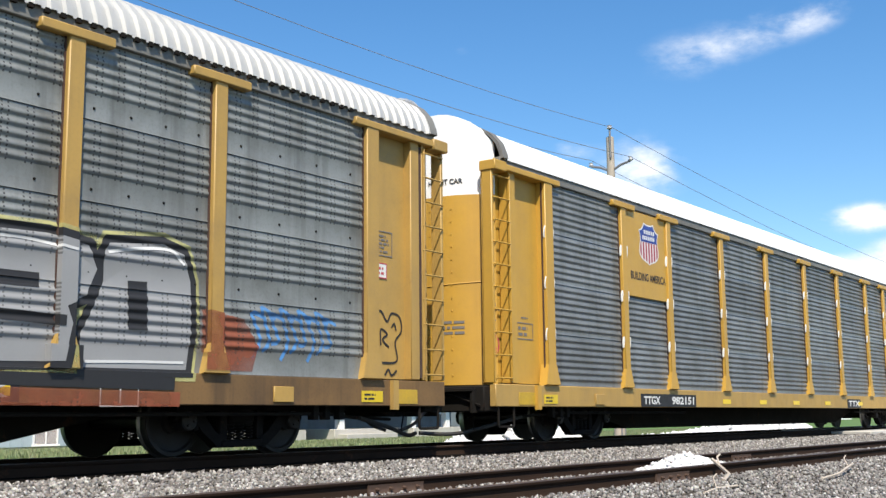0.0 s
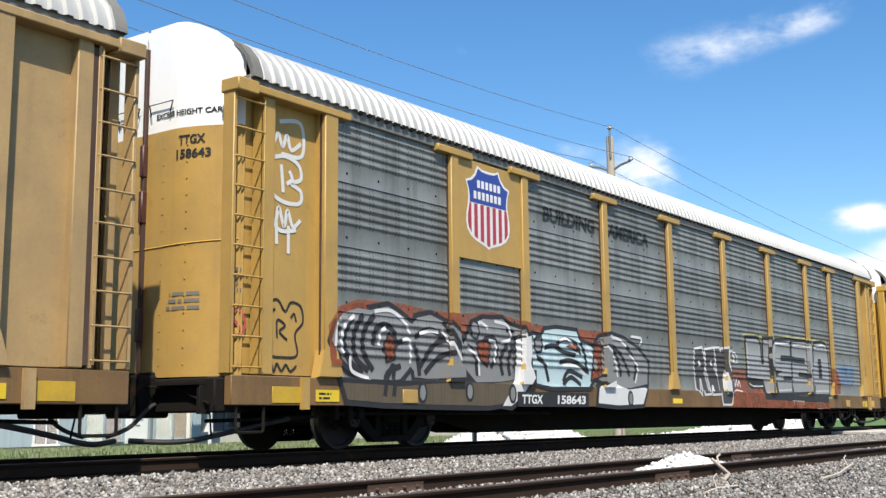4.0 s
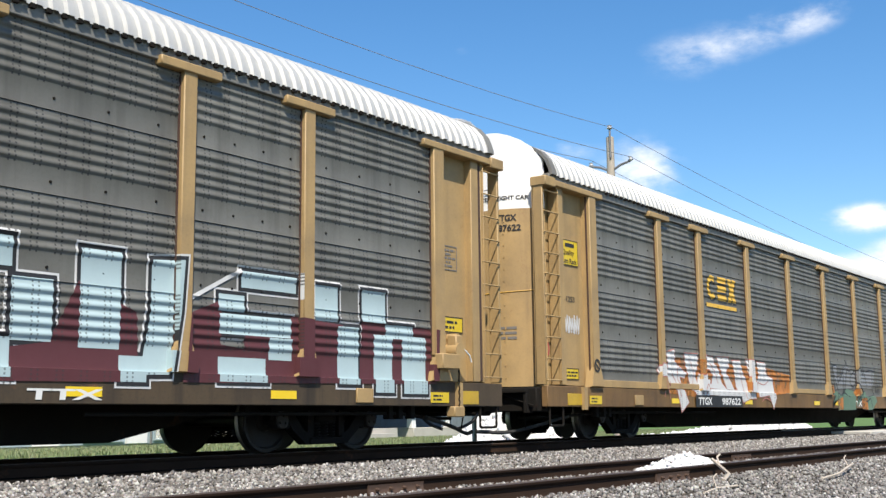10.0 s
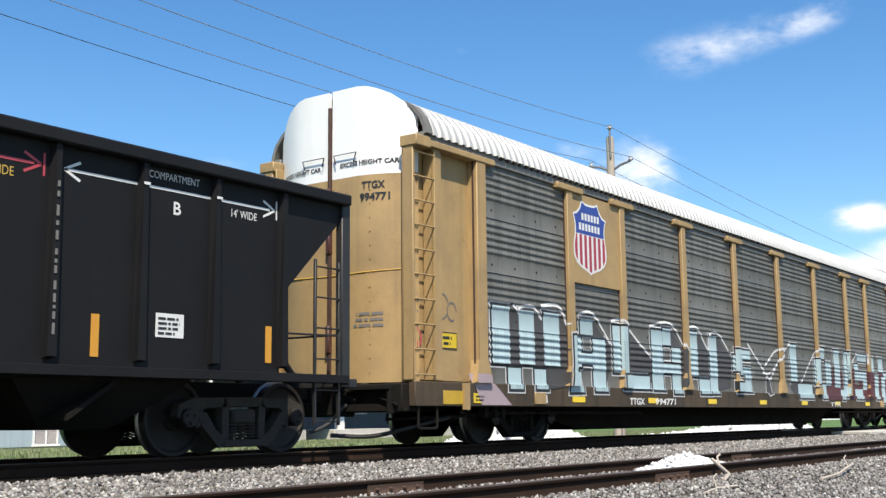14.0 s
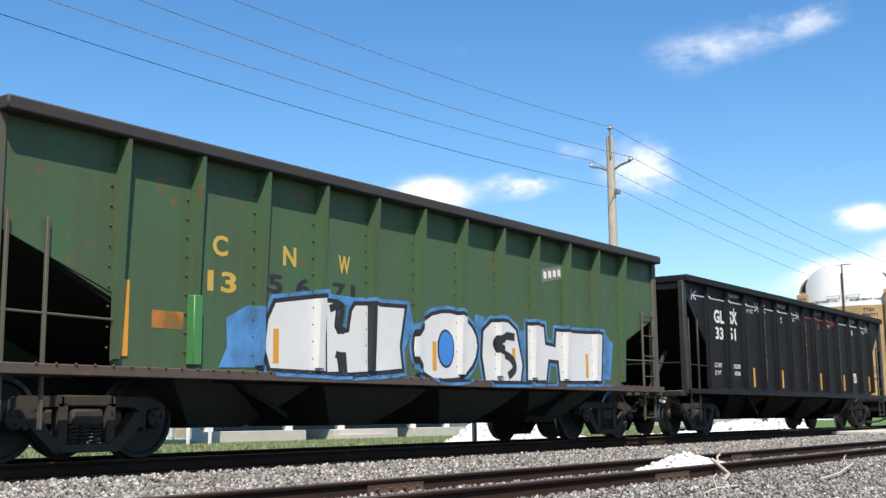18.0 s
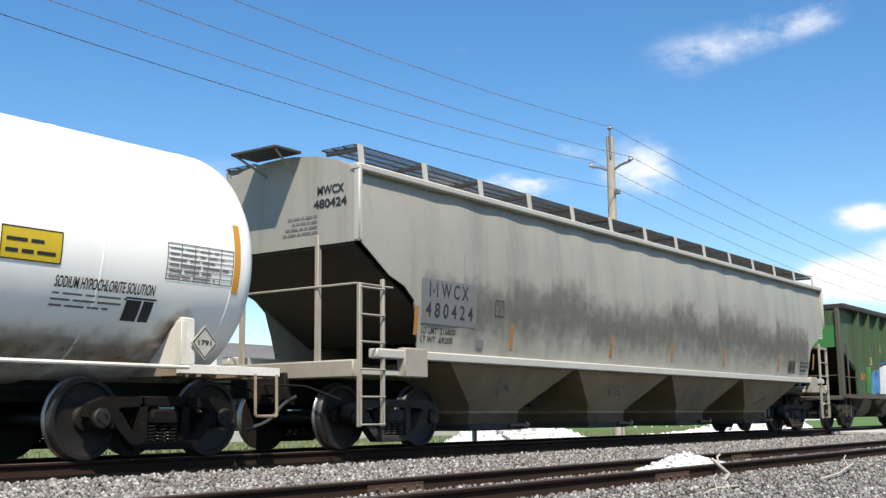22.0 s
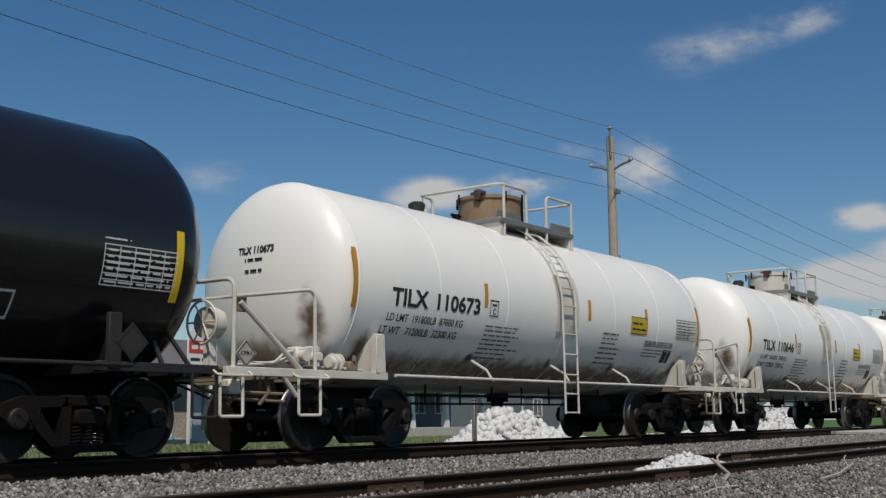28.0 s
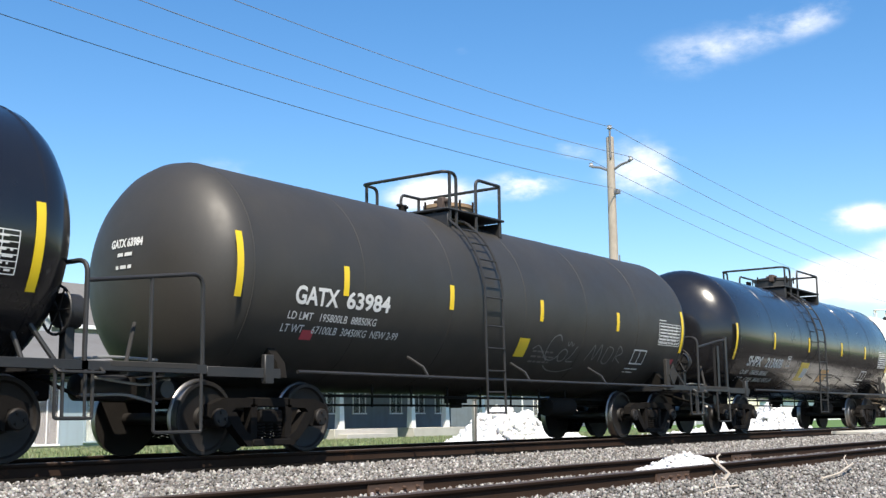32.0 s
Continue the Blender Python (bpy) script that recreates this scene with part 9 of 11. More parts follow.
for name, mat, lift, dx, dz in (("emblem_shade", "ink", 0.006, 0.05, -0.05), ("emblem", "logo_gold", 0.010, 0.0, 0.0)):
    for k, flat in enumerate(EMBLEM):
        g = Geo()
        lay(g, SIDE, lift, flat, -6.62 + k * 0.58 + dx, 3.0 + dz, 0.50, 0.54)
        part(name, g, M[mat], rack_c, "gold emblem shape" if name == "emblem" else "dark shade of an emblem shape")
    g = Geo()
    lay(g, SIDE, lift, RECT, -6.66 + dx, 2.82 + dz * 0.5, 1.72, 0.085)
    part(name + "_line", g, M[mat], rack_c)
sill_plate(rack_c, "TTGX   987622", -7.5, 2.35, M["spray_black"], 0.61, 0.86, -1.575)
sill_plate(rack_c, "TTX", 3.6, 0.9, None)
end_mark(rack_c, [("TTGX", -0.98, 3.84, 0.12, 0.36), ("987622", -1.05, 3.66, 0.12, 0.46), ("EXCESS HEIGHT CAR", -1.18, 4.22, 0.075, 0.98), ("EXCESS HEIGHT CAR", 0.20, 4.22, 0.075, 0.98)])
part("quality_board", Geo().box(-12.90, -12.24, -1.412, -1.398, 3.12, 3.58), M["sign_yellow"], rack_c, "yellow notice board with black lettering")
g = Geo()
yw = lambda a, b: (a + 0.05, -1.416, b)
draw(g, yw, RECT, -12.86, 3.46, 0.06, 0.05)
draw(g, yw, RECT, -12.74, 3.45, 0.32, 0.07)
write(g, yw, "Quality", -12.84, 3.28, 0.12, 0.42)
write(g, yw, "Auto Rack", -12.91, 3.15, 0.095, 0.58)
frame_box(g, yw, -12.96, 3.12, 0.68, 0.46, 0.012)
part("board_lettering", g, M["ink"], rack_c)
g = Geo()
write(g, lambda a, b: (a, -1.406, b), "B-1253", -12.84, 2.46, 0.10, 0.46)
part("stencil", g, M["ink"], rack_c)
tag(rack_c, scribble(-12.95, 1.85, 0.7, 0.4, 51, 4), 0.035, M["spray_white"], -1.406)
plate_writing(rack_c, -12.9, 1.12, 0.55, 0.12, 2, 52, M["ink"], board=M["sign_yellow"])
g = Geo()
draw(g, lambda a, b: (a, -1.6, b), band(0, 360, 0.36, 0.5, 24), -12.06, 1.22, 0.22, 0.24)
draw(g, lambda a, b: (a, -1.601, b), stroke([(-12.02, 1.38), (-11.88, 1.27)], 0.03), 0, 0, 1, 1)
part("round_sticker", g, M["ink"], rack_c, "round prohibition sticker")
M["spray_pink"] = spray("dusty_pink_spray_paint", (0.42, 0.16, 0.13))
perforate(M["spray_pink"], 0.5)
thin(M["spray_orange2"], 0.35, 0.9)
thin(M["spray_yellow"], 0.3, 0.75)
# -------- white letters over orange on the third rack
GLOW = [(-8.92, 1.5), (-8.47, 1.62), (-7.34, 1.64), (-6.16, 1.58), (-4.45, 1.57), (-3.2, 1.56), (-1.62, 1.42), (-1.63, 0.98), (-4.45, 0.81), (-6.7, 0.78), (-8.83, 0.88)]
painted(rack_c, SIDE, GLOW, "spray_orange2", None, lift=0.003, name="graffiti_glow", label="thin orange-brown spray behind white letters")
painted(rack_c, SIDE, [(-9.31, 1.33), (-9.16, 1.48), (-8.85, 1.42), (-8.87, 1.24), (-9.21, 1.22)], "spray_sheet", "spray_pink", 0.022, label="white graffiti letter with a thin pink edge")
painted(rack_c, SIDE, [(-8.88, 1.71), (-8.48, 1.78), (-8.48, 1.53), (-8.2, 1.41), (-7.93, 1.32), (-8.01, 1.21), (-8.26, 1.23), (-8.11, 0.94), (-7.93, 0.7), (-8.29, 0.51), (-8.37, 0.7), (-8.48, 0.98), (-8.72, 1.04), (-8.84, 1.21), (-8.81, 1.51)], "spray_sheet", "spray_pink", 0.022, label="white graffiti letter with a thin pink edge")
painted(rack_c, SIDE, [(-7.99, 1.72), (-7.32, 1.73), (-7.33, 1.48), (-7.49, 1.28), (-7.35, 1.09), (-7.31, 0.77), (-7.71, 1), (-7.83, 1.26), (-7.95, 1.47)], "spray_sheet", "spray_pink", 0.022, label="white graffiti letter with a thin pink edge")
painted(rack_c, SIDE, [(-7.31, 1.32), (-7.14, 1.28), (-6.91, 1.33), (-6.82, 0.98), (-6.77, 0.74), (-7.31, 0.73), (-7.4, 1.03)], "spray_sheet", "spray_pink", 0.022, label="white graffiti letter with a thin pink edge")
painted(rack_c, SIDE, [(-7.04, 1.71), (-6.49, 1.7), (-6.43, 1.56), (-6.23, 1.46), (-6.03, 1.14), (-5.71, 0.99), (-6.85, 1.03), (-6.6, 1.12), (-6.53, 1.31), (-6.72, 1.43), (-6.88, 1.44)], "spray_sheet", "spray_pink", 0.022, label="white graffiti letter with a thin pink edge")
painted(rack_c, SIDE, [(-6.28, 1.71), (-5.6, 1.72), (-5.6, 1.51), (-5.8, 1.4), (-5.47, 1.16), (-5.32, 1), (-5.73, 1.01), (-5.96, 1.28), (-6.16, 1.53)], "spray_sheet", "spray_pink", 0.022, label="white graffiti letter with a thin pink edge")
painted(rack_c, SIDE, [(-5.4, 1.66), (-4.91, 1.67), (-4.78, 1.4), (-4.54, 1.17), (-4.45, 0.81), (-4.9, 0.72), (-5.21, 1.09), (-5.3, 1.44)], "spray_sheet", "spray_pink", 0.022, label="white graffiti letter with a thin pink edge")
painted(rack_c, SIDE, [(-4.57, 1.72), (-4.09, 1.7), (-4.16, 1.36), (-4.07, 0.82), (-4.42, 0.81), (-4.38, 1.33)], "spray_sheet", "spray_pink", 0.022, label="white graffiti letter with a thin pink edge")
painted(rack_c, SIDE, [(-3.84, 1.68), (-3.3, 1.67), (-3.27, 1.39), (-2.85, 1.31), (-2.72, 0.84), (-2.94, 0.58), (-3.2, 0.9), (-3.85, 0.85), (-3.97, 1.13), (-3.77, 1.37)], "spray_sheet", "spray_pink", 0.022, label="white graffiti letter with a thin pink edge")
painted(rack_c, SIDE, [(-6.89, 1.01), (-4.45, 0.99), (-4.45, 0.84), (-6.87, 0.87)], "spray_sheet", "spray_pink", 0.022, label="white graffiti letter with a thin pink edge")
sprayed(rack_c, SIDE, [(-7.13, 0.97), (-7.02, 1.1), (-6.93, 0.97), (-7.06, 0.84), (-7.19, 0.93)], 0.02, "spray_pink", 0.0165)
sprayed(rack_c, SIDE, [(-8.64, 1.28), (-8.45, 1.11), (-8.29, 0.82)], 0.02, "spray_pink", 0.0165)
sprayed(rack_c, SIDE, [(-8.32, 1.54), (-8.38, 1.23), (-8.19, 1.06)], 0.02, "spray_pink", 0.0165)
sprayed(rack_c, SIDE, [(-7.74, 1.58), (-7.57, 1.34), (-7.63, 1.08)], 0.02, "spray_pink", 0.0165)
sprayed(rack_c, SIDE, [(-6.72, 1.58), (-6.44, 1.39), (-6.25, 1.13)], 0.02, "spray_pink", 0.0165)
sprayed(rack_c, SIDE, [(-5.02, 1.54), (-4.85, 1.18), (-4.68, 0.81)], 0.02, "spray_pink", 0.0165)
sprayed(rack_c, SIDE, [(-9.11, 1.2), (-9.05, 0.97), (-9.09, 0.8)], 0.02, "spray_pink", 0.0165)
sprayed(rack_c, SIDE, [(-8.97, 1.15), (-8.9, 0.98), (-8.82, 0.75)], 0.02, "spray_pink", 0.0165)
sprayed(rack_c, SIDE, [(-3.72, 0.75), (-3.47, 0.83), (-3.07, 0.75)], 0.025, "spray_pink", 0.0165)
sprayed(rack_c, SIDE, [(-3.84, 1.21), (-3.46, 1.15), (-3.13, 1.24)], 0.02, "spray_pink", 0.0165)
# spiky piece in silver, green and orange
painted(rack_c, SIDE, [(1.91, 1.76), (2.35, 1.79), (2.35, 1.46), (2.74, 1.55), (2.81, 1.68), (3.25, 1.85), (3.65, 1.7), (4.03, 1.7), (4.03, 1.19), (2.19, 1.13), (2.05, 1.44)], "spray_silver", "spray_black", 0.012, lift=0.004, name="graffiti_form", label="spiky graffiti form")
painted(rack_c, SIDE, [(4.13, 1.67), (4.44, 1.81), (4.78, 1.66), (5.29, 1.73), (5.66, 1.77), (6.09, 1.73), (5.96, 1.42), (5.8, 1.2), (4.16, 1.19)], "spray_silver", "spray_black", 0.012, lift=0.004, name="graffiti_form", label="spiky graffiti form")
painted(rack_c, SIDE, [(1.98, 1.01), (2.19, 1.09), (2.69, 0.96), (2.63, 0.56), (2.19, 0.54), (2.19, 0.84), (1.72, 0.76), (1.7, 0.62)], "spray_green", "spray_black", 0.012, lift=0.0062, name="graffiti_form", label="spiky graffiti form")
painted(rack_c, SIDE, [(2.19, 0.84), (2.69, 0.92), (2.63, 0.56), (2.22, 0.56)], "spray_orange2", "spray_black", 0.012, lift=0.0062, name="graffiti_form", label="spiky graffiti form")
painted(rack_c, SIDE, [(2.69, 0.96), (3.15, 1.16), (3.96, 1.1), (3.83, 0.56), (2.63, 0.55)], "spray_green", "spray_black", 0.012, lift=0.0062, name="graffiti_form", label="spiky graffiti form")
painted(rack_c, SIDE, [(3.83, 1.06), (4.16, 1.19), (4.29, 1.07), (4.09, 0.91)], "spray_orange2", "spray_black", 0.012, lift=0.0062, name="graffiti_form", label="spiky graffiti form")
painted(rack_c, SIDE, [(4.15, 0.95), (4.56, 1.08), (5.05, 1.09), (5.12, 0.93), (4.49, 0.88), (3.96, 0.64)], "spray_green", "spray_black", 0.012, lift=0.0062, name="graffiti_form", label="spiky graffiti form")
painted(rack_c, SIDE, [(4.49, 0.92), (5.05, 0.89), (5.11, 0.56), (4.52, 0.58)], "spray_orange2", "spray_black", 0.012, lift=0.0062, name="graffiti_form", label="spiky graffiti form")
painted(rack_c, SIDE, [(5.05, 0.93), (5.95, 0.99), (6.1, 0.82), (5.56, 0.56), (5.11, 0.55)], "spray_green", "spray_black", 0.012, lift=0.0062, name="graffiti_form", label="spiky graffiti form")
painted(rack_c, SIDE, [(1.57, 1.11), (1.98, 1.26), (2.08, 1.05), (1.67, 0.9)], "spray_orange2", "spray_black", 0.012, lift=0.0062, name="graffiti_form", label="spiky graffiti form")
sprayed(rack_c, SIDE, [(1.76, 1.96), (1.92, 1.76), (2.19, 1.31), (2.41, 1.1)], 0.04, "spray_black", 0.0125)
sprayed(rack_c, SIDE, [(1.92, 1.76), (2.34, 1.78), (2.36, 1.24)], 0.04, "spray_black", 0.0125)
sprayed(rack_c, SIDE, [(2.41, 1.31), (2.74, 1.53), (2.89, 1.67), (3.15, 1.77), (3.28, 1.95), (3.34, 1.7), (3.65, 1.68)], 0.04, "spray_black", 0.0125)
sprayed(rack_c, SIDE, [(2.89, 1.65), (2.87, 1.22), (2.86, 0.96)], 0.04, "spray_black", 0.0125)
sprayed(rack_c, SIDE, [(3.28, 1.73), (3.12, 1.42), (2.98, 1.04)], 0.04, "spray_black", 0.0125)
sprayed(rack_c, SIDE, [(3.65, 1.66), (3.55, 1.32), (3.83, 1.22), (4.03, 1.34)], 0.04, "spray_black", 0.0125)
sprayed(rack_c, SIDE, [(3.68, 1.56), (4.03, 1.7)], 0.04, "spray_black", 0.0125)
sprayed(rack_c, SIDE, [(4.12, 1.19), (4.1, 1.59), (4.3, 1.78), (4.71, 1.78), (4.85, 1.58)], 0.04, "spray_black", 0.0125)
sprayed(rack_c, SIDE, [(4.89, 1.98), (4.96, 1.71), (5.2, 1.27)], 0.04, "spray_black", 0.0125)
sprayed(rack_c, SIDE, [(5.21, 1.69), (5.66, 1.75), (6.09, 1.73), (6.18, 1.91)], 0.04, "spray_black", 0.0125)
sprayed(rack_c, SIDE, [(5.85, 1.68), (5.76, 1.24), (5.95, 0.99)], 0.04, "spray_black", 0.0125)
sprayed(rack_c, SIDE, [(2.19, 0.84), (2.41, 1.02), (2.63, 0.96), (2.92, 1.04), (3.33, 0.93)], 0.04, "spray_black", 0.0125)
sprayed(rack_c, SIDE, [(4.16, 1.35), (4.49, 1.08), (4.09, 0.79)], 0.04, "spray_black", 0.0125)
sprayed(rack_c, SIDE, [(4.56, 1.04), (4.98, 0.8), (5.41, 0.89), (5.56, 0.6)], 0.04, "spray_black", 0.0125)
sprayed(rack_c, SIDE, [(1.61, 1.39), (1.67, 0.97)], 0.04, "spray_black", 0.0125)
sprayed(rack_c, SIDE, [(1.79, 1.38), (1.77, 0.97)], 0.04, "spray_black", 0.0125)
sprayed(rack_c, SIDE, [(1.72, 0.62), (1.77, 0.8), (2.08, 0.98)], 0.04, "spray_black", 0.0125)
sprayed(rack_c, SIDE, [(6.16, 1.39), (6.19, 1.04)], 0.04, "spray_black", 0.0125)
sprayed(rack_c, SIDE, [(6.36, 1.37), (6.39, 1)], 0.04, "spray_black", 0.0125)
sprayed(rack_c, SIDE, [(6.57, 1.4), (6.51, 1.04)], 0.04, "spray_black", 0.0125)
part("rub_strip", Geo().box(-11.75, -9.3, -1.546, -1.535, 0.96, 1.06, 0.003), M["yellow_worn"], rack_c, "scraped yellow strip along the sill")

# -------- fourth rack: crest and pale blue block letters
rack_common(rack_d, M["yellow_worn"], (-8.92, -5.95, -3.03, 0.02, 3.01, 5.82, 8.72))
crest_plate(rack_d, M["yellow_worn"], 2.80)
shield(rack_d, -8.98, 2.98, 1.26, 1.36, -1.549)
sill_plate(rack_d, "TTGX   994771", -6.98, 2.05, None, 0.60, 0.82)
sill_plate(rack_d, "TTX", 5.15, 0.9, None, 0.6, 0.8)
end_mark(rack_d, [("TTGX", -0.98, 3.84, 0.12, 0.36), ("994771", -1.05, 3.66, 0.12, 0.46), ("EXCESS HEIGHT CAR", -1.18, 4.22, 0.075, 0.98), ("EXCESS HEIGHT CAR", 0.20, 4.22, 0.075, 0.98)])
# -------- pale blue block letters on the fourth rack
painted(rack_d, SIDE, [(-11.16, 2.2), (-10.99, 2.29), (-10.79, 2.16), (-10.7, 1.25), (-11.09, 1.23)], "spray_dark", None, lift=0.0055, name="graffiti_shade", label="dark grey block shade of a letter")
painted(rack_d, SIDE, [(-10.39, 2.21), (-10.1, 2.06), (-10.01, 2.01), (-9.98, 1.26), (-10.38, 1.24)], "spray_dark", None, lift=0.0055, name="graffiti_shade", label="dark grey block shade of a letter")
painted(rack_d, SIDE, [(-9.54, 2.26), (-9.23, 1.96), (-9.22, 1.58), (-9.29, 0.95), (-9.91, 0.89), (-9.93, 1.26), (-9.5, 1.31)], "spray_dark", None, lift=0.0055, name="graffiti_shade", label="dark grey block shade of a letter")
painted(rack_d, SIDE, [(-8.34, 2.21), (-7.63, 1.72), (-7.63, 1.41), (-7.81, 0.99), (-7.9, 1.87), (-8.33, 1.85)], "spray_dark", None, lift=0.0055, name="graffiti_shade", label="dark grey block shade of a letter")
painted(rack_d, SIDE, [(-7.08, 2.16), (-5.92, 1.57), (-5.92, 1.04), (-6.09, 1.28), (-7.07, 1.29)], "spray_dark", None, lift=0.0055, name="graffiti_shade", label="dark grey block shade of a letter")
painted(rack_d, SIDE, [(-5.03, 2.21), (-4.28, 1.75), (-4.34, 1.08), (-4.54, 0.98), (-4.98, 1.86)], "spray_dark", None, lift=0.0055, name="graffiti_shade", label="dark grey block shade of a letter")
painted(rack_d, SIDE, [(-3.67, 2.21), (-3.08, 1.82), (-3.09, 1.29), (-3.66, 1.27)], "spray_dark", None, lift=0.0055, name="graffiti_shade", label="dark grey block shade of a letter")
painted(rack_d, SIDE, [(-2.59, 2.19), (-1.76, 1.71), (-1.87, 1.06), (-2.59, 0.95)], "spray_dark", None, lift=0.0055, name="graffiti_shade", label="dark grey block shade of a letter")
painted(rack_d, SIDE, [(2.61, 2.27), (2.71, 2.22), (2.7, 1.33), (3.78, 1.29), (4.05, 1.1), (3.79, 0.84), (2.6, 0.82), (2.13, 1.1)], "spray_dark", None, lift=0.0055, name="graffiti_shade", label="dark grey block shade of a letter")
painted(rack_d, SIDE, [(4.85, 1.14), (5.4, 1.22), (5.73, 1.87), (6.48, 1.59), (6.53, 0.84), (4.85, 0.82)], "spray_maroon", None, lift=0.0055, name="graffiti_shade", label="dark maroon block shade of a letter")
painted(rack_d, SIDE, [(7.18, 1.62), (7.71, 1.83), (7.69, 1.3), (8.39, 1.23), (7.97, 0.86), (7.11, 0.85)], "spray_maroon", None, lift=0.0055, name="graffiti_shade", label="dark maroon block shade of a letter")
painted(rack_d, SIDE, [(8.87, 1.71), (9.84, 1.66), (9.8, 0.89), (8.8, 0.87)], "spray_maroon", None, lift=0.0055, name="graffiti_shade", label="dark maroon block shade of a letter")
painted(rack_d, SIDE, [(10.23, 1.73), (11.91, 1.71), (11.86, 0.92), (10.18, 0.89)], "spray_maroon", None, lift=0.0055, name="graffiti_shade", label="dark maroon block shade of a letter")
painted(rack_d, SIDE, [(8.07, 1.53), (8.91, 1.34), (8.89, 0.88), (8.05, 0.86)], "spray_maroon", None, lift=0.0055, name="graffiti_shade", label="dark maroon block shade of a letter")
block_word(rack_d, SIDE, [[(-11.59, 1.28), (-11.08, 1.28), (-11.08, 2.2), (-11.59, 2.2)], [(-10.79, 1.29), (-10.32, 1.29), (-10.32, 2.18), (-10.79, 2.18)], [(-10.02, 1.29), (-9.49, 1.29), (-9.49, 2.19), (-10.02, 2.19)], [(-11.14, 0.88), (-10.75, 0.88), (-10.75, 1.22), (-11.14, 1.22)], [(-10.33, 0.89), (-9.96, 0.89), (-9.96, 1.22), (-10.33, 1.22)]])
block_word(rack_d, SIDE, [[(-8.75, 1.89), (-8.29, 1.89), (-8.29, 2.17), (-8.75, 2.17)], [(-8.87, 1.31), (-8.73, 1.31), (-8.73, 1.84), (-8.87, 1.84)], [(-8.85, 1.36), (-7.84, 1.36), (-7.84, 1.55), (-8.85, 1.55)], [(-8.31, 0.88), (-7.83, 0.88), (-7.83, 1.83), (-8.31, 1.83)], [(-9.13, 1.84), (-8.89, 1.86), (-8.87, 1.34), (-8.73, 0.86), (-9.21, 0.85), (-9.11, 1.33)]])
block_word(rack_d, SIDE, [[(-7.52, 1.24), (-7.05, 1.24), (-7.05, 2.12), (-7.52, 2.12)], [(-7.17, 0.95), (-6.01, 0.95), (-6.01, 1.2), (-7.17, 1.2)]])
block_word(rack_d, SIDE, [[(-5.89, 0.94), (-5.38, 0.94), (-5.38, 2.14), (-5.89, 2.14)], [(-5.37, 1.86), (-4.98, 1.86), (-4.98, 2.19), (-5.37, 2.19)], [(-5.38, 1.29), (-4.54, 1.29), (-4.54, 1.48), (-5.38, 1.48)], [(-4.96, 1.52), (-4.53, 1.52), (-4.53, 1.82), (-4.96, 1.82)], [(-4.96, 0.88), (-4.54, 0.88), (-4.54, 1.27), (-4.96, 1.27)]])
block_word(rack_d, SIDE, [[(-4.09, 1.25), (-3.65, 1.25), (-3.65, 2.2), (-4.09, 2.2)], [(-3.02, 0.9), (-2.6, 0.9), (-2.6, 2.17), (-3.02, 2.17)], [(-3.61, 0.89), (-3.05, 0.89), (-3.05, 1.2), (-3.61, 1.2)]])
block_word(rack_d, SIDE, [[(-1.55, 1.71), (-0.62, 1.71), (-0.62, 1.93), (-1.55, 1.93)], [(-1.71, 1.43), (-1.32, 1.43), (-1.32, 1.79), (-1.71, 1.79)], [(-1.45, 1.35), (-0.62, 1.35), (-0.62, 1.53), (-1.45, 1.53)], [(-0.98, 0.97), (-0.59, 0.97), (-0.59, 1.39), (-0.98, 1.39)], [(-1.58, 0.97), (-0.93, 0.97), (-0.93, 1.17), (-1.58, 1.17)]])
block_word(rack_d, SIDE, [[(2.14, 1.27), (2.65, 1.27), (2.65, 2.22), (2.14, 2.22)], [(2.67, 0.86), (3.79, 0.86), (3.79, 1.22), (2.67, 1.22)]])
block_word(rack_d, SIDE, [[(4.03, 1.9), (4.35, 1.92), (4.35, 1.25), (4, 1.24)], [(4.46, 1.94), (4.96, 1.94), (4.96, 2.24), (4.46, 2.24)], [(4.96, 1.22), (5.43, 1.22), (5.43, 1.85), (4.96, 1.85)], [(4.54, 0.86), (4.97, 0.86), (4.97, 1.25), (4.54, 1.25)]])
block_word(rack_d, SIDE, [[(5.75, 1.18), (6.26, 1.18), (6.26, 2.22), (5.75, 2.22)], [(6.67, 2.19), (7.07, 2.22), (7.03, 1.62), (6.92, 0.93), (6.54, 0.92), (6.66, 1.6)], [(6.26, 0.84), (6.6, 0.84), (6.6, 1.12), (6.26, 1.12)]])
block_word(rack_d, SIDE, [[(8.01, 2), (8.95, 2), (8.95, 2.2), (8.01, 2.2)], [(7.65, 1.7), (8.06, 1.7), (8.06, 1.9), (7.65, 1.9)], [(7.67, 1.43), (8.86, 1.43), (8.86, 1.67), (7.67, 1.67)], [(8.48, 1.15), (8.88, 1.15), (8.88, 1.42), (8.48, 1.42)], [(7.66, 0.87), (8.43, 0.87), (8.43, 1.16), (7.66, 1.16)]])
block_word(rack_d, SIDE, [[(9.28, 1.69), (9.74, 1.69), (9.74, 2.15), (9.28, 2.15)], [(9.74, 0.88), (10.16, 0.88), (10.16, 1.64), (9.74, 1.64)], [(10.23, 1.73), (10.73, 1.73), (10.73, 2.16), (10.23, 2.16)]])
block_word(rack_d, SIDE, [[(10.48, 0.78), (10.88, 0.78), (10.88, 1.57), (10.48, 1.57)], [(11.1, 0.77), (11.65, 0.77), (11.65, 1.58), (11.1, 1.58)], [(10.73, 1.53), (11.35, 1.53), (11.35, 1.72), (10.73, 1.72)]])
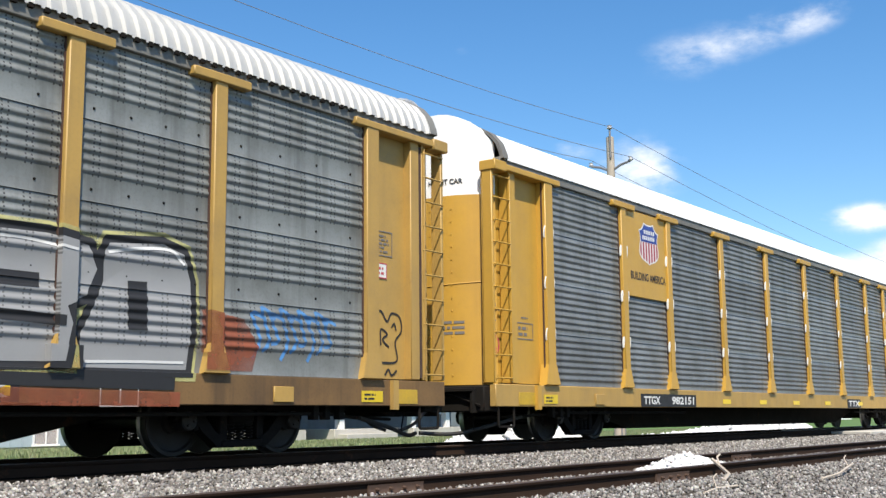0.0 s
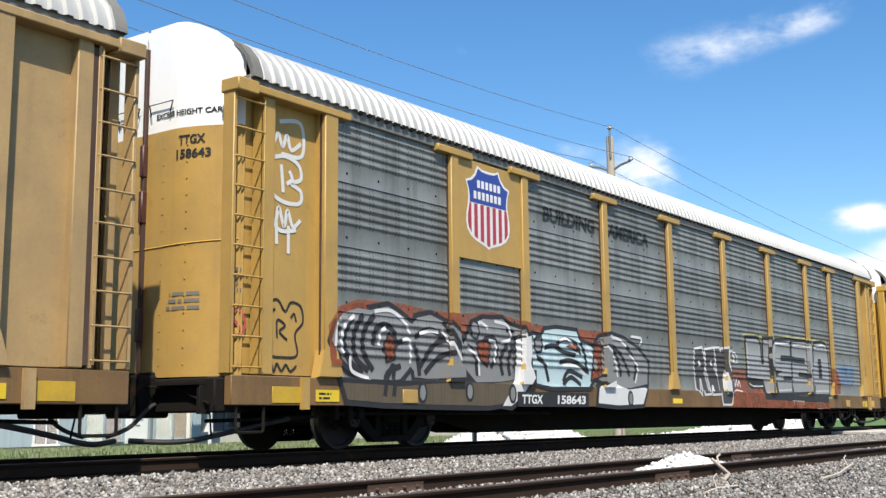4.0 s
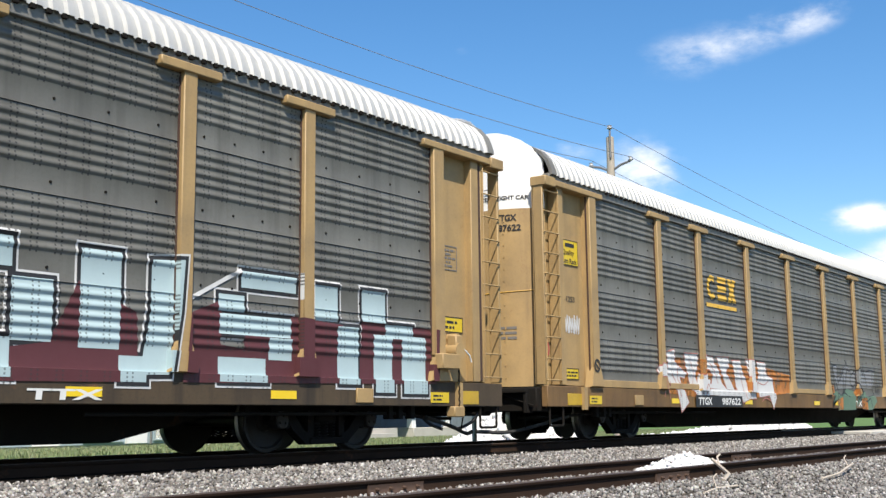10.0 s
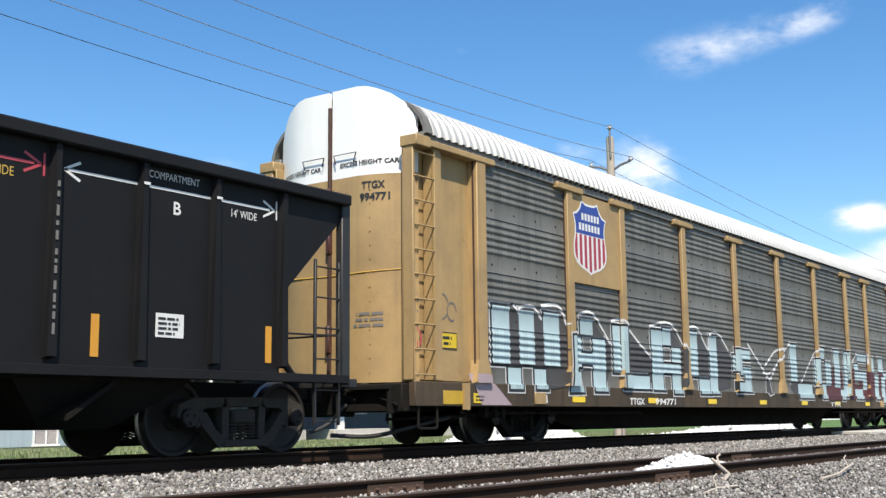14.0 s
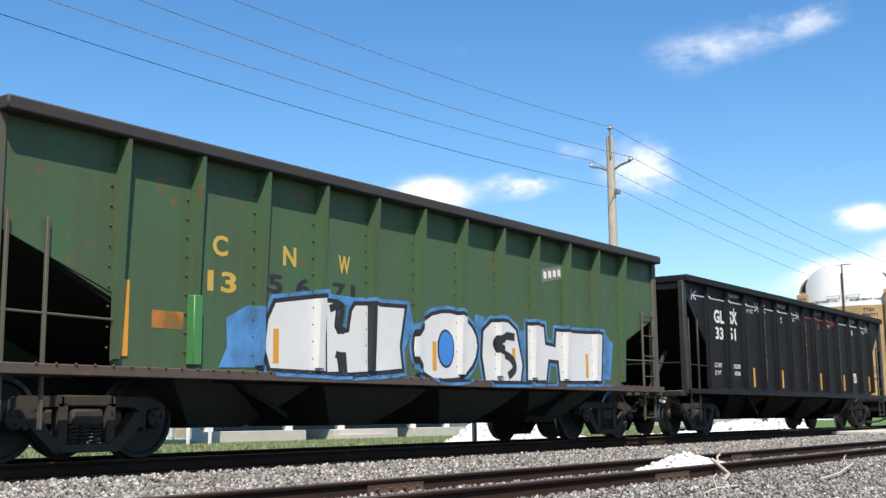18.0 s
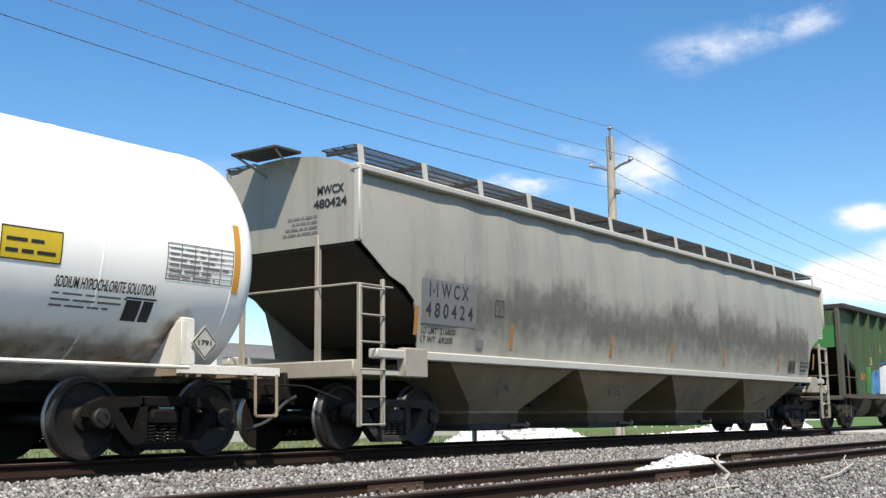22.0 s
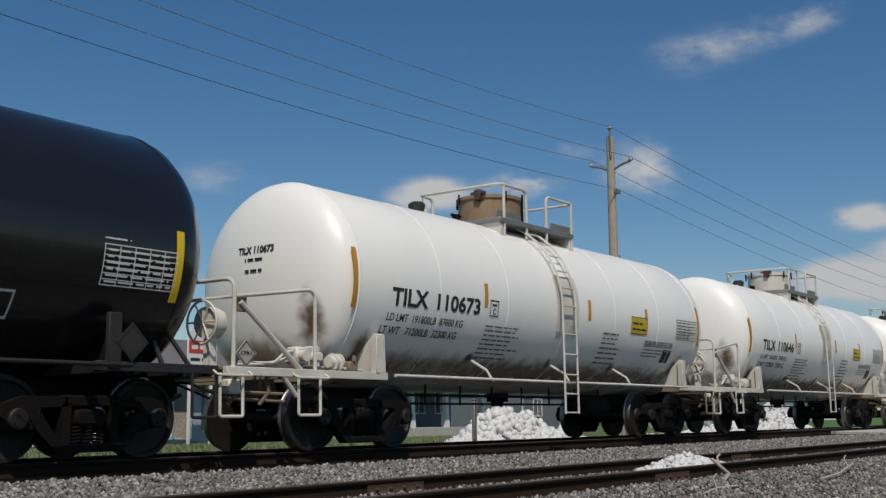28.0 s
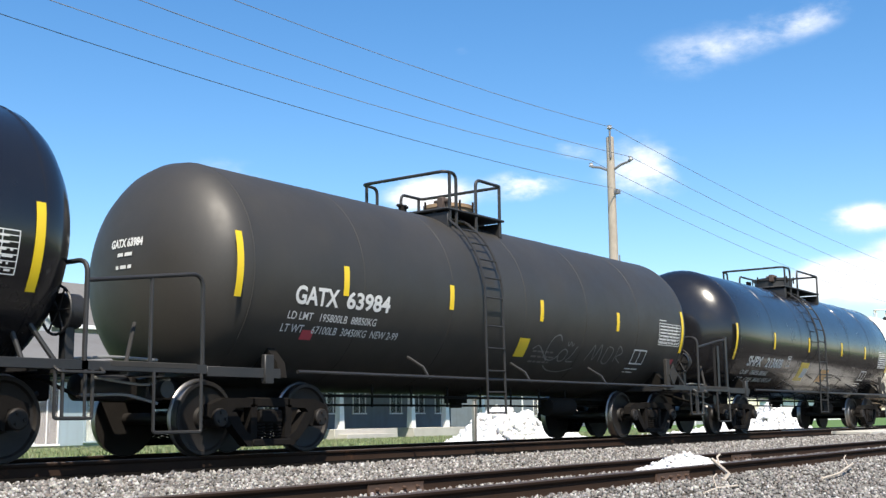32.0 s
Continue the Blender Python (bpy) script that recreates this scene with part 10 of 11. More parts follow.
sprayed(rack_d, SIDE, [(-0.73, 2.1), (-0.08, 1.68), (0.6, 1.27), (0.69, 1.32), (1.37, 1.82), (2.2, 2.26)], 0.06, "spray_white", 0.0135)
sprayed(rack_d, SIDE, [(0.27, 1.59), (0.68, 1.8), (1.05, 1.98), (1.57, 2.09)], 0.06, "spray_white", 0.0135)
sprayed(rack_d, SIDE, [(0.14, 1.43), (0.62, 1.44), (1.06, 1.63)], 0.04, "spray_white", 0.0135)
sprayed(rack_d, SIDE, [(2.87, 1.32), (2.97, 1.3), (3.57, 1.73), (4.35, 2.23)], 0.05, "spray_white", 0.0135)
sprayed(rack_d, SIDE, [(7.21, 1.8), (8.01, 2.21)], 0.05, "spray_white", 0.0135)
sprayed(rack_d, SIDE, [(-10.11, 2.29), (-9.52, 2.33), (-9.23, 2.02)], 0.06, "spray_white", 0.0135)
sprayed(rack_d, SIDE, [(-8.82, 2.24), (-8.28, 2.28), (-7.63, 1.77)], 0.05, "spray_white", 0.0135)
sprayed(rack_d, SIDE, [(-7.59, 2.19), (-7.14, 2.22), (-6.38, 1.81), (-5.92, 1.57)], 0.05, "spray_white", 0.0135)
sprayed(rack_d, SIDE, [(-5.96, 2.2), (-4.99, 2.31), (-4.26, 1.79)], 0.05, "spray_white", 0.0135)
sprayed(rack_d, SIDE, [(-4.14, 2.26), (-3.64, 2.3), (-3.08, 1.86), (-2.99, 2.18), (-2.5, 2.24), (-1.93, 1.88)], 0.05, "spray_white", 0.0135)
sprayed(rack_d, SIDE, [(-10.96, 2.25), (-10.79, 2.13), (-10.76, 2.22), (-10.36, 2.26), (-10.07, 2.06)], 0.05, "spray_white", 0.0135)
painted(rack_d, SIDE, [(0.38, 1.33), (0.59, 1.29), (0.75, 0.94), (0.5, 0.9), (0.36, 0.98)], "spray_dark", "spray_white", 0.03, name="graffiti_patch", label="dark and white spray blot")
M["spray_lilac"] = spray("dusty_lilac_paint", (0.36, 0.28, 0.30))
painted(rack_d, SIDE, [(-12.25, 1.1), (-11.8, 1.1), (-11.1, 0.62), (-11.95, 0.62)], "spray_lilac", None, lift=0.004, name="paint_patch", label="dusty lilac paint patch over post and sill")
for k in range(3):
    painted(rack_d, SIDE, [(-10.26 + 0.10 * k, 0.66), (-10.19 + 0.10 * k, 0.66), (-10.21 + 0.10 * k, 0.80), (-10.24 + 0.10 * k, 0.80)], "spray_white", None, lift=0.004, name="sill_mark", label="small white painted wedge")
plate_writing(rack_d, -13.02 + 0.08, 1.50, 0.5, 0.17, 2, 61, M["ink"], board=M["sign_yellow"])
g = Geo()
draw(g, lambda a, b: (a, -1.407, b), band(20, 330, 0.44, 0.5, 22), -12.95, 1.9, 0.35, 0.4)
draw(g, lambda a, b: (a, -1.407, b), band(0, 300, 0.42, 0.5, 22), -12.65, 1.88, 0.25, 0.3)
part("graffiti_tag", g, M["faint_ink"], rack_d, "thin black doodle")
plate_writing(rack_d, 12.12, 2.7, 0.45, 0.3, 5, 62, M["faint_ink"], boxed=True)
plate_writing(rack_d, 12.2, 1.75, 0.5, 0.16, 2, 63, M["ink"], board=M["sign_yellow"])
for car in (rack_c, rack_d, rack_a, rack_new):
    g = Geo()
    bars(g, lambda a, b: (a, -1.364, b), -13.6, 1.95, 0.42, 0.34, 4, 71)
    part("clearance_lettering", g, M["faint_ink"], car)
    g = Geo()
    draw(g, lambda a, b: (a, -1.365, b), band(0, 360, 0.40, 0.5, 26), -13.55, 1.42, 0.32, 0.34)
    draw(g, lambda a, b: (a, -1.366, b), stroke([(-13.5, 1.70), (-13.29, 1.48)], 0.04), 0, 0, 1, 1)
    part("round_sticker", g, M["red_ink"], car, "faded red prohibition sticker")

# -------- black hopper
hk = lambda a, b: (a, -1.4135, b)
g = Geo()
for text, u, v, w, h in (("GL", -5.85, 2.50, 0.58, 0.30), ("SX", -5.02, 2.52, 0.54, 0.30), ("33", -5.80, 2.13, 0.45, 0.28), ("51", -5.02, 2.15, 0.42, 0.28)):
    draw(g, hk, glyphs(text, 0.03), u, v, w, h)
part("reporting_mark", g, M["white_ink"], hopper_k)
g = Geo()
for text, u, v, w in (("LD LMT", -5.92, 1.50, 0.42), ("LT WT", -5.92, 1.33, 0.34), ("202700", -4.82, 1.50, 0.42), ("60300", -4.78, 1.34, 0.35)):
    draw(g, hk, glyphs(text, 0.02), u, v, w, 0.10)
part("weight_stencil", g, M["white_ink"], hopper_k)
for u0, u1, letter, m in ((-7.05, -3.1, "A", "white_ink"), (-2.85, -0.15, "C", "white_ink"), (0.1, 2.85, "D", "red_ink"), (3.05, 6.2, "B", "white_ink")):
    g = Geo()
    for a, b in ((u0 + 0.05, u1 - 0.05),):
        x = a
        for p in [q for q in (-6.3, -5.17, -4.12, -2.95, -1.99, -0.95, 0.08, 0.96, 1.94, 2.98, 4.1, 5.17, 6.3) if a < q < b] + [b]:
            draw(g, hk, RECT, x, 3.02, max(0.02, p - 0.055 - x), 0.03)
            if p < b:
                draw(g, lambda a, c: (a, -1.514, c), RECT, p - 0.045, 3.02, 0.09, 0.03)
            x = p + 0.055
    draw(g, hk, RECT, u0, 2.92, 0.025, 0.24)
    draw(g, hk, RECT, u1, 2.92, 0.025, 0.24)
    for d in (-1, 1):
        draw(g, hk, stroke([(u0 + 0.25, 3.035 + d * 0.10), (u0 + 0.05, 3.035)], 0.03), 0, 0, 1, 1)
        draw(g, hk, stroke([(u1 - 0.22, 3.035 + d * 0.10), (u1 - 0.02, 3.035)], 0.03), 0, 0, 1, 1)
    mid = (u0 + u1) / 2
    bay = [q for q in (-6.3, -5.17, -4.12, -2.95, -1.99, -0.95, 0.08, 0.96, 1.94, 2.98, 4.1, 5.17, 6.3) if q < mid + 0.05][-1]
    draw(g, hk, glyphs(letter, 0.02), bay + 0.46, 2.76, 0.11, 0.15)
    part("compartment_marking", g, M[m], hopper_k, "painted arrow line marking a compartment")
    g = Geo()
    draw(g, hk, glyphs("COMPARTMENT", 0.0), bay + 0.10, 3.14, 0.74, 0.085)
    part("compartment_lettering", g, M["gold_ink"] if letter == "D" else M["white_ink"], hopper_k)
    g = Geo()
    draw(g, hk, glyphs("14' WIDE", 0.0), u1 - 0.75, 2.86, 0.42, 0.10)
    part("width_lettering", g, M["gold_ink"] if letter == "D" else M["white_ink"], hopper_k)
for x, z in ((-6.12, 1.12), (-3.55, 1.10), (-1.58, 1.10), (1.45, 1.10), (3.55, 1.10), (6.1, 1.12)):
    part("reflector", Geo().box(x - 0.05, x + 0.05, -1.418, -1.411, z, z + (0.72 if x < -6 else 0.45)), M["reflect_orange"], hopper_k)
part("white_placard", Geo().box(4.35, 4.75, -1.416, -1.411, 1.35, 1.62), M["white_ink"], hopper_k)
g = Geo()
bars(g, lambda a, b: (a, -1.420, b), 4.38, 1.37, 0.34, 0.22, 4, 5)
part("small_lettering", g, M["ink"], hopper_k)
for x in (-2.95, 0.08, 2.98):
    g = Geo()
    rnd = random.Random(int(x * 10) + 99)
    z = 1.3
    while z < 2.9:
        hgt = rnd.uniform(0.03, 0.12)
        draw(g, lambda a, b: (a, -1.516, b), RECT, x - 0.02, z, 0.035, hgt)
        z += hgt + rnd.uniform(0.02, 0.1)
    part("scrape_marks", g, M["faint_ink"], hopper_k, "scraped pale paint along a rib")

# -------- green hopper
hg = lambda a, b: (a, -1.4135, b)
posts_g = [-5.85 + 1.064 * k for k in range(12)]


def green_at(lift):
    def where(u, v):
        for p in posts_g:
            if abs(u - p) < 0.075 and v > 1.08:
                x = u + math.copysign(lift, u - p)
                if abs(u - p) < 0.0430:
                    return (x, -1.481 - 0.12 * max(0.0, (v - 1.08) / 2.39) - lift, v)
                return (x, -1.411 - lift, v)
        return (u, -1.411 - lift, v) if v > 1.003 else (u, -1.601 - lift, v)
    return where


class GreenSide:
    v = [1.002, 1.004, 1.079, 1.081, 1.4, 1.7]
    u = sorted(q for p in posts_g for q in (p - 0.0445, p - 0.0425, p + 0.0425, p + 0.0445))

    def at(self, lift):
        return green_at(lift)


GREEN = GreenSide()
g = Geo()
for text, u, v, m in (("C", -4.48, 2.36, 0), ("N", -3.30, 2.36, 0), ("W", -2.25, 2.36, 0), ("13", -4.55, 1.93, 0)):
    draw(g, hg, glyphs(text, 0.03), u, v, 0.24 if len(text) == 1 else 0.46, 0.25)
part("reporting_mark", g, M["gold_ink"], hopper_g)
g = Geo()
for text, u in (("5", -3.56), ("6", -3.06), ("7", -2.36), ("1", -2.0)):
    draw(g, hg, glyphs(text, 0.03), u, 1.99, 0.10 if text == "1" else 0.26, 0.24)
part("car_number", g, M["ink"], hopper_g)

# -------- fat white letters on the green hopper
LETTER = [(-3.61, 1.31), (-3.55, 1.66), (-3.43, 1.87), (-2.51, 2.01), (-2.5, 1.05), (-3.51, 1.06)]
painted(hopper_g, GREEN, LETTER, "spray_white", "spray_black", 0.06, "spray_blue", 0.11, label="fat white graffiti letter with a black edge")
LETTER = [(-2.49, 1.95), (-2.3, 1.95), (-2.34, 1.64), (-2.27, 1.54), (-2.04, 1.58), (-1.98, 1.87), (-1.91, 1.95), (-1.64, 1.97), (-1.64, 1.07), (-2.07, 1.04), (-2.1, 1.31), (-2.3, 1.31), (-2.25, 1.05), (-2.47, 1.04)]
painted(hopper_g, GREEN, LETTER, "spray_white", "spray_black", 0.06, "spray_blue", 0.11, label="fat white graffiti letter with a black edge")
LETTER = [(-1.58, 1.97), (-0.83, 1.99), (-0.95, 1.45), (-0.9, 1.13), (-1.57, 1.07)]
painted(hopper_g, GREEN, LETTER, "spray_white", "spray_black", 0.06, "spray_blue", 0.11, label="fat white graffiti letter with a black edge")
LETTER = [(1, 1.53), (0.96, 1.38), (0.86, 1.24), (0.7, 1.12), (0.5, 1.04), (0.28, 1.02), (0.05, 1.01), (-0.16, 1.02), (-0.35, 1.09), (-0.49, 1.19), (-0.58, 1.32), (-0.61, 1.45), (-0.58, 1.59), (-0.49, 1.72), (-0.35, 1.84), (-0.17, 1.93), (0.05, 1.98), (0.28, 2), (0.5, 1.98), (0.7, 1.91), (0.86, 1.81), (0.97, 1.68)]
painted(hopper_g, GREEN, LETTER, "spray_white", "spray_black", 0.06, "spray_blue", 0.11, label="fat white graffiti letter with a black edge")
LETTER = [(1.18, 1.78), (1.41, 1.93), (1.89, 1.96), (2.13, 1.84), (2.31, 1.27), (2.24, 1.02), (1.23, 1.01), (1.14, 1.39)]
painted(hopper_g, GREEN, LETTER, "spray_white", "spray_black", 0.06, "spray_blue", 0.11, label="fat white graffiti letter with a black edge")
LETTER = [(2.5, 1.95), (3.01, 1.95), (3.05, 1.65), (3.4, 1.62), (3.44, 1.9), (3.99, 1.9), (5.12, 1.93), (5.02, 1.08), (3.54, 1.05), (3.49, 1.4), (3.15, 1.41), (3.06, 1.05), (2.48, 1.04)]
painted(hopper_g, GREEN, LETTER, "spray_white", "spray_black", 0.06, "spray_blue", 0.11, label="fat white graffiti letter with a black edge")
painted(hopper_g, GREEN, [(0.35, 1.47), (0.34, 1.37), (0.3, 1.28), (0.24, 1.22), (0.16, 1.2), (0.09, 1.22), (0.03, 1.27), (-0.01, 1.35), (-0.02, 1.45), (-0.01, 1.55), (0.03, 1.64), (0.09, 1.7), (0.16, 1.72), (0.23, 1.7), (0.3, 1.65), (0.34, 1.57)], "spray_blue_solid", "spray_black", 0.03, lift=0.014, name="graffiti_counter", label="blue centre of a fat letter")
sprayed(hopper_g, GREEN, [(2.08, 1.73), (1.75, 1.73), (1.5, 1.61), (1.64, 1.48), (1.96, 1.38), (2.07, 1.22), (1.88, 1.09)], 0.13, "spray_black", 0.0155)
sprayed(hopper_g, GREEN, [(-2.43, 1.87), (-2.19, 1.93), (-2.23, 1.65), (-2.13, 1.59)], 0.1, "spray_black", 0.0155)
sprayed(hopper_g, GREEN, [(-2.31, 1.28), (-2.19, 1.22), (-2.21, 1.06)], 0.1, "spray_black", 0.0155)
painted(hopper_g, GREEN, [(-4.25, 1.63), (-3.9, 1.81), (-3.71, 1.8), (-3.68, 1.46), (-3.71, 1.06), (-4.36, 1.04), (-4.23, 1.28)], "spray_blue", None, lift=0.0022, name="graffiti_patch", label="thin blue spray cloud")
painted(hopper_g, GREEN, [(-2.5, 2.07), (-1.62, 2.06), (-0.7, 2.05), (-0.59, 1.76), (-0.85, 1.38), (-0.91, 1.89), (-2.46, 1.96)], "spray_blue", None, lift=0.0022, name="graffiti_patch", label="thin blue spray cloud")
painted(hopper_g, GREEN, [(0.95, 2.03), (1.21, 2.01), (1.14, 1.55), (0.95, 1.54)], "spray_blue", None, lift=0.0022, name="graffiti_patch", label="thin blue spray cloud")
painted(hopper_g, GREEN, [(5.16, 2), (5.53, 1.78), (5.4, 1.11), (5.08, 1.1)], "spray_blue", None, lift=0.0022, name="graffiti_patch", label="thin blue spray cloud")
painted(hopper_g, GREEN, [(2.18, 1.82), (2.5, 1.88), (2.49, 1.54), (2.24, 1.53)], "spray_blue", None, lift=0.0022, name="graffiti_patch", label="thin blue spray cloud")
lay(g := Geo(), GREEN, 0.004, RECT, -5.35, 1.45, 0.45, 0.2)
part("orange_patch", g, M["spray_orange2"], hopper_g, "orange paint patch")
g = Geo()
for u, v, w, h in ((4.05, 1.62, 0.22, 0.2), (4.32, 1.62, 0.18, 0.2), (4.05, 1.38, 0.5, 0.12), (4.1, 1.15, 0.45, 0.16)):
    lay(g, GREEN, 0.012, RECT, u, v, w, h)
bars(g, green_at(0.012), -3.2, 1.5, 0.6, 0.32, 3, 8)
part("small_lettering", g, M["ink"], hopper_g)
for x in (-5.72, -3.42, -0.12, 2.05, 4.5):
    part("reflector", Geo().box(x - 0.05, x + 0.05, -1.425, -1.411, 1.12, 1.95 if x < -5 else 1.55), M["reflect_orange"], hopper_g)
part("new_post_cover", Geo().box(-4.85, -4.72, -1.54, -1.412, 1.05, 1.85, 0.01), M["green_new"], hopper_g, "bright green repainted rib")
part("emblem_patch", Geo().add([(3.0, -1.4135, 2.72), (3.85, -1.4135, 2.88), (3.85, -1.4135, 3.12), (3.0, -1.4135, 2.95)], [(0, 1, 2, 3)]), M["faint_ink"], hopper_g, "faded slanted emblem")
g = Geo()
for k in range(5):
    draw(g, lambda a, b: (a, -1.417, b), RECT, 3.06 + 0.16 * k, 2.80 + 0.028 * k, 0.10, 0.12)
part("emblem_bars", g, M["white_ink"], hopper_g)
part("end_patch", Geo().box(-7.345, -7.332, -1.33, -0.15, 2.37, 3.0), M["green_new"], hopper_g, "bright green repainted end panel")
g = Geo()
bars(g, lambda a, b: (-7.349, a, b), -0.95, 2.62, 0.65, 0.32, 5, 9)
part("end_lettering", g, M["white_ink"], hopper_g)
bolt_me = Geo().turned([(0.0, 0.016), (0.012, 0.014), (0.018, 0.006)], "y", 8).mesh("rivet", M["rusty_cap"])
for p in posts_g:
    for z in np.arange(1.2, 3.2, 0.22):
        part("rivet", bolt_me, None, hopper_g, at=pose(p - 0.09, -1.411, float(z), 180))
for k in range(60):
    part("rivet", bolt_me, None, hopper_g, at=pose(-6.9 + 0.23 * k, -1.60, 1.0, 180))

# -------- grey covered hopper
side_y = [1.44, 1.475, 1.505, 1.522, 1.52, 1.505, 1.475, 1.43, 1.40]
side_z = [1.48, 1.75, 2.05, 2.4, 2.75, 3.1, 3.42, 3.70, 3.86]


def gray_at(lift):
    return lambda u, v: (u, -float(np.interp(v, side_z, side_y)) - 0.014 - lift, v)


gcuts = [1.75, 2.05, 2.4, 2.75, 3.1]


def panel_at(lift):
    """On the rippled wall itself."""
    return lambda u, v: (u, -float(np.interp(v, side_z, side_y)) - 0.012 * math.cos(u / 1.245 * 2 * math.pi) - 0.003 - lift, v)


rnd = random.Random(31)
for k in range(14):
    g = Geo()
    high = rnd.uniform(1.2, 1.75)
    draw(g, gray_at(0.0), RECT, -8.5 + 1.2143 * k, 1.47, 1.2143, high, cuts=gcuts)
    part("panel_grime", g, M["panel_grime"], hopper_w, "grey scuffs and painted-in shade on the lower side")
for k in range(13):
    g = Geo()
    u, top = -7.47 + 1.245 * k, rnd.uniform(2.7, 3.3)
    draw(g, gray_at(-0.001), RECT, u - 0.006, 1.48, 0.012, top - 1.48, cuts=gcuts)
    part("panel_seam", g, M["gray_seam"], hopper_w)
g = Geo()
draw(g, gray_at(0.002), RECT, -8.55, 1.80, 1.40, 0.66, cuts=gcuts)
part("number_patch", g, M["pale_patch"], hopper_w, "darker grey patch behind the number")
g = Geo()
draw(g, gray_at(0.006), stroke([(-8.36, 2.20), (-8.36, 2.42), (-8.27, 2.26), (-8.18, 2.42), (-8.18, 2.20)], 0.036), 0, 0, 1, 1)
draw(g, gray_at(0.006), glyphs("W C X", 0.012), -8.08, 2.20, 0.70, 0.22)
draw(g, gray_at(0.006), glyphs("4 8 0 4 2 4", 0.015), -8.45, 1.90, 1.2, 0.22)
part("reporting_mark", g, M["ink"], hopper_w)
g = Geo()
draw(g, panel_at(0.004), glyphs("LD LMT  216800", 0.01), -8.52, 1.66, 0.85, 0.09)
draw(g, panel_at(0.004), glyphs("LT WT  69200", 0.01), -8.52, 1.53, 0.8, 0.09)
part("weight_stencil", g, M["ink"], hopper_w)
g = Geo()
frame_box(g, gray_at(0.004), -6.63, 2.02, 0.26, 0.26, 0.015, gcuts)
part("plate_box", g, M["ink"], hopper_w)
g = Geo()
frame_box(g, gray_at(0.004), 7.0, 1.50, 0.48, 0.30, 0.03, gcuts)
draw(g, gray_at(0.004), RECT, 7.05, 1.55, 0.18, 0.2, cuts=gcuts)
draw(g, gray_at(0.004), RECT, 7.27, 1.55, 0.16, 0.2, cuts=gcuts)
part("code_box", g, M["ink"], hopper_w)
g = Geo()
bars(g, gray_at(0.004), 7.85, 1.52, 0.75, 0.32, 3, 6)
tagged(part("small_lettering", g, M["ink"], hopper_w), kind="stuff")
g = Geo()
draw(g, gray_at(0.005), glyphs("PLATE", 0.0), -6.58, 2.19, 0.16, 0.045)
draw(g, gray_at(0.005), glyphs("C", 0.01), -6.53, 2.07, 0.06, 0.08)
part("plate_lettering", g, M["ink"], hopper_w)
rnd = random.Random(77)
for k, mid in enumerate((-5.85, -1.95, 1.95, 5.85)):
    def slope(u, v):
        return (u, -(1.43 - 0.41 * (1.28 - v) / 0.66) - 0.008, v)
    g = Geo()
    for j in range(5):
        u0, v0 = mid - 0.25 + rnd.uniform(0, 0.45), 0.78 + rnd.uniform(0, 0.2)
        draw(g, slope, stroke(curve_pts([(u0, v0), (u0 + rnd.uniform(-0.2, 0.2), v0 + rnd.uniform(-0.12, 0.12)), (u0 + rnd.uniform(-0.25, 0.25), v0 + rnd.uniform(-0.1, 0.1))]), 0.035), 0, 0, 1, 1)
    part("graffiti_tag", g, M["faint_ink"], hopper_w, "faint black scribble on an outlet hopper")
g = Geo()
draw(g, gray_at(0.003), RECT, -7.1, 1.50, 0.2, 0.13, cuts=gcuts)
part("card_plate", g, M["pale_patch"], hopper_w, "small bare metal plate")
for x in (-8.66, -6.1, -2.66, 0.0, 2.75, 6.28, 8.9):
    g = Geo()
    draw(g, gray_at(0.003), RECT, x - 0.05, 1.52 if abs(x) < 8.5 else 1.62, 0.10, 0.42, cuts=gcuts)
    part("reflector", g, M["rust_strip"], hopper_w)
g = Geo()
for text, u, w, v in (("MWCX", -1.25, 0.5, 3.55), ("480424", -1.30, 0.62, 3.36)):
    fl = glyphs(text, 0.03)
    draw(g, lambda a, b: (-9.958, a, b), ([(1 - p[0], p[1]) for p in fl[0]], fl[1]), u, v, w, 0.13)
part("end_mark", g, M["ink"], hopper_w)
g = Geo()
bars(g, lambda a, b: (-9.958, a, b), -0.75, 3.0, 0.8, 0.3, 4, 7)
part("end_lettering", g, M["faint_ink"], hopper_w)


# -------- tanks
def tank_at(r, zc, lift):
    def where(u, v):
        # v is measured as height above the rail where small; it follows the curve of the shell
        a = (v - zc) / r
        return (u, -(r + lift) * math.cos(a), zc + (r + lift) * math.sin(a))
    return where


def on_tank(car, r, zc, mat, name, items, lift=0.006, label=""):
    """items: (flat, u, v, w, h) with v the height over the rail."""
    g = Geo()
    where = tank_at(r, zc, lift)

    def arc(z):
        return zc + r * math.asin(max(-0.99, min(0.99, (z - zc) / r)))
    for flat, u, v, w, h in items:
        v0, v1 = arc(v), arc(v + h)
        cuts = [v0 + (v1 - v0) * k / max(1, math.ceil((v1 - v0) / 0.09)) for k in range(1, math.ceil((v1 - v0) / 0.09))]
        draw(g, where, flat, u, v0, w, v1 - v0, 0, cuts)
    return part(name, g, mat, car, label)


def text_lines(seed, u, v, w, h, rows):
    rnd = random.Random(seed)
    out = []
    for k in range(rows):
        y = v + h * (1 - (k + 0.8) / rows)
        x, end = u, u + w * rnd.uniform(0.7, 1.0)
        while x < end:
            word = min(end - x, rnd.uniform(0.08, 0.3))
            out.append((RECT, x, y, word, h / rows * 0.34))
            x += word + 0.04
    return out


def box_lines(u, v, w, h, t=0.018):
    return [(RECT, u, v, w, t), (RECT, u, v + h - t, w, t), (RECT, u, v, t, h), (RECT, u + w - t, v, t, h)]


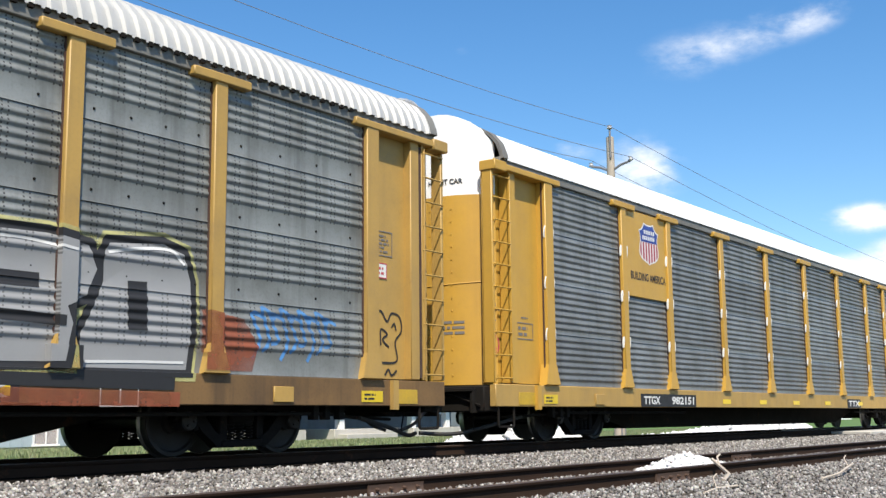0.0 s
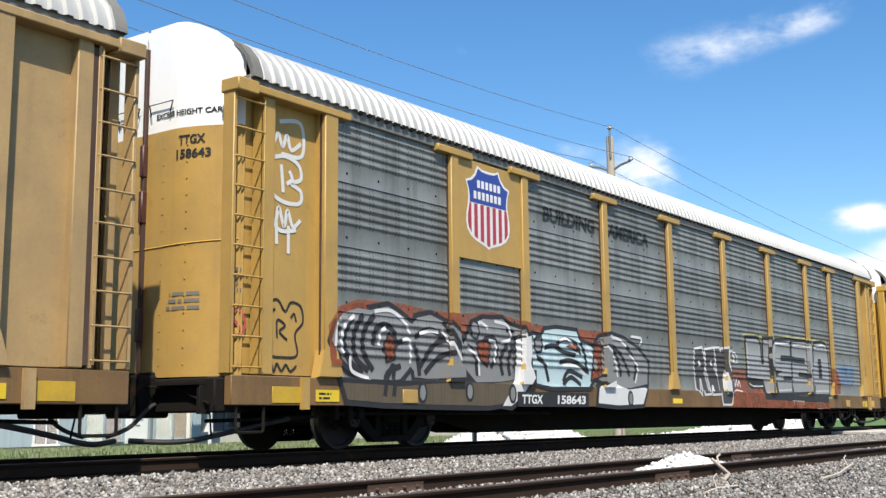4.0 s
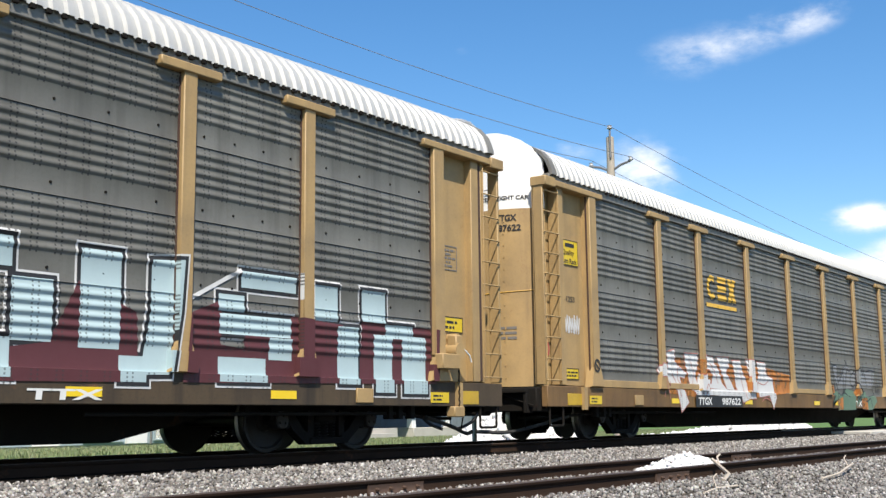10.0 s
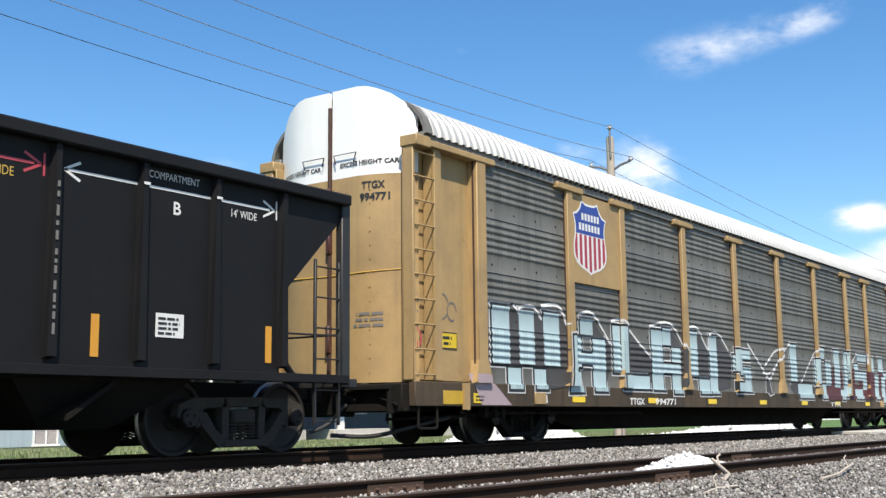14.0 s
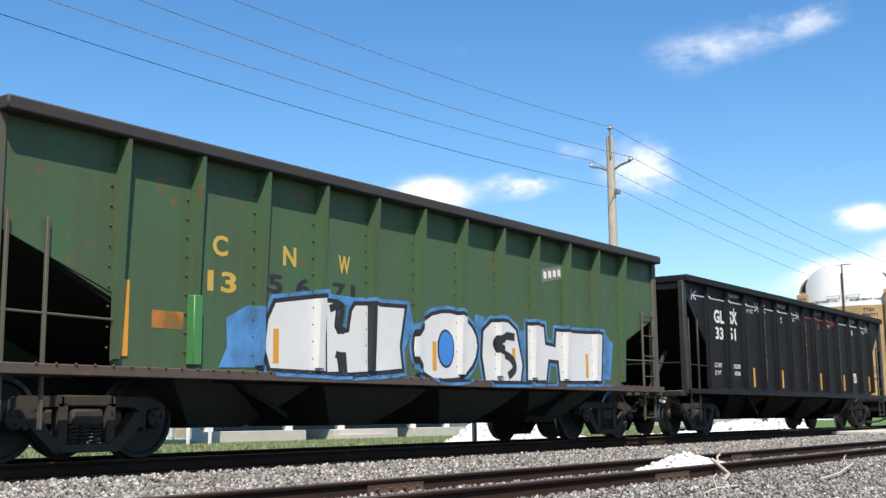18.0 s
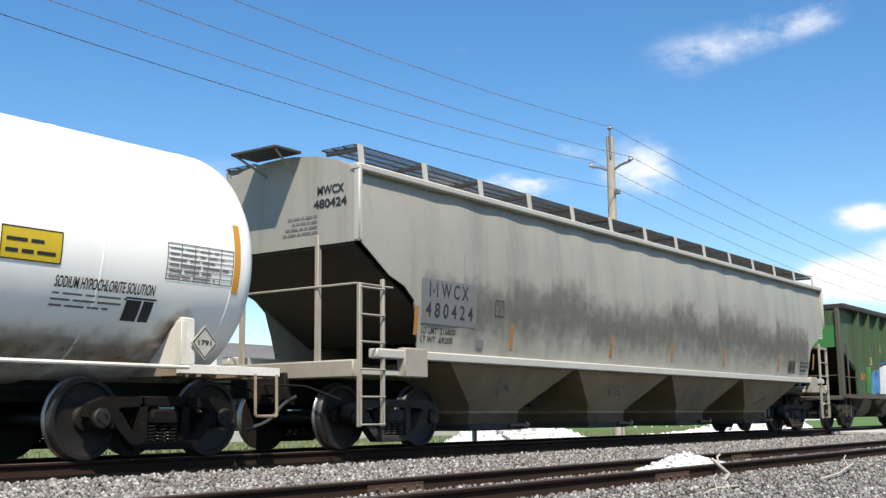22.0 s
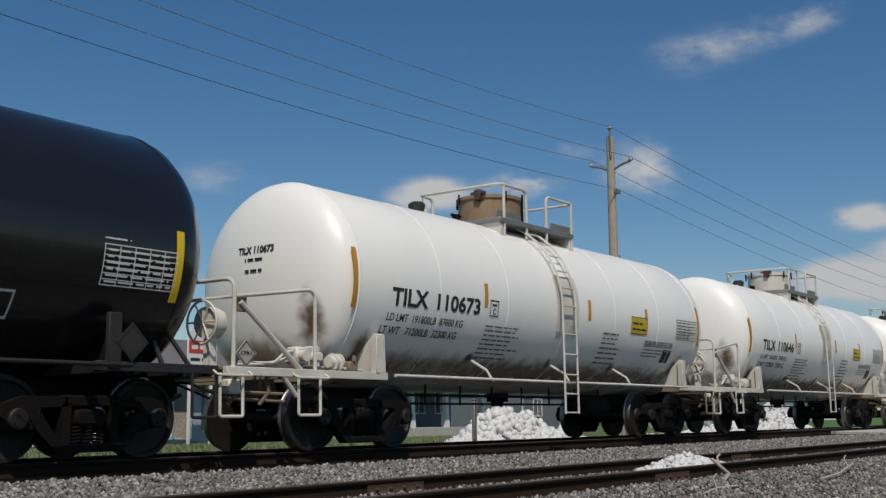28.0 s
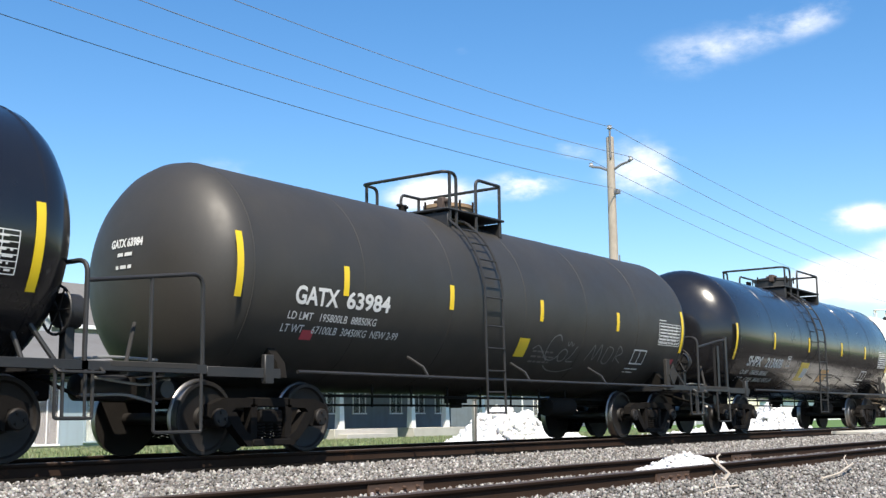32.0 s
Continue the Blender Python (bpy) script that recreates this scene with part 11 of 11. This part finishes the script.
def diamond(car, x, y, z, size, number):
    """A hazard placard on its holder beside a saddle."""
    pl = part("placard", Geo().prism([(x - size, z), (x, z - size), (x + size, z), (x, z + size)], "y", y, y + 0.012), M["placard" if number else "dusty_fit"], car, "diamond-shaped dirty white placard" if number else "blank grey diamond-shaped placard holder")
    g = Geo()
    k = size * 0.86
    for a, b in (((x - k, z), (x, z - k)), ((x, z - k), (x + k, z)), ((x + k, z), (x, z + k)), ((x, z + k), (x - k, z))):
        draw(g, lambda s, t: (s, y - 0.004, t), stroke([a, b], 0.012), 0, 0, 1, 1)
    if number:
        draw(g, lambda s, t: (s, y - 0.004, t), glyphs(number, 0.03), x - size * 0.5, z - size * 0.16, size, size * 0.32)
    part("placard_print", g, M["ink"], pl)


def tank_heads(car, r, zc, h, mark, number, ink, stain_on):
    """Marks and stains on the rear head."""
    head = (0.19 if stain_on else 0.26) * 2 * r

    def where(u, v):
        q = min(0.98, math.hypot(u, v - zc) / r)
        return (-h - head * math.sqrt(1 - q * q) - 0.008, u, v)
    g = Geo()
    for text, u, v, w, hh in ((f"{mark} {number}", -0.36, zc + 0.40, 0.70, 0.11) if stain_on else (f"{mark} {number}", -0.26, zc + 0.28, 0.62, 0.12),):
        fl = glyphs(text, 0.045)
        draw(g, where, ([(1 - a, b) for a, b in fl[0]], fl[1]), u, v, w, hh, cuts=[v + 0.06])
        for k in range(2):
            bars(g, where, u + w * 0.28, v - 0.16 * (k + 1) + 0.03, w * 0.72, 0.09, 1, 3 + k)
    part("end_mark", g, ink, car)
    if stain_on:
        g = Geo()
        for k in range(8):
            draw(g, where, RECT, -1.22 + 0.07 * k, zc - 1.16, 0.07, 1.16, cuts=[zc - 1.16 + 0.1 * j for j in range(1, 12)])
        part("rust_stain", g, M["head_stain"], car, "brown rust stain run down the head")
        V, n = [], 9
        for k in range(15):
            u = -1.12 + 0.16 * k
            low, high = zc - math.sqrt((r * 0.97) ** 2 - u * u), zc - 0.62
            for m in range(n):
                x, y, z = where(u, low + (high - low) * m / (n - 1))
                V.append((x + 0.004, y, z))
        g = Geo().add(V, [(k * n + m, k * n + m + 1, (k + 1) * n + m + 1, (k + 1) * n + m) for k in range(14) for m in range(n - 1)])
        part("head_grime", g, M["head_grime"], car, "brownish grime over the foot of the head")


def white_tank_marks(car, mark, number, tape):
    r, zc, h = 1.495, 2.345, 5.575
    strips = [(RECT, x - 0.05, 1.93 if abs(x) > 5 else 2.16, 0.10, 0.82 if abs(x) > 5 else 0.37) for x in tape]
    for s in strips:
        on_tank(car, r, zc, M["reflect_orange"], "reflector", [s])
    on_tank(car, r, zc, M["ink"], "reporting_mark", [(glyphs(mark, 0.03), -4.88, 2.02, 0.86, 0.25)])
    on_tank(car, r, zc, M["ink"], "car_number", [(glyphs(number, 0.03), -3.80, 2.02, 1.12, 0.25)])
    on_tank(car, r, zc, M["ink"], "weight_stencil", [(glyphs("LD LMT  191800LB  87000 KG", 0.01), -4.92, 1.80, 1.85, 0.11)])
    on_tank(car, r, zc, M["ink"], "weight_stencil", [(glyphs("LT WT   71200LB  32300 KG", 0.01), -5.0, 1.62, 1.85, 0.11)])
    on_tank(car, r, zc, M["ink"], "plate_c", box_lines(-2.40, 2.02, 0.24, 0.26) + [(glyphs("C", 0.02), -2.32, 2.05, 0.09, 0.10), (RECT, -2.35, 2.19, 0.14, 0.03)])
    on_tank(car, r, zc, M["faint_ink"], "notice_lettering", text_lines(12, -2.45, 1.36, 1.15, 0.55, 8))
    on_tank(car, r, zc, M["faint_ink"], "notice_lettering", text_lines(13, 1.42, 1.40, 0.8, 0.62, 7))
    on_tank(car, r, zc, M["sign_yellow"], "yellow_notice", [(RECT, 2.50, 2.02, 0.70, 0.33)], label="yellow emergency notice")
    on_tank(car, r, zc, M["ink"], "notice_lettering", text_lines(14, 2.56, 2.07, 0.58, 0.22, 2) + box_lines(2.50, 2.02, 0.70, 0.33, 0.012), 0.009)
    on_tank(car, r, zc, M["ink"], "commodity_name", [(glyphs("SODIUM HYPOCHLORITE SOLUTION", 0.02), 3.18, 1.80, 1.28, 0.12)])
    on_tank(car, r, zc, M["faint_ink"], "notice_lettering", text_lines(15, 3.18, 1.60, 0.95, 0.18, 3))
    on_tank(car, r, zc, M["ink"], "test_stencil", [(RECT, 4.12, 1.52, 0.2, 0.22), (RECT, 4.35, 1.52, 0.14, 0.22), (RECT, 4.10, 1.75, 0.42, 0.02)])
    table = box_lines(4.56, 2.0, 1.0, 0.42, 0.012) + [(RECT, 4.56, 2.0 + 0.06 * k, 1.0, 0.010) for k in range(1, 7)] + [(RECT, 4.56 + 0.2 * k, 2.0, 0.012, 0.42) for k in range(1, 5)] + text_lines(16, 4.6, 2.02, 0.9, 0.38, 6)
    on_tank(car, r, zc, M["faint_ink"], "qualification_table", table)
    tank_heads(car, r, zc, h, mark, number, M["ink"], True)
    diamond(car, 5.14, -1.49, 1.31, 0.20, "1791")
    diamond(car, -7.64, -1.45, 1.22, 0.17, "1791")
    part("shell_pad", Geo().add([tank_at(r, zc, 0.02)(u, v) for u in (-0.32, 0.42) for v in np.linspace(1.9, 2.9, 7)], [(k, k + 1, k + 8, k + 7) for k in range(6)]), M["white_fit"], car, "raised pad behind the ladder")
    on_tank(car, r, zc, M["rust_stain"], "rust_stain", [(RECT, -5.55, 1.0, 0.7, 0.75)], 0.004)
    on_tank(car, r, zc, M["rust_stain"], "rust_stain", [(RECT, 4.55, 1.0, 0.75, 0.85)], 0.004)
    for u in (-2.53, -0.10, 2.22):
        on_tank(car, r, zc, M["soot"], "grime_run", [(RECT, u - 0.16, 1.2, 0.32, 0.32)], 0.004)
    on_tank(car, r, zc, M["belly"], "belly_grime", [(RECT, -5.3 + 1.06 * k, 0.872, 1.06, 0.62) for k in range(10)], 0.003, "brownish grime and painted shade along the tank's underside")["kind"] = "stuff"


white_tank_marks(tank_a, "OLNX", "718023", (-5.66, -2.58, -0.82, 1.96, 5.62))
white_tank_marks(tank_b, "TILX", "110646", (-5.68, -2.52, 0.84, 3.15, 5.66))
white_tank_marks(tank_c, "TILX", "110673", (-5.68, -2.52, 0.84, 3.15, 5.66))


def black_tank_text(car, mark, number, r, zc, h, zt, u0, u1, wide, ul):
    on_tank(car, r, zc, M["white_ink"], "reporting_mark", [(glyphs(mark, 0.03), u0, zt, wide[0], 0.24)])
    on_tank(car, r, zc, M["white_ink"], "car_number", [(glyphs(number, 0.03), u1, zt, wide[1], 0.24)])
    on_tank(car, r, zc, M["white_ink"], "weight_stencil", [(glyphs("LD LMT   195800LB  88850KG", 0.01), ul, zt - 0.19, 1.75, 0.10)])
    on_tank(car, r, zc, M["white_ink"], "weight_stencil", [(glyphs("LT WT    67100LB  30450KG  NEW 2-99", 0.01), ul - 0.05, zt - 0.35, 2.36, 0.10)])
    tank_heads(car, r, zc, h, mark, number, M["white_ink"], False)


def black_tank_marks(car, mark, number, r, zc, h, xs, base, u0=-5.42, u1=-4.40, wide=(0.98, 1.08), ul=-5.42, ut=5.0, us=4.15):
    for x, z0, z1 in xs:
        on_tank(car, r, zc, M["reflect_yellow"], "reflector", [(RECT, x - 0.055, z0, 0.11, z1 - z0)])
    zt = base
    if mark:
        black_tank_text(car, mark, number, r, zc, h, zt, u0, u1, wide, ul)
    table = box_lines(ut, 1.86, 1.0, 0.44, 0.012) + [(RECT, ut, 1.86 + 0.063 * k, 1.0, 0.010) for k in range(1, 7)] + [(RECT, ut + 0.2 * k, 1.86, 0.012, 0.44) for k in range(1, 5)] + text_lines(26, ut + 0.05, 1.88, 0.9, 0.40, 6) + text_lines(25, ut, 2.34, 0.42, 0.05, 1)
    on_tank(car, r, zc, M["white_ink"], "qualification_table", table)
    on_tank(car, r, zc, M["white_ink"], "test_stencil", box_lines(us, 1.45, 0.55, 0.28, 0.025) + [(RECT, us + 0.26, 1.45, 0.025, 0.28)] + text_lines(27, us - 0.05, 1.28, 0.6, 0.12, 2))
    on_tank(car, r, zc, M["faint_ink"], "notice_lettering", text_lines(28, 0.5, 1.35, 0.9, 0.25, 3))


black_tank_marks(tank_d, "SHPX", "213608", 1.53, 2.39, 6.3, [(-6.52, 1.72, 2.55), (-4.05, 2.05, 2.46), (-1.45, 2.08, 2.46), (1.40, 2.08, 2.46), (3.72, 2.08, 2.46), (6.22, 1.75, 2.55)], 1.60, -5.55, -4.34, (0.92, 1.14), -5.66, 5.20, 3.72)
on_tank(tank_d, 1.53, 2.39, M["reflect_yellow"], "yellow_placard", [(RECT, -1.80, 1.34, 0.62, 0.46)], label="faded yellow square placard")
on_tank(tank_d, 1.53, 2.39, M["white_ink"], "pale_patch", [(RECT, -1.53, 1.42, 0.34, 0.24)], 0.009)
on_tank(tank_d, 1.53, 2.39, M["reflect_orange"], "yellow_placard", [(RECT, 0.0, 1.34, 0.66, 0.32)])
on_tank(tank_d, 1.53, 2.39, M["white_ink"], "plate_c", box_lines(-2.93, 1.66, 0.26, 0.26) + [(glyphs("C", 0.02), -2.83, 1.69, 0.1, 0.10), (RECT, -2.88, 1.83, 0.16, 0.04)])
GL = [(-6.48, 1.90, 2.70), (-4.54, 2.06, 2.46), (-2.12, 2.05, 2.42), (0.50, 2.04, 2.40), (3.28, 2.03, 2.38), (6.19, 1.74, 2.60)]
black_tank_marks(tank_e, "GATX", "63984", 1.48, 2.30, 6.225, GL, 1.89, -5.49, -4.50, (0.83, 0.92), -5.55, 5.08)
on_tank(tank_e, 1.48, 2.30, M["red_ink"], "red_patch", [(RECT, 5.88, 1.50, 0.16, 0.10)])
on_tank(tank_e, 1.48, 2.30, M["reflect_yellow"], "yellow_placard", [(RECT, -0.05, 1.44, 0.32, 0.30)], label="torn yellow placard")
on_tank(tank_e, 1.48, 2.30, M["red_ink"], "red_patch", [(RECT, -5.2, 1.46, 0.22, 0.12)])
g = Geo()
where_e = tank_at(1.48, 2.30, 0.008)
for s in ([(0.45, 1.55), (0.62, 1.62), (0.85, 1.48), (1.05, 1.34)], [(1.32, 1.74), (1.22, 1.84), (1.02, 1.78), (0.92, 1.58), (0.98, 1.40), (1.22, 1.36), (1.36, 1.46)],
          [(1.50, 1.60), (1.64, 1.54), (1.60, 1.38), (1.44, 1.36), (1.38, 1.50), (1.50, 1.60)], [(1.92, 1.66), (1.82, 1.48), (1.72, 1.36), (1.96, 1.36)],
          [(1.05, 1.24), (1.3, 1.14), (1.7, 1.12), (2.1, 1.22)], [(1.55, 1.74), (1.60, 1.66), (1.66, 1.74), (1.72, 1.66), (1.78, 1.72)],
          [(2.35, 1.40), (2.55, 1.72), (2.62, 1.42), (2.80, 1.74), (2.88, 1.40)], [(3.05, 1.70), (3.0, 1.42), (3.22, 1.38), (3.30, 1.66), (3.1, 1.72)], [(3.45, 1.42), (3.5, 1.74), (3.68, 1.62), (3.5, 1.52), (3.74, 1.40)]):
    draw(g, where_e, stroke(curve_pts(s), 0.022), 0, 0, 1, 1)
part("graffiti_tag", g, M["spray_silver"], tank_e, "thin silver spray tag")
black_tank_marks(tank_f, "", "", 1.53, 2.39, 6.3, [(-6.52, 1.72, 2.55), (-4.05, 2.05, 2.46), (-1.45, 2.08, 2.46), (1.40, 2.08, 2.46), (3.72, 2.08, 2.46), (6.22, 1.72, 2.62)], 1.60)
diamond(tank_e, 5.63, -1.49, 1.27, 0.215, "")
diamond(tank_d, 5.63, -1.49, 1.27, 0.215, "")

# -------- hand brake on the rack with block graffiti
brake = part("brake_housing", Geo().box(11.80, 12.24, -1.72, -1.40, 1.14, 1.36, 0.012), M["yellow_worn"], rack_d, "faded yellow bracket box of the hand brake")
part("brake_gusset", Geo().prism([(11.82, 1.36), (12.24, 1.36), (12.14, 1.56), (12.02, 1.56)], "y", -1.44, -1.40), M["yellow_worn"], brake)
part("brake_gear", Geo().cyl((12.38, -1.40, 1.42), (12.38, -1.62, 1.42), 0.12, 16).cyl((12.38, -1.40, 1.62), (12.38, -1.58, 1.62), 0.065, 12).box(12.30, 12.46, -1.60, -1.42, 1.40, 1.66, 0.02), M["yellow_worn"], brake, "faded yellow hand-brake gear case")
part("brake_lever", Geo().tube([(12.42, -1.60, 1.50), (12.62, -1.62, 1.36), (12.66, -1.62, 1.26)], 0.014, 6), M["white_ink"], brake, "pale brake lever")
for k in range(14):
    z = 1.28 - 0.052 * k
    loop = [(12.36 + 0.017 * math.cos(a) * (1 if k % 2 else 0.3), -1.60 + 0.017 * math.cos(a) * (0.3 if k % 2 else 1), z + 0.034 * math.sin(a)) for a in np.linspace(0, 2 * math.pi, 9)]
    part("chain_link", Geo().tube(loop, 0.008, 5), M["truck"], brake)
part("chain_guide", Geo().box(12.22, 12.48, -1.62, -1.46, 0.44, 0.60, 0.015), M["yellow_worn"], brake)
for a, b in zip(POSTS, POSTS[1:]):
    if a in (-11.93, -9.12, -1.43, 7.10, 9.12):
        part("kick_plate", Geo().box(a + 0.24, b - 0.24, -1.545, -1.50, 0.975, 1.09, 0.008), M["yellow_worn"], rack_c, "faded yellow kick plate under the sheets")
# ---------------------------------------------------------------- what moves
def motions():
    for car in TRAIN:
        home = car["home"]
        walk(car, [(t, pose(home + travel(t), TRACK, 0)) for t in range(0, 33)])
    # the saloon passes behind the train once, out of sight at both ends
    def sedan_x(t):
        return 43.6 - 15.1 * (t - 19.0)
    walk(SEDAN, [(t, pose(sedan_x(t), STREET, -0.535)) for t in (0, 8, 16, 17, 18, 19, 20, 21, 22, 24, 32)])
    for w, x, y in SEDAN_WHEELS:
        rows = [(0.0, 0.0)] + [(17.5 + k / 30 * 2, -0.9 * k) for k in range(0, 60)]
        rows.append((32.0, rows[-1][1]))
        walk(w, [(t, pose(x, y, 0.32) @ Matrix.Rotation(a, 4, "Y")) for t, a in rows])
    # wheels turn while their car is near the camera
    for wheel, car, x, r in WHEELS:
        home = car["home"]
        step = 1.30 * r
        ts = [k / 30 for k in range(0, 961)]
        s_all = [home + travel(t) for t in ts]
        inside = [t for t, s in zip(ts, s_all) if -22 < s < 60]
        rows = [(0.0, 0.0)]
        if inside:
            last, first = -1e9, travel(inside[0])
            for t in inside:
                s = travel(t)
                if s - last >= step - travel(t + 1 / 30) + s:
                    if t > 0.01:
                        rows.append((t, (s - first) / r))
                    last = s
        rows.append((32.0, rows[-1][1])) if rows[-1][0] < 31.99 else None
        walk(wheel, [(t, pose(x, 0, r) @ Matrix.Rotation(a, 4, "Y")) for t, a in rows])


motions()
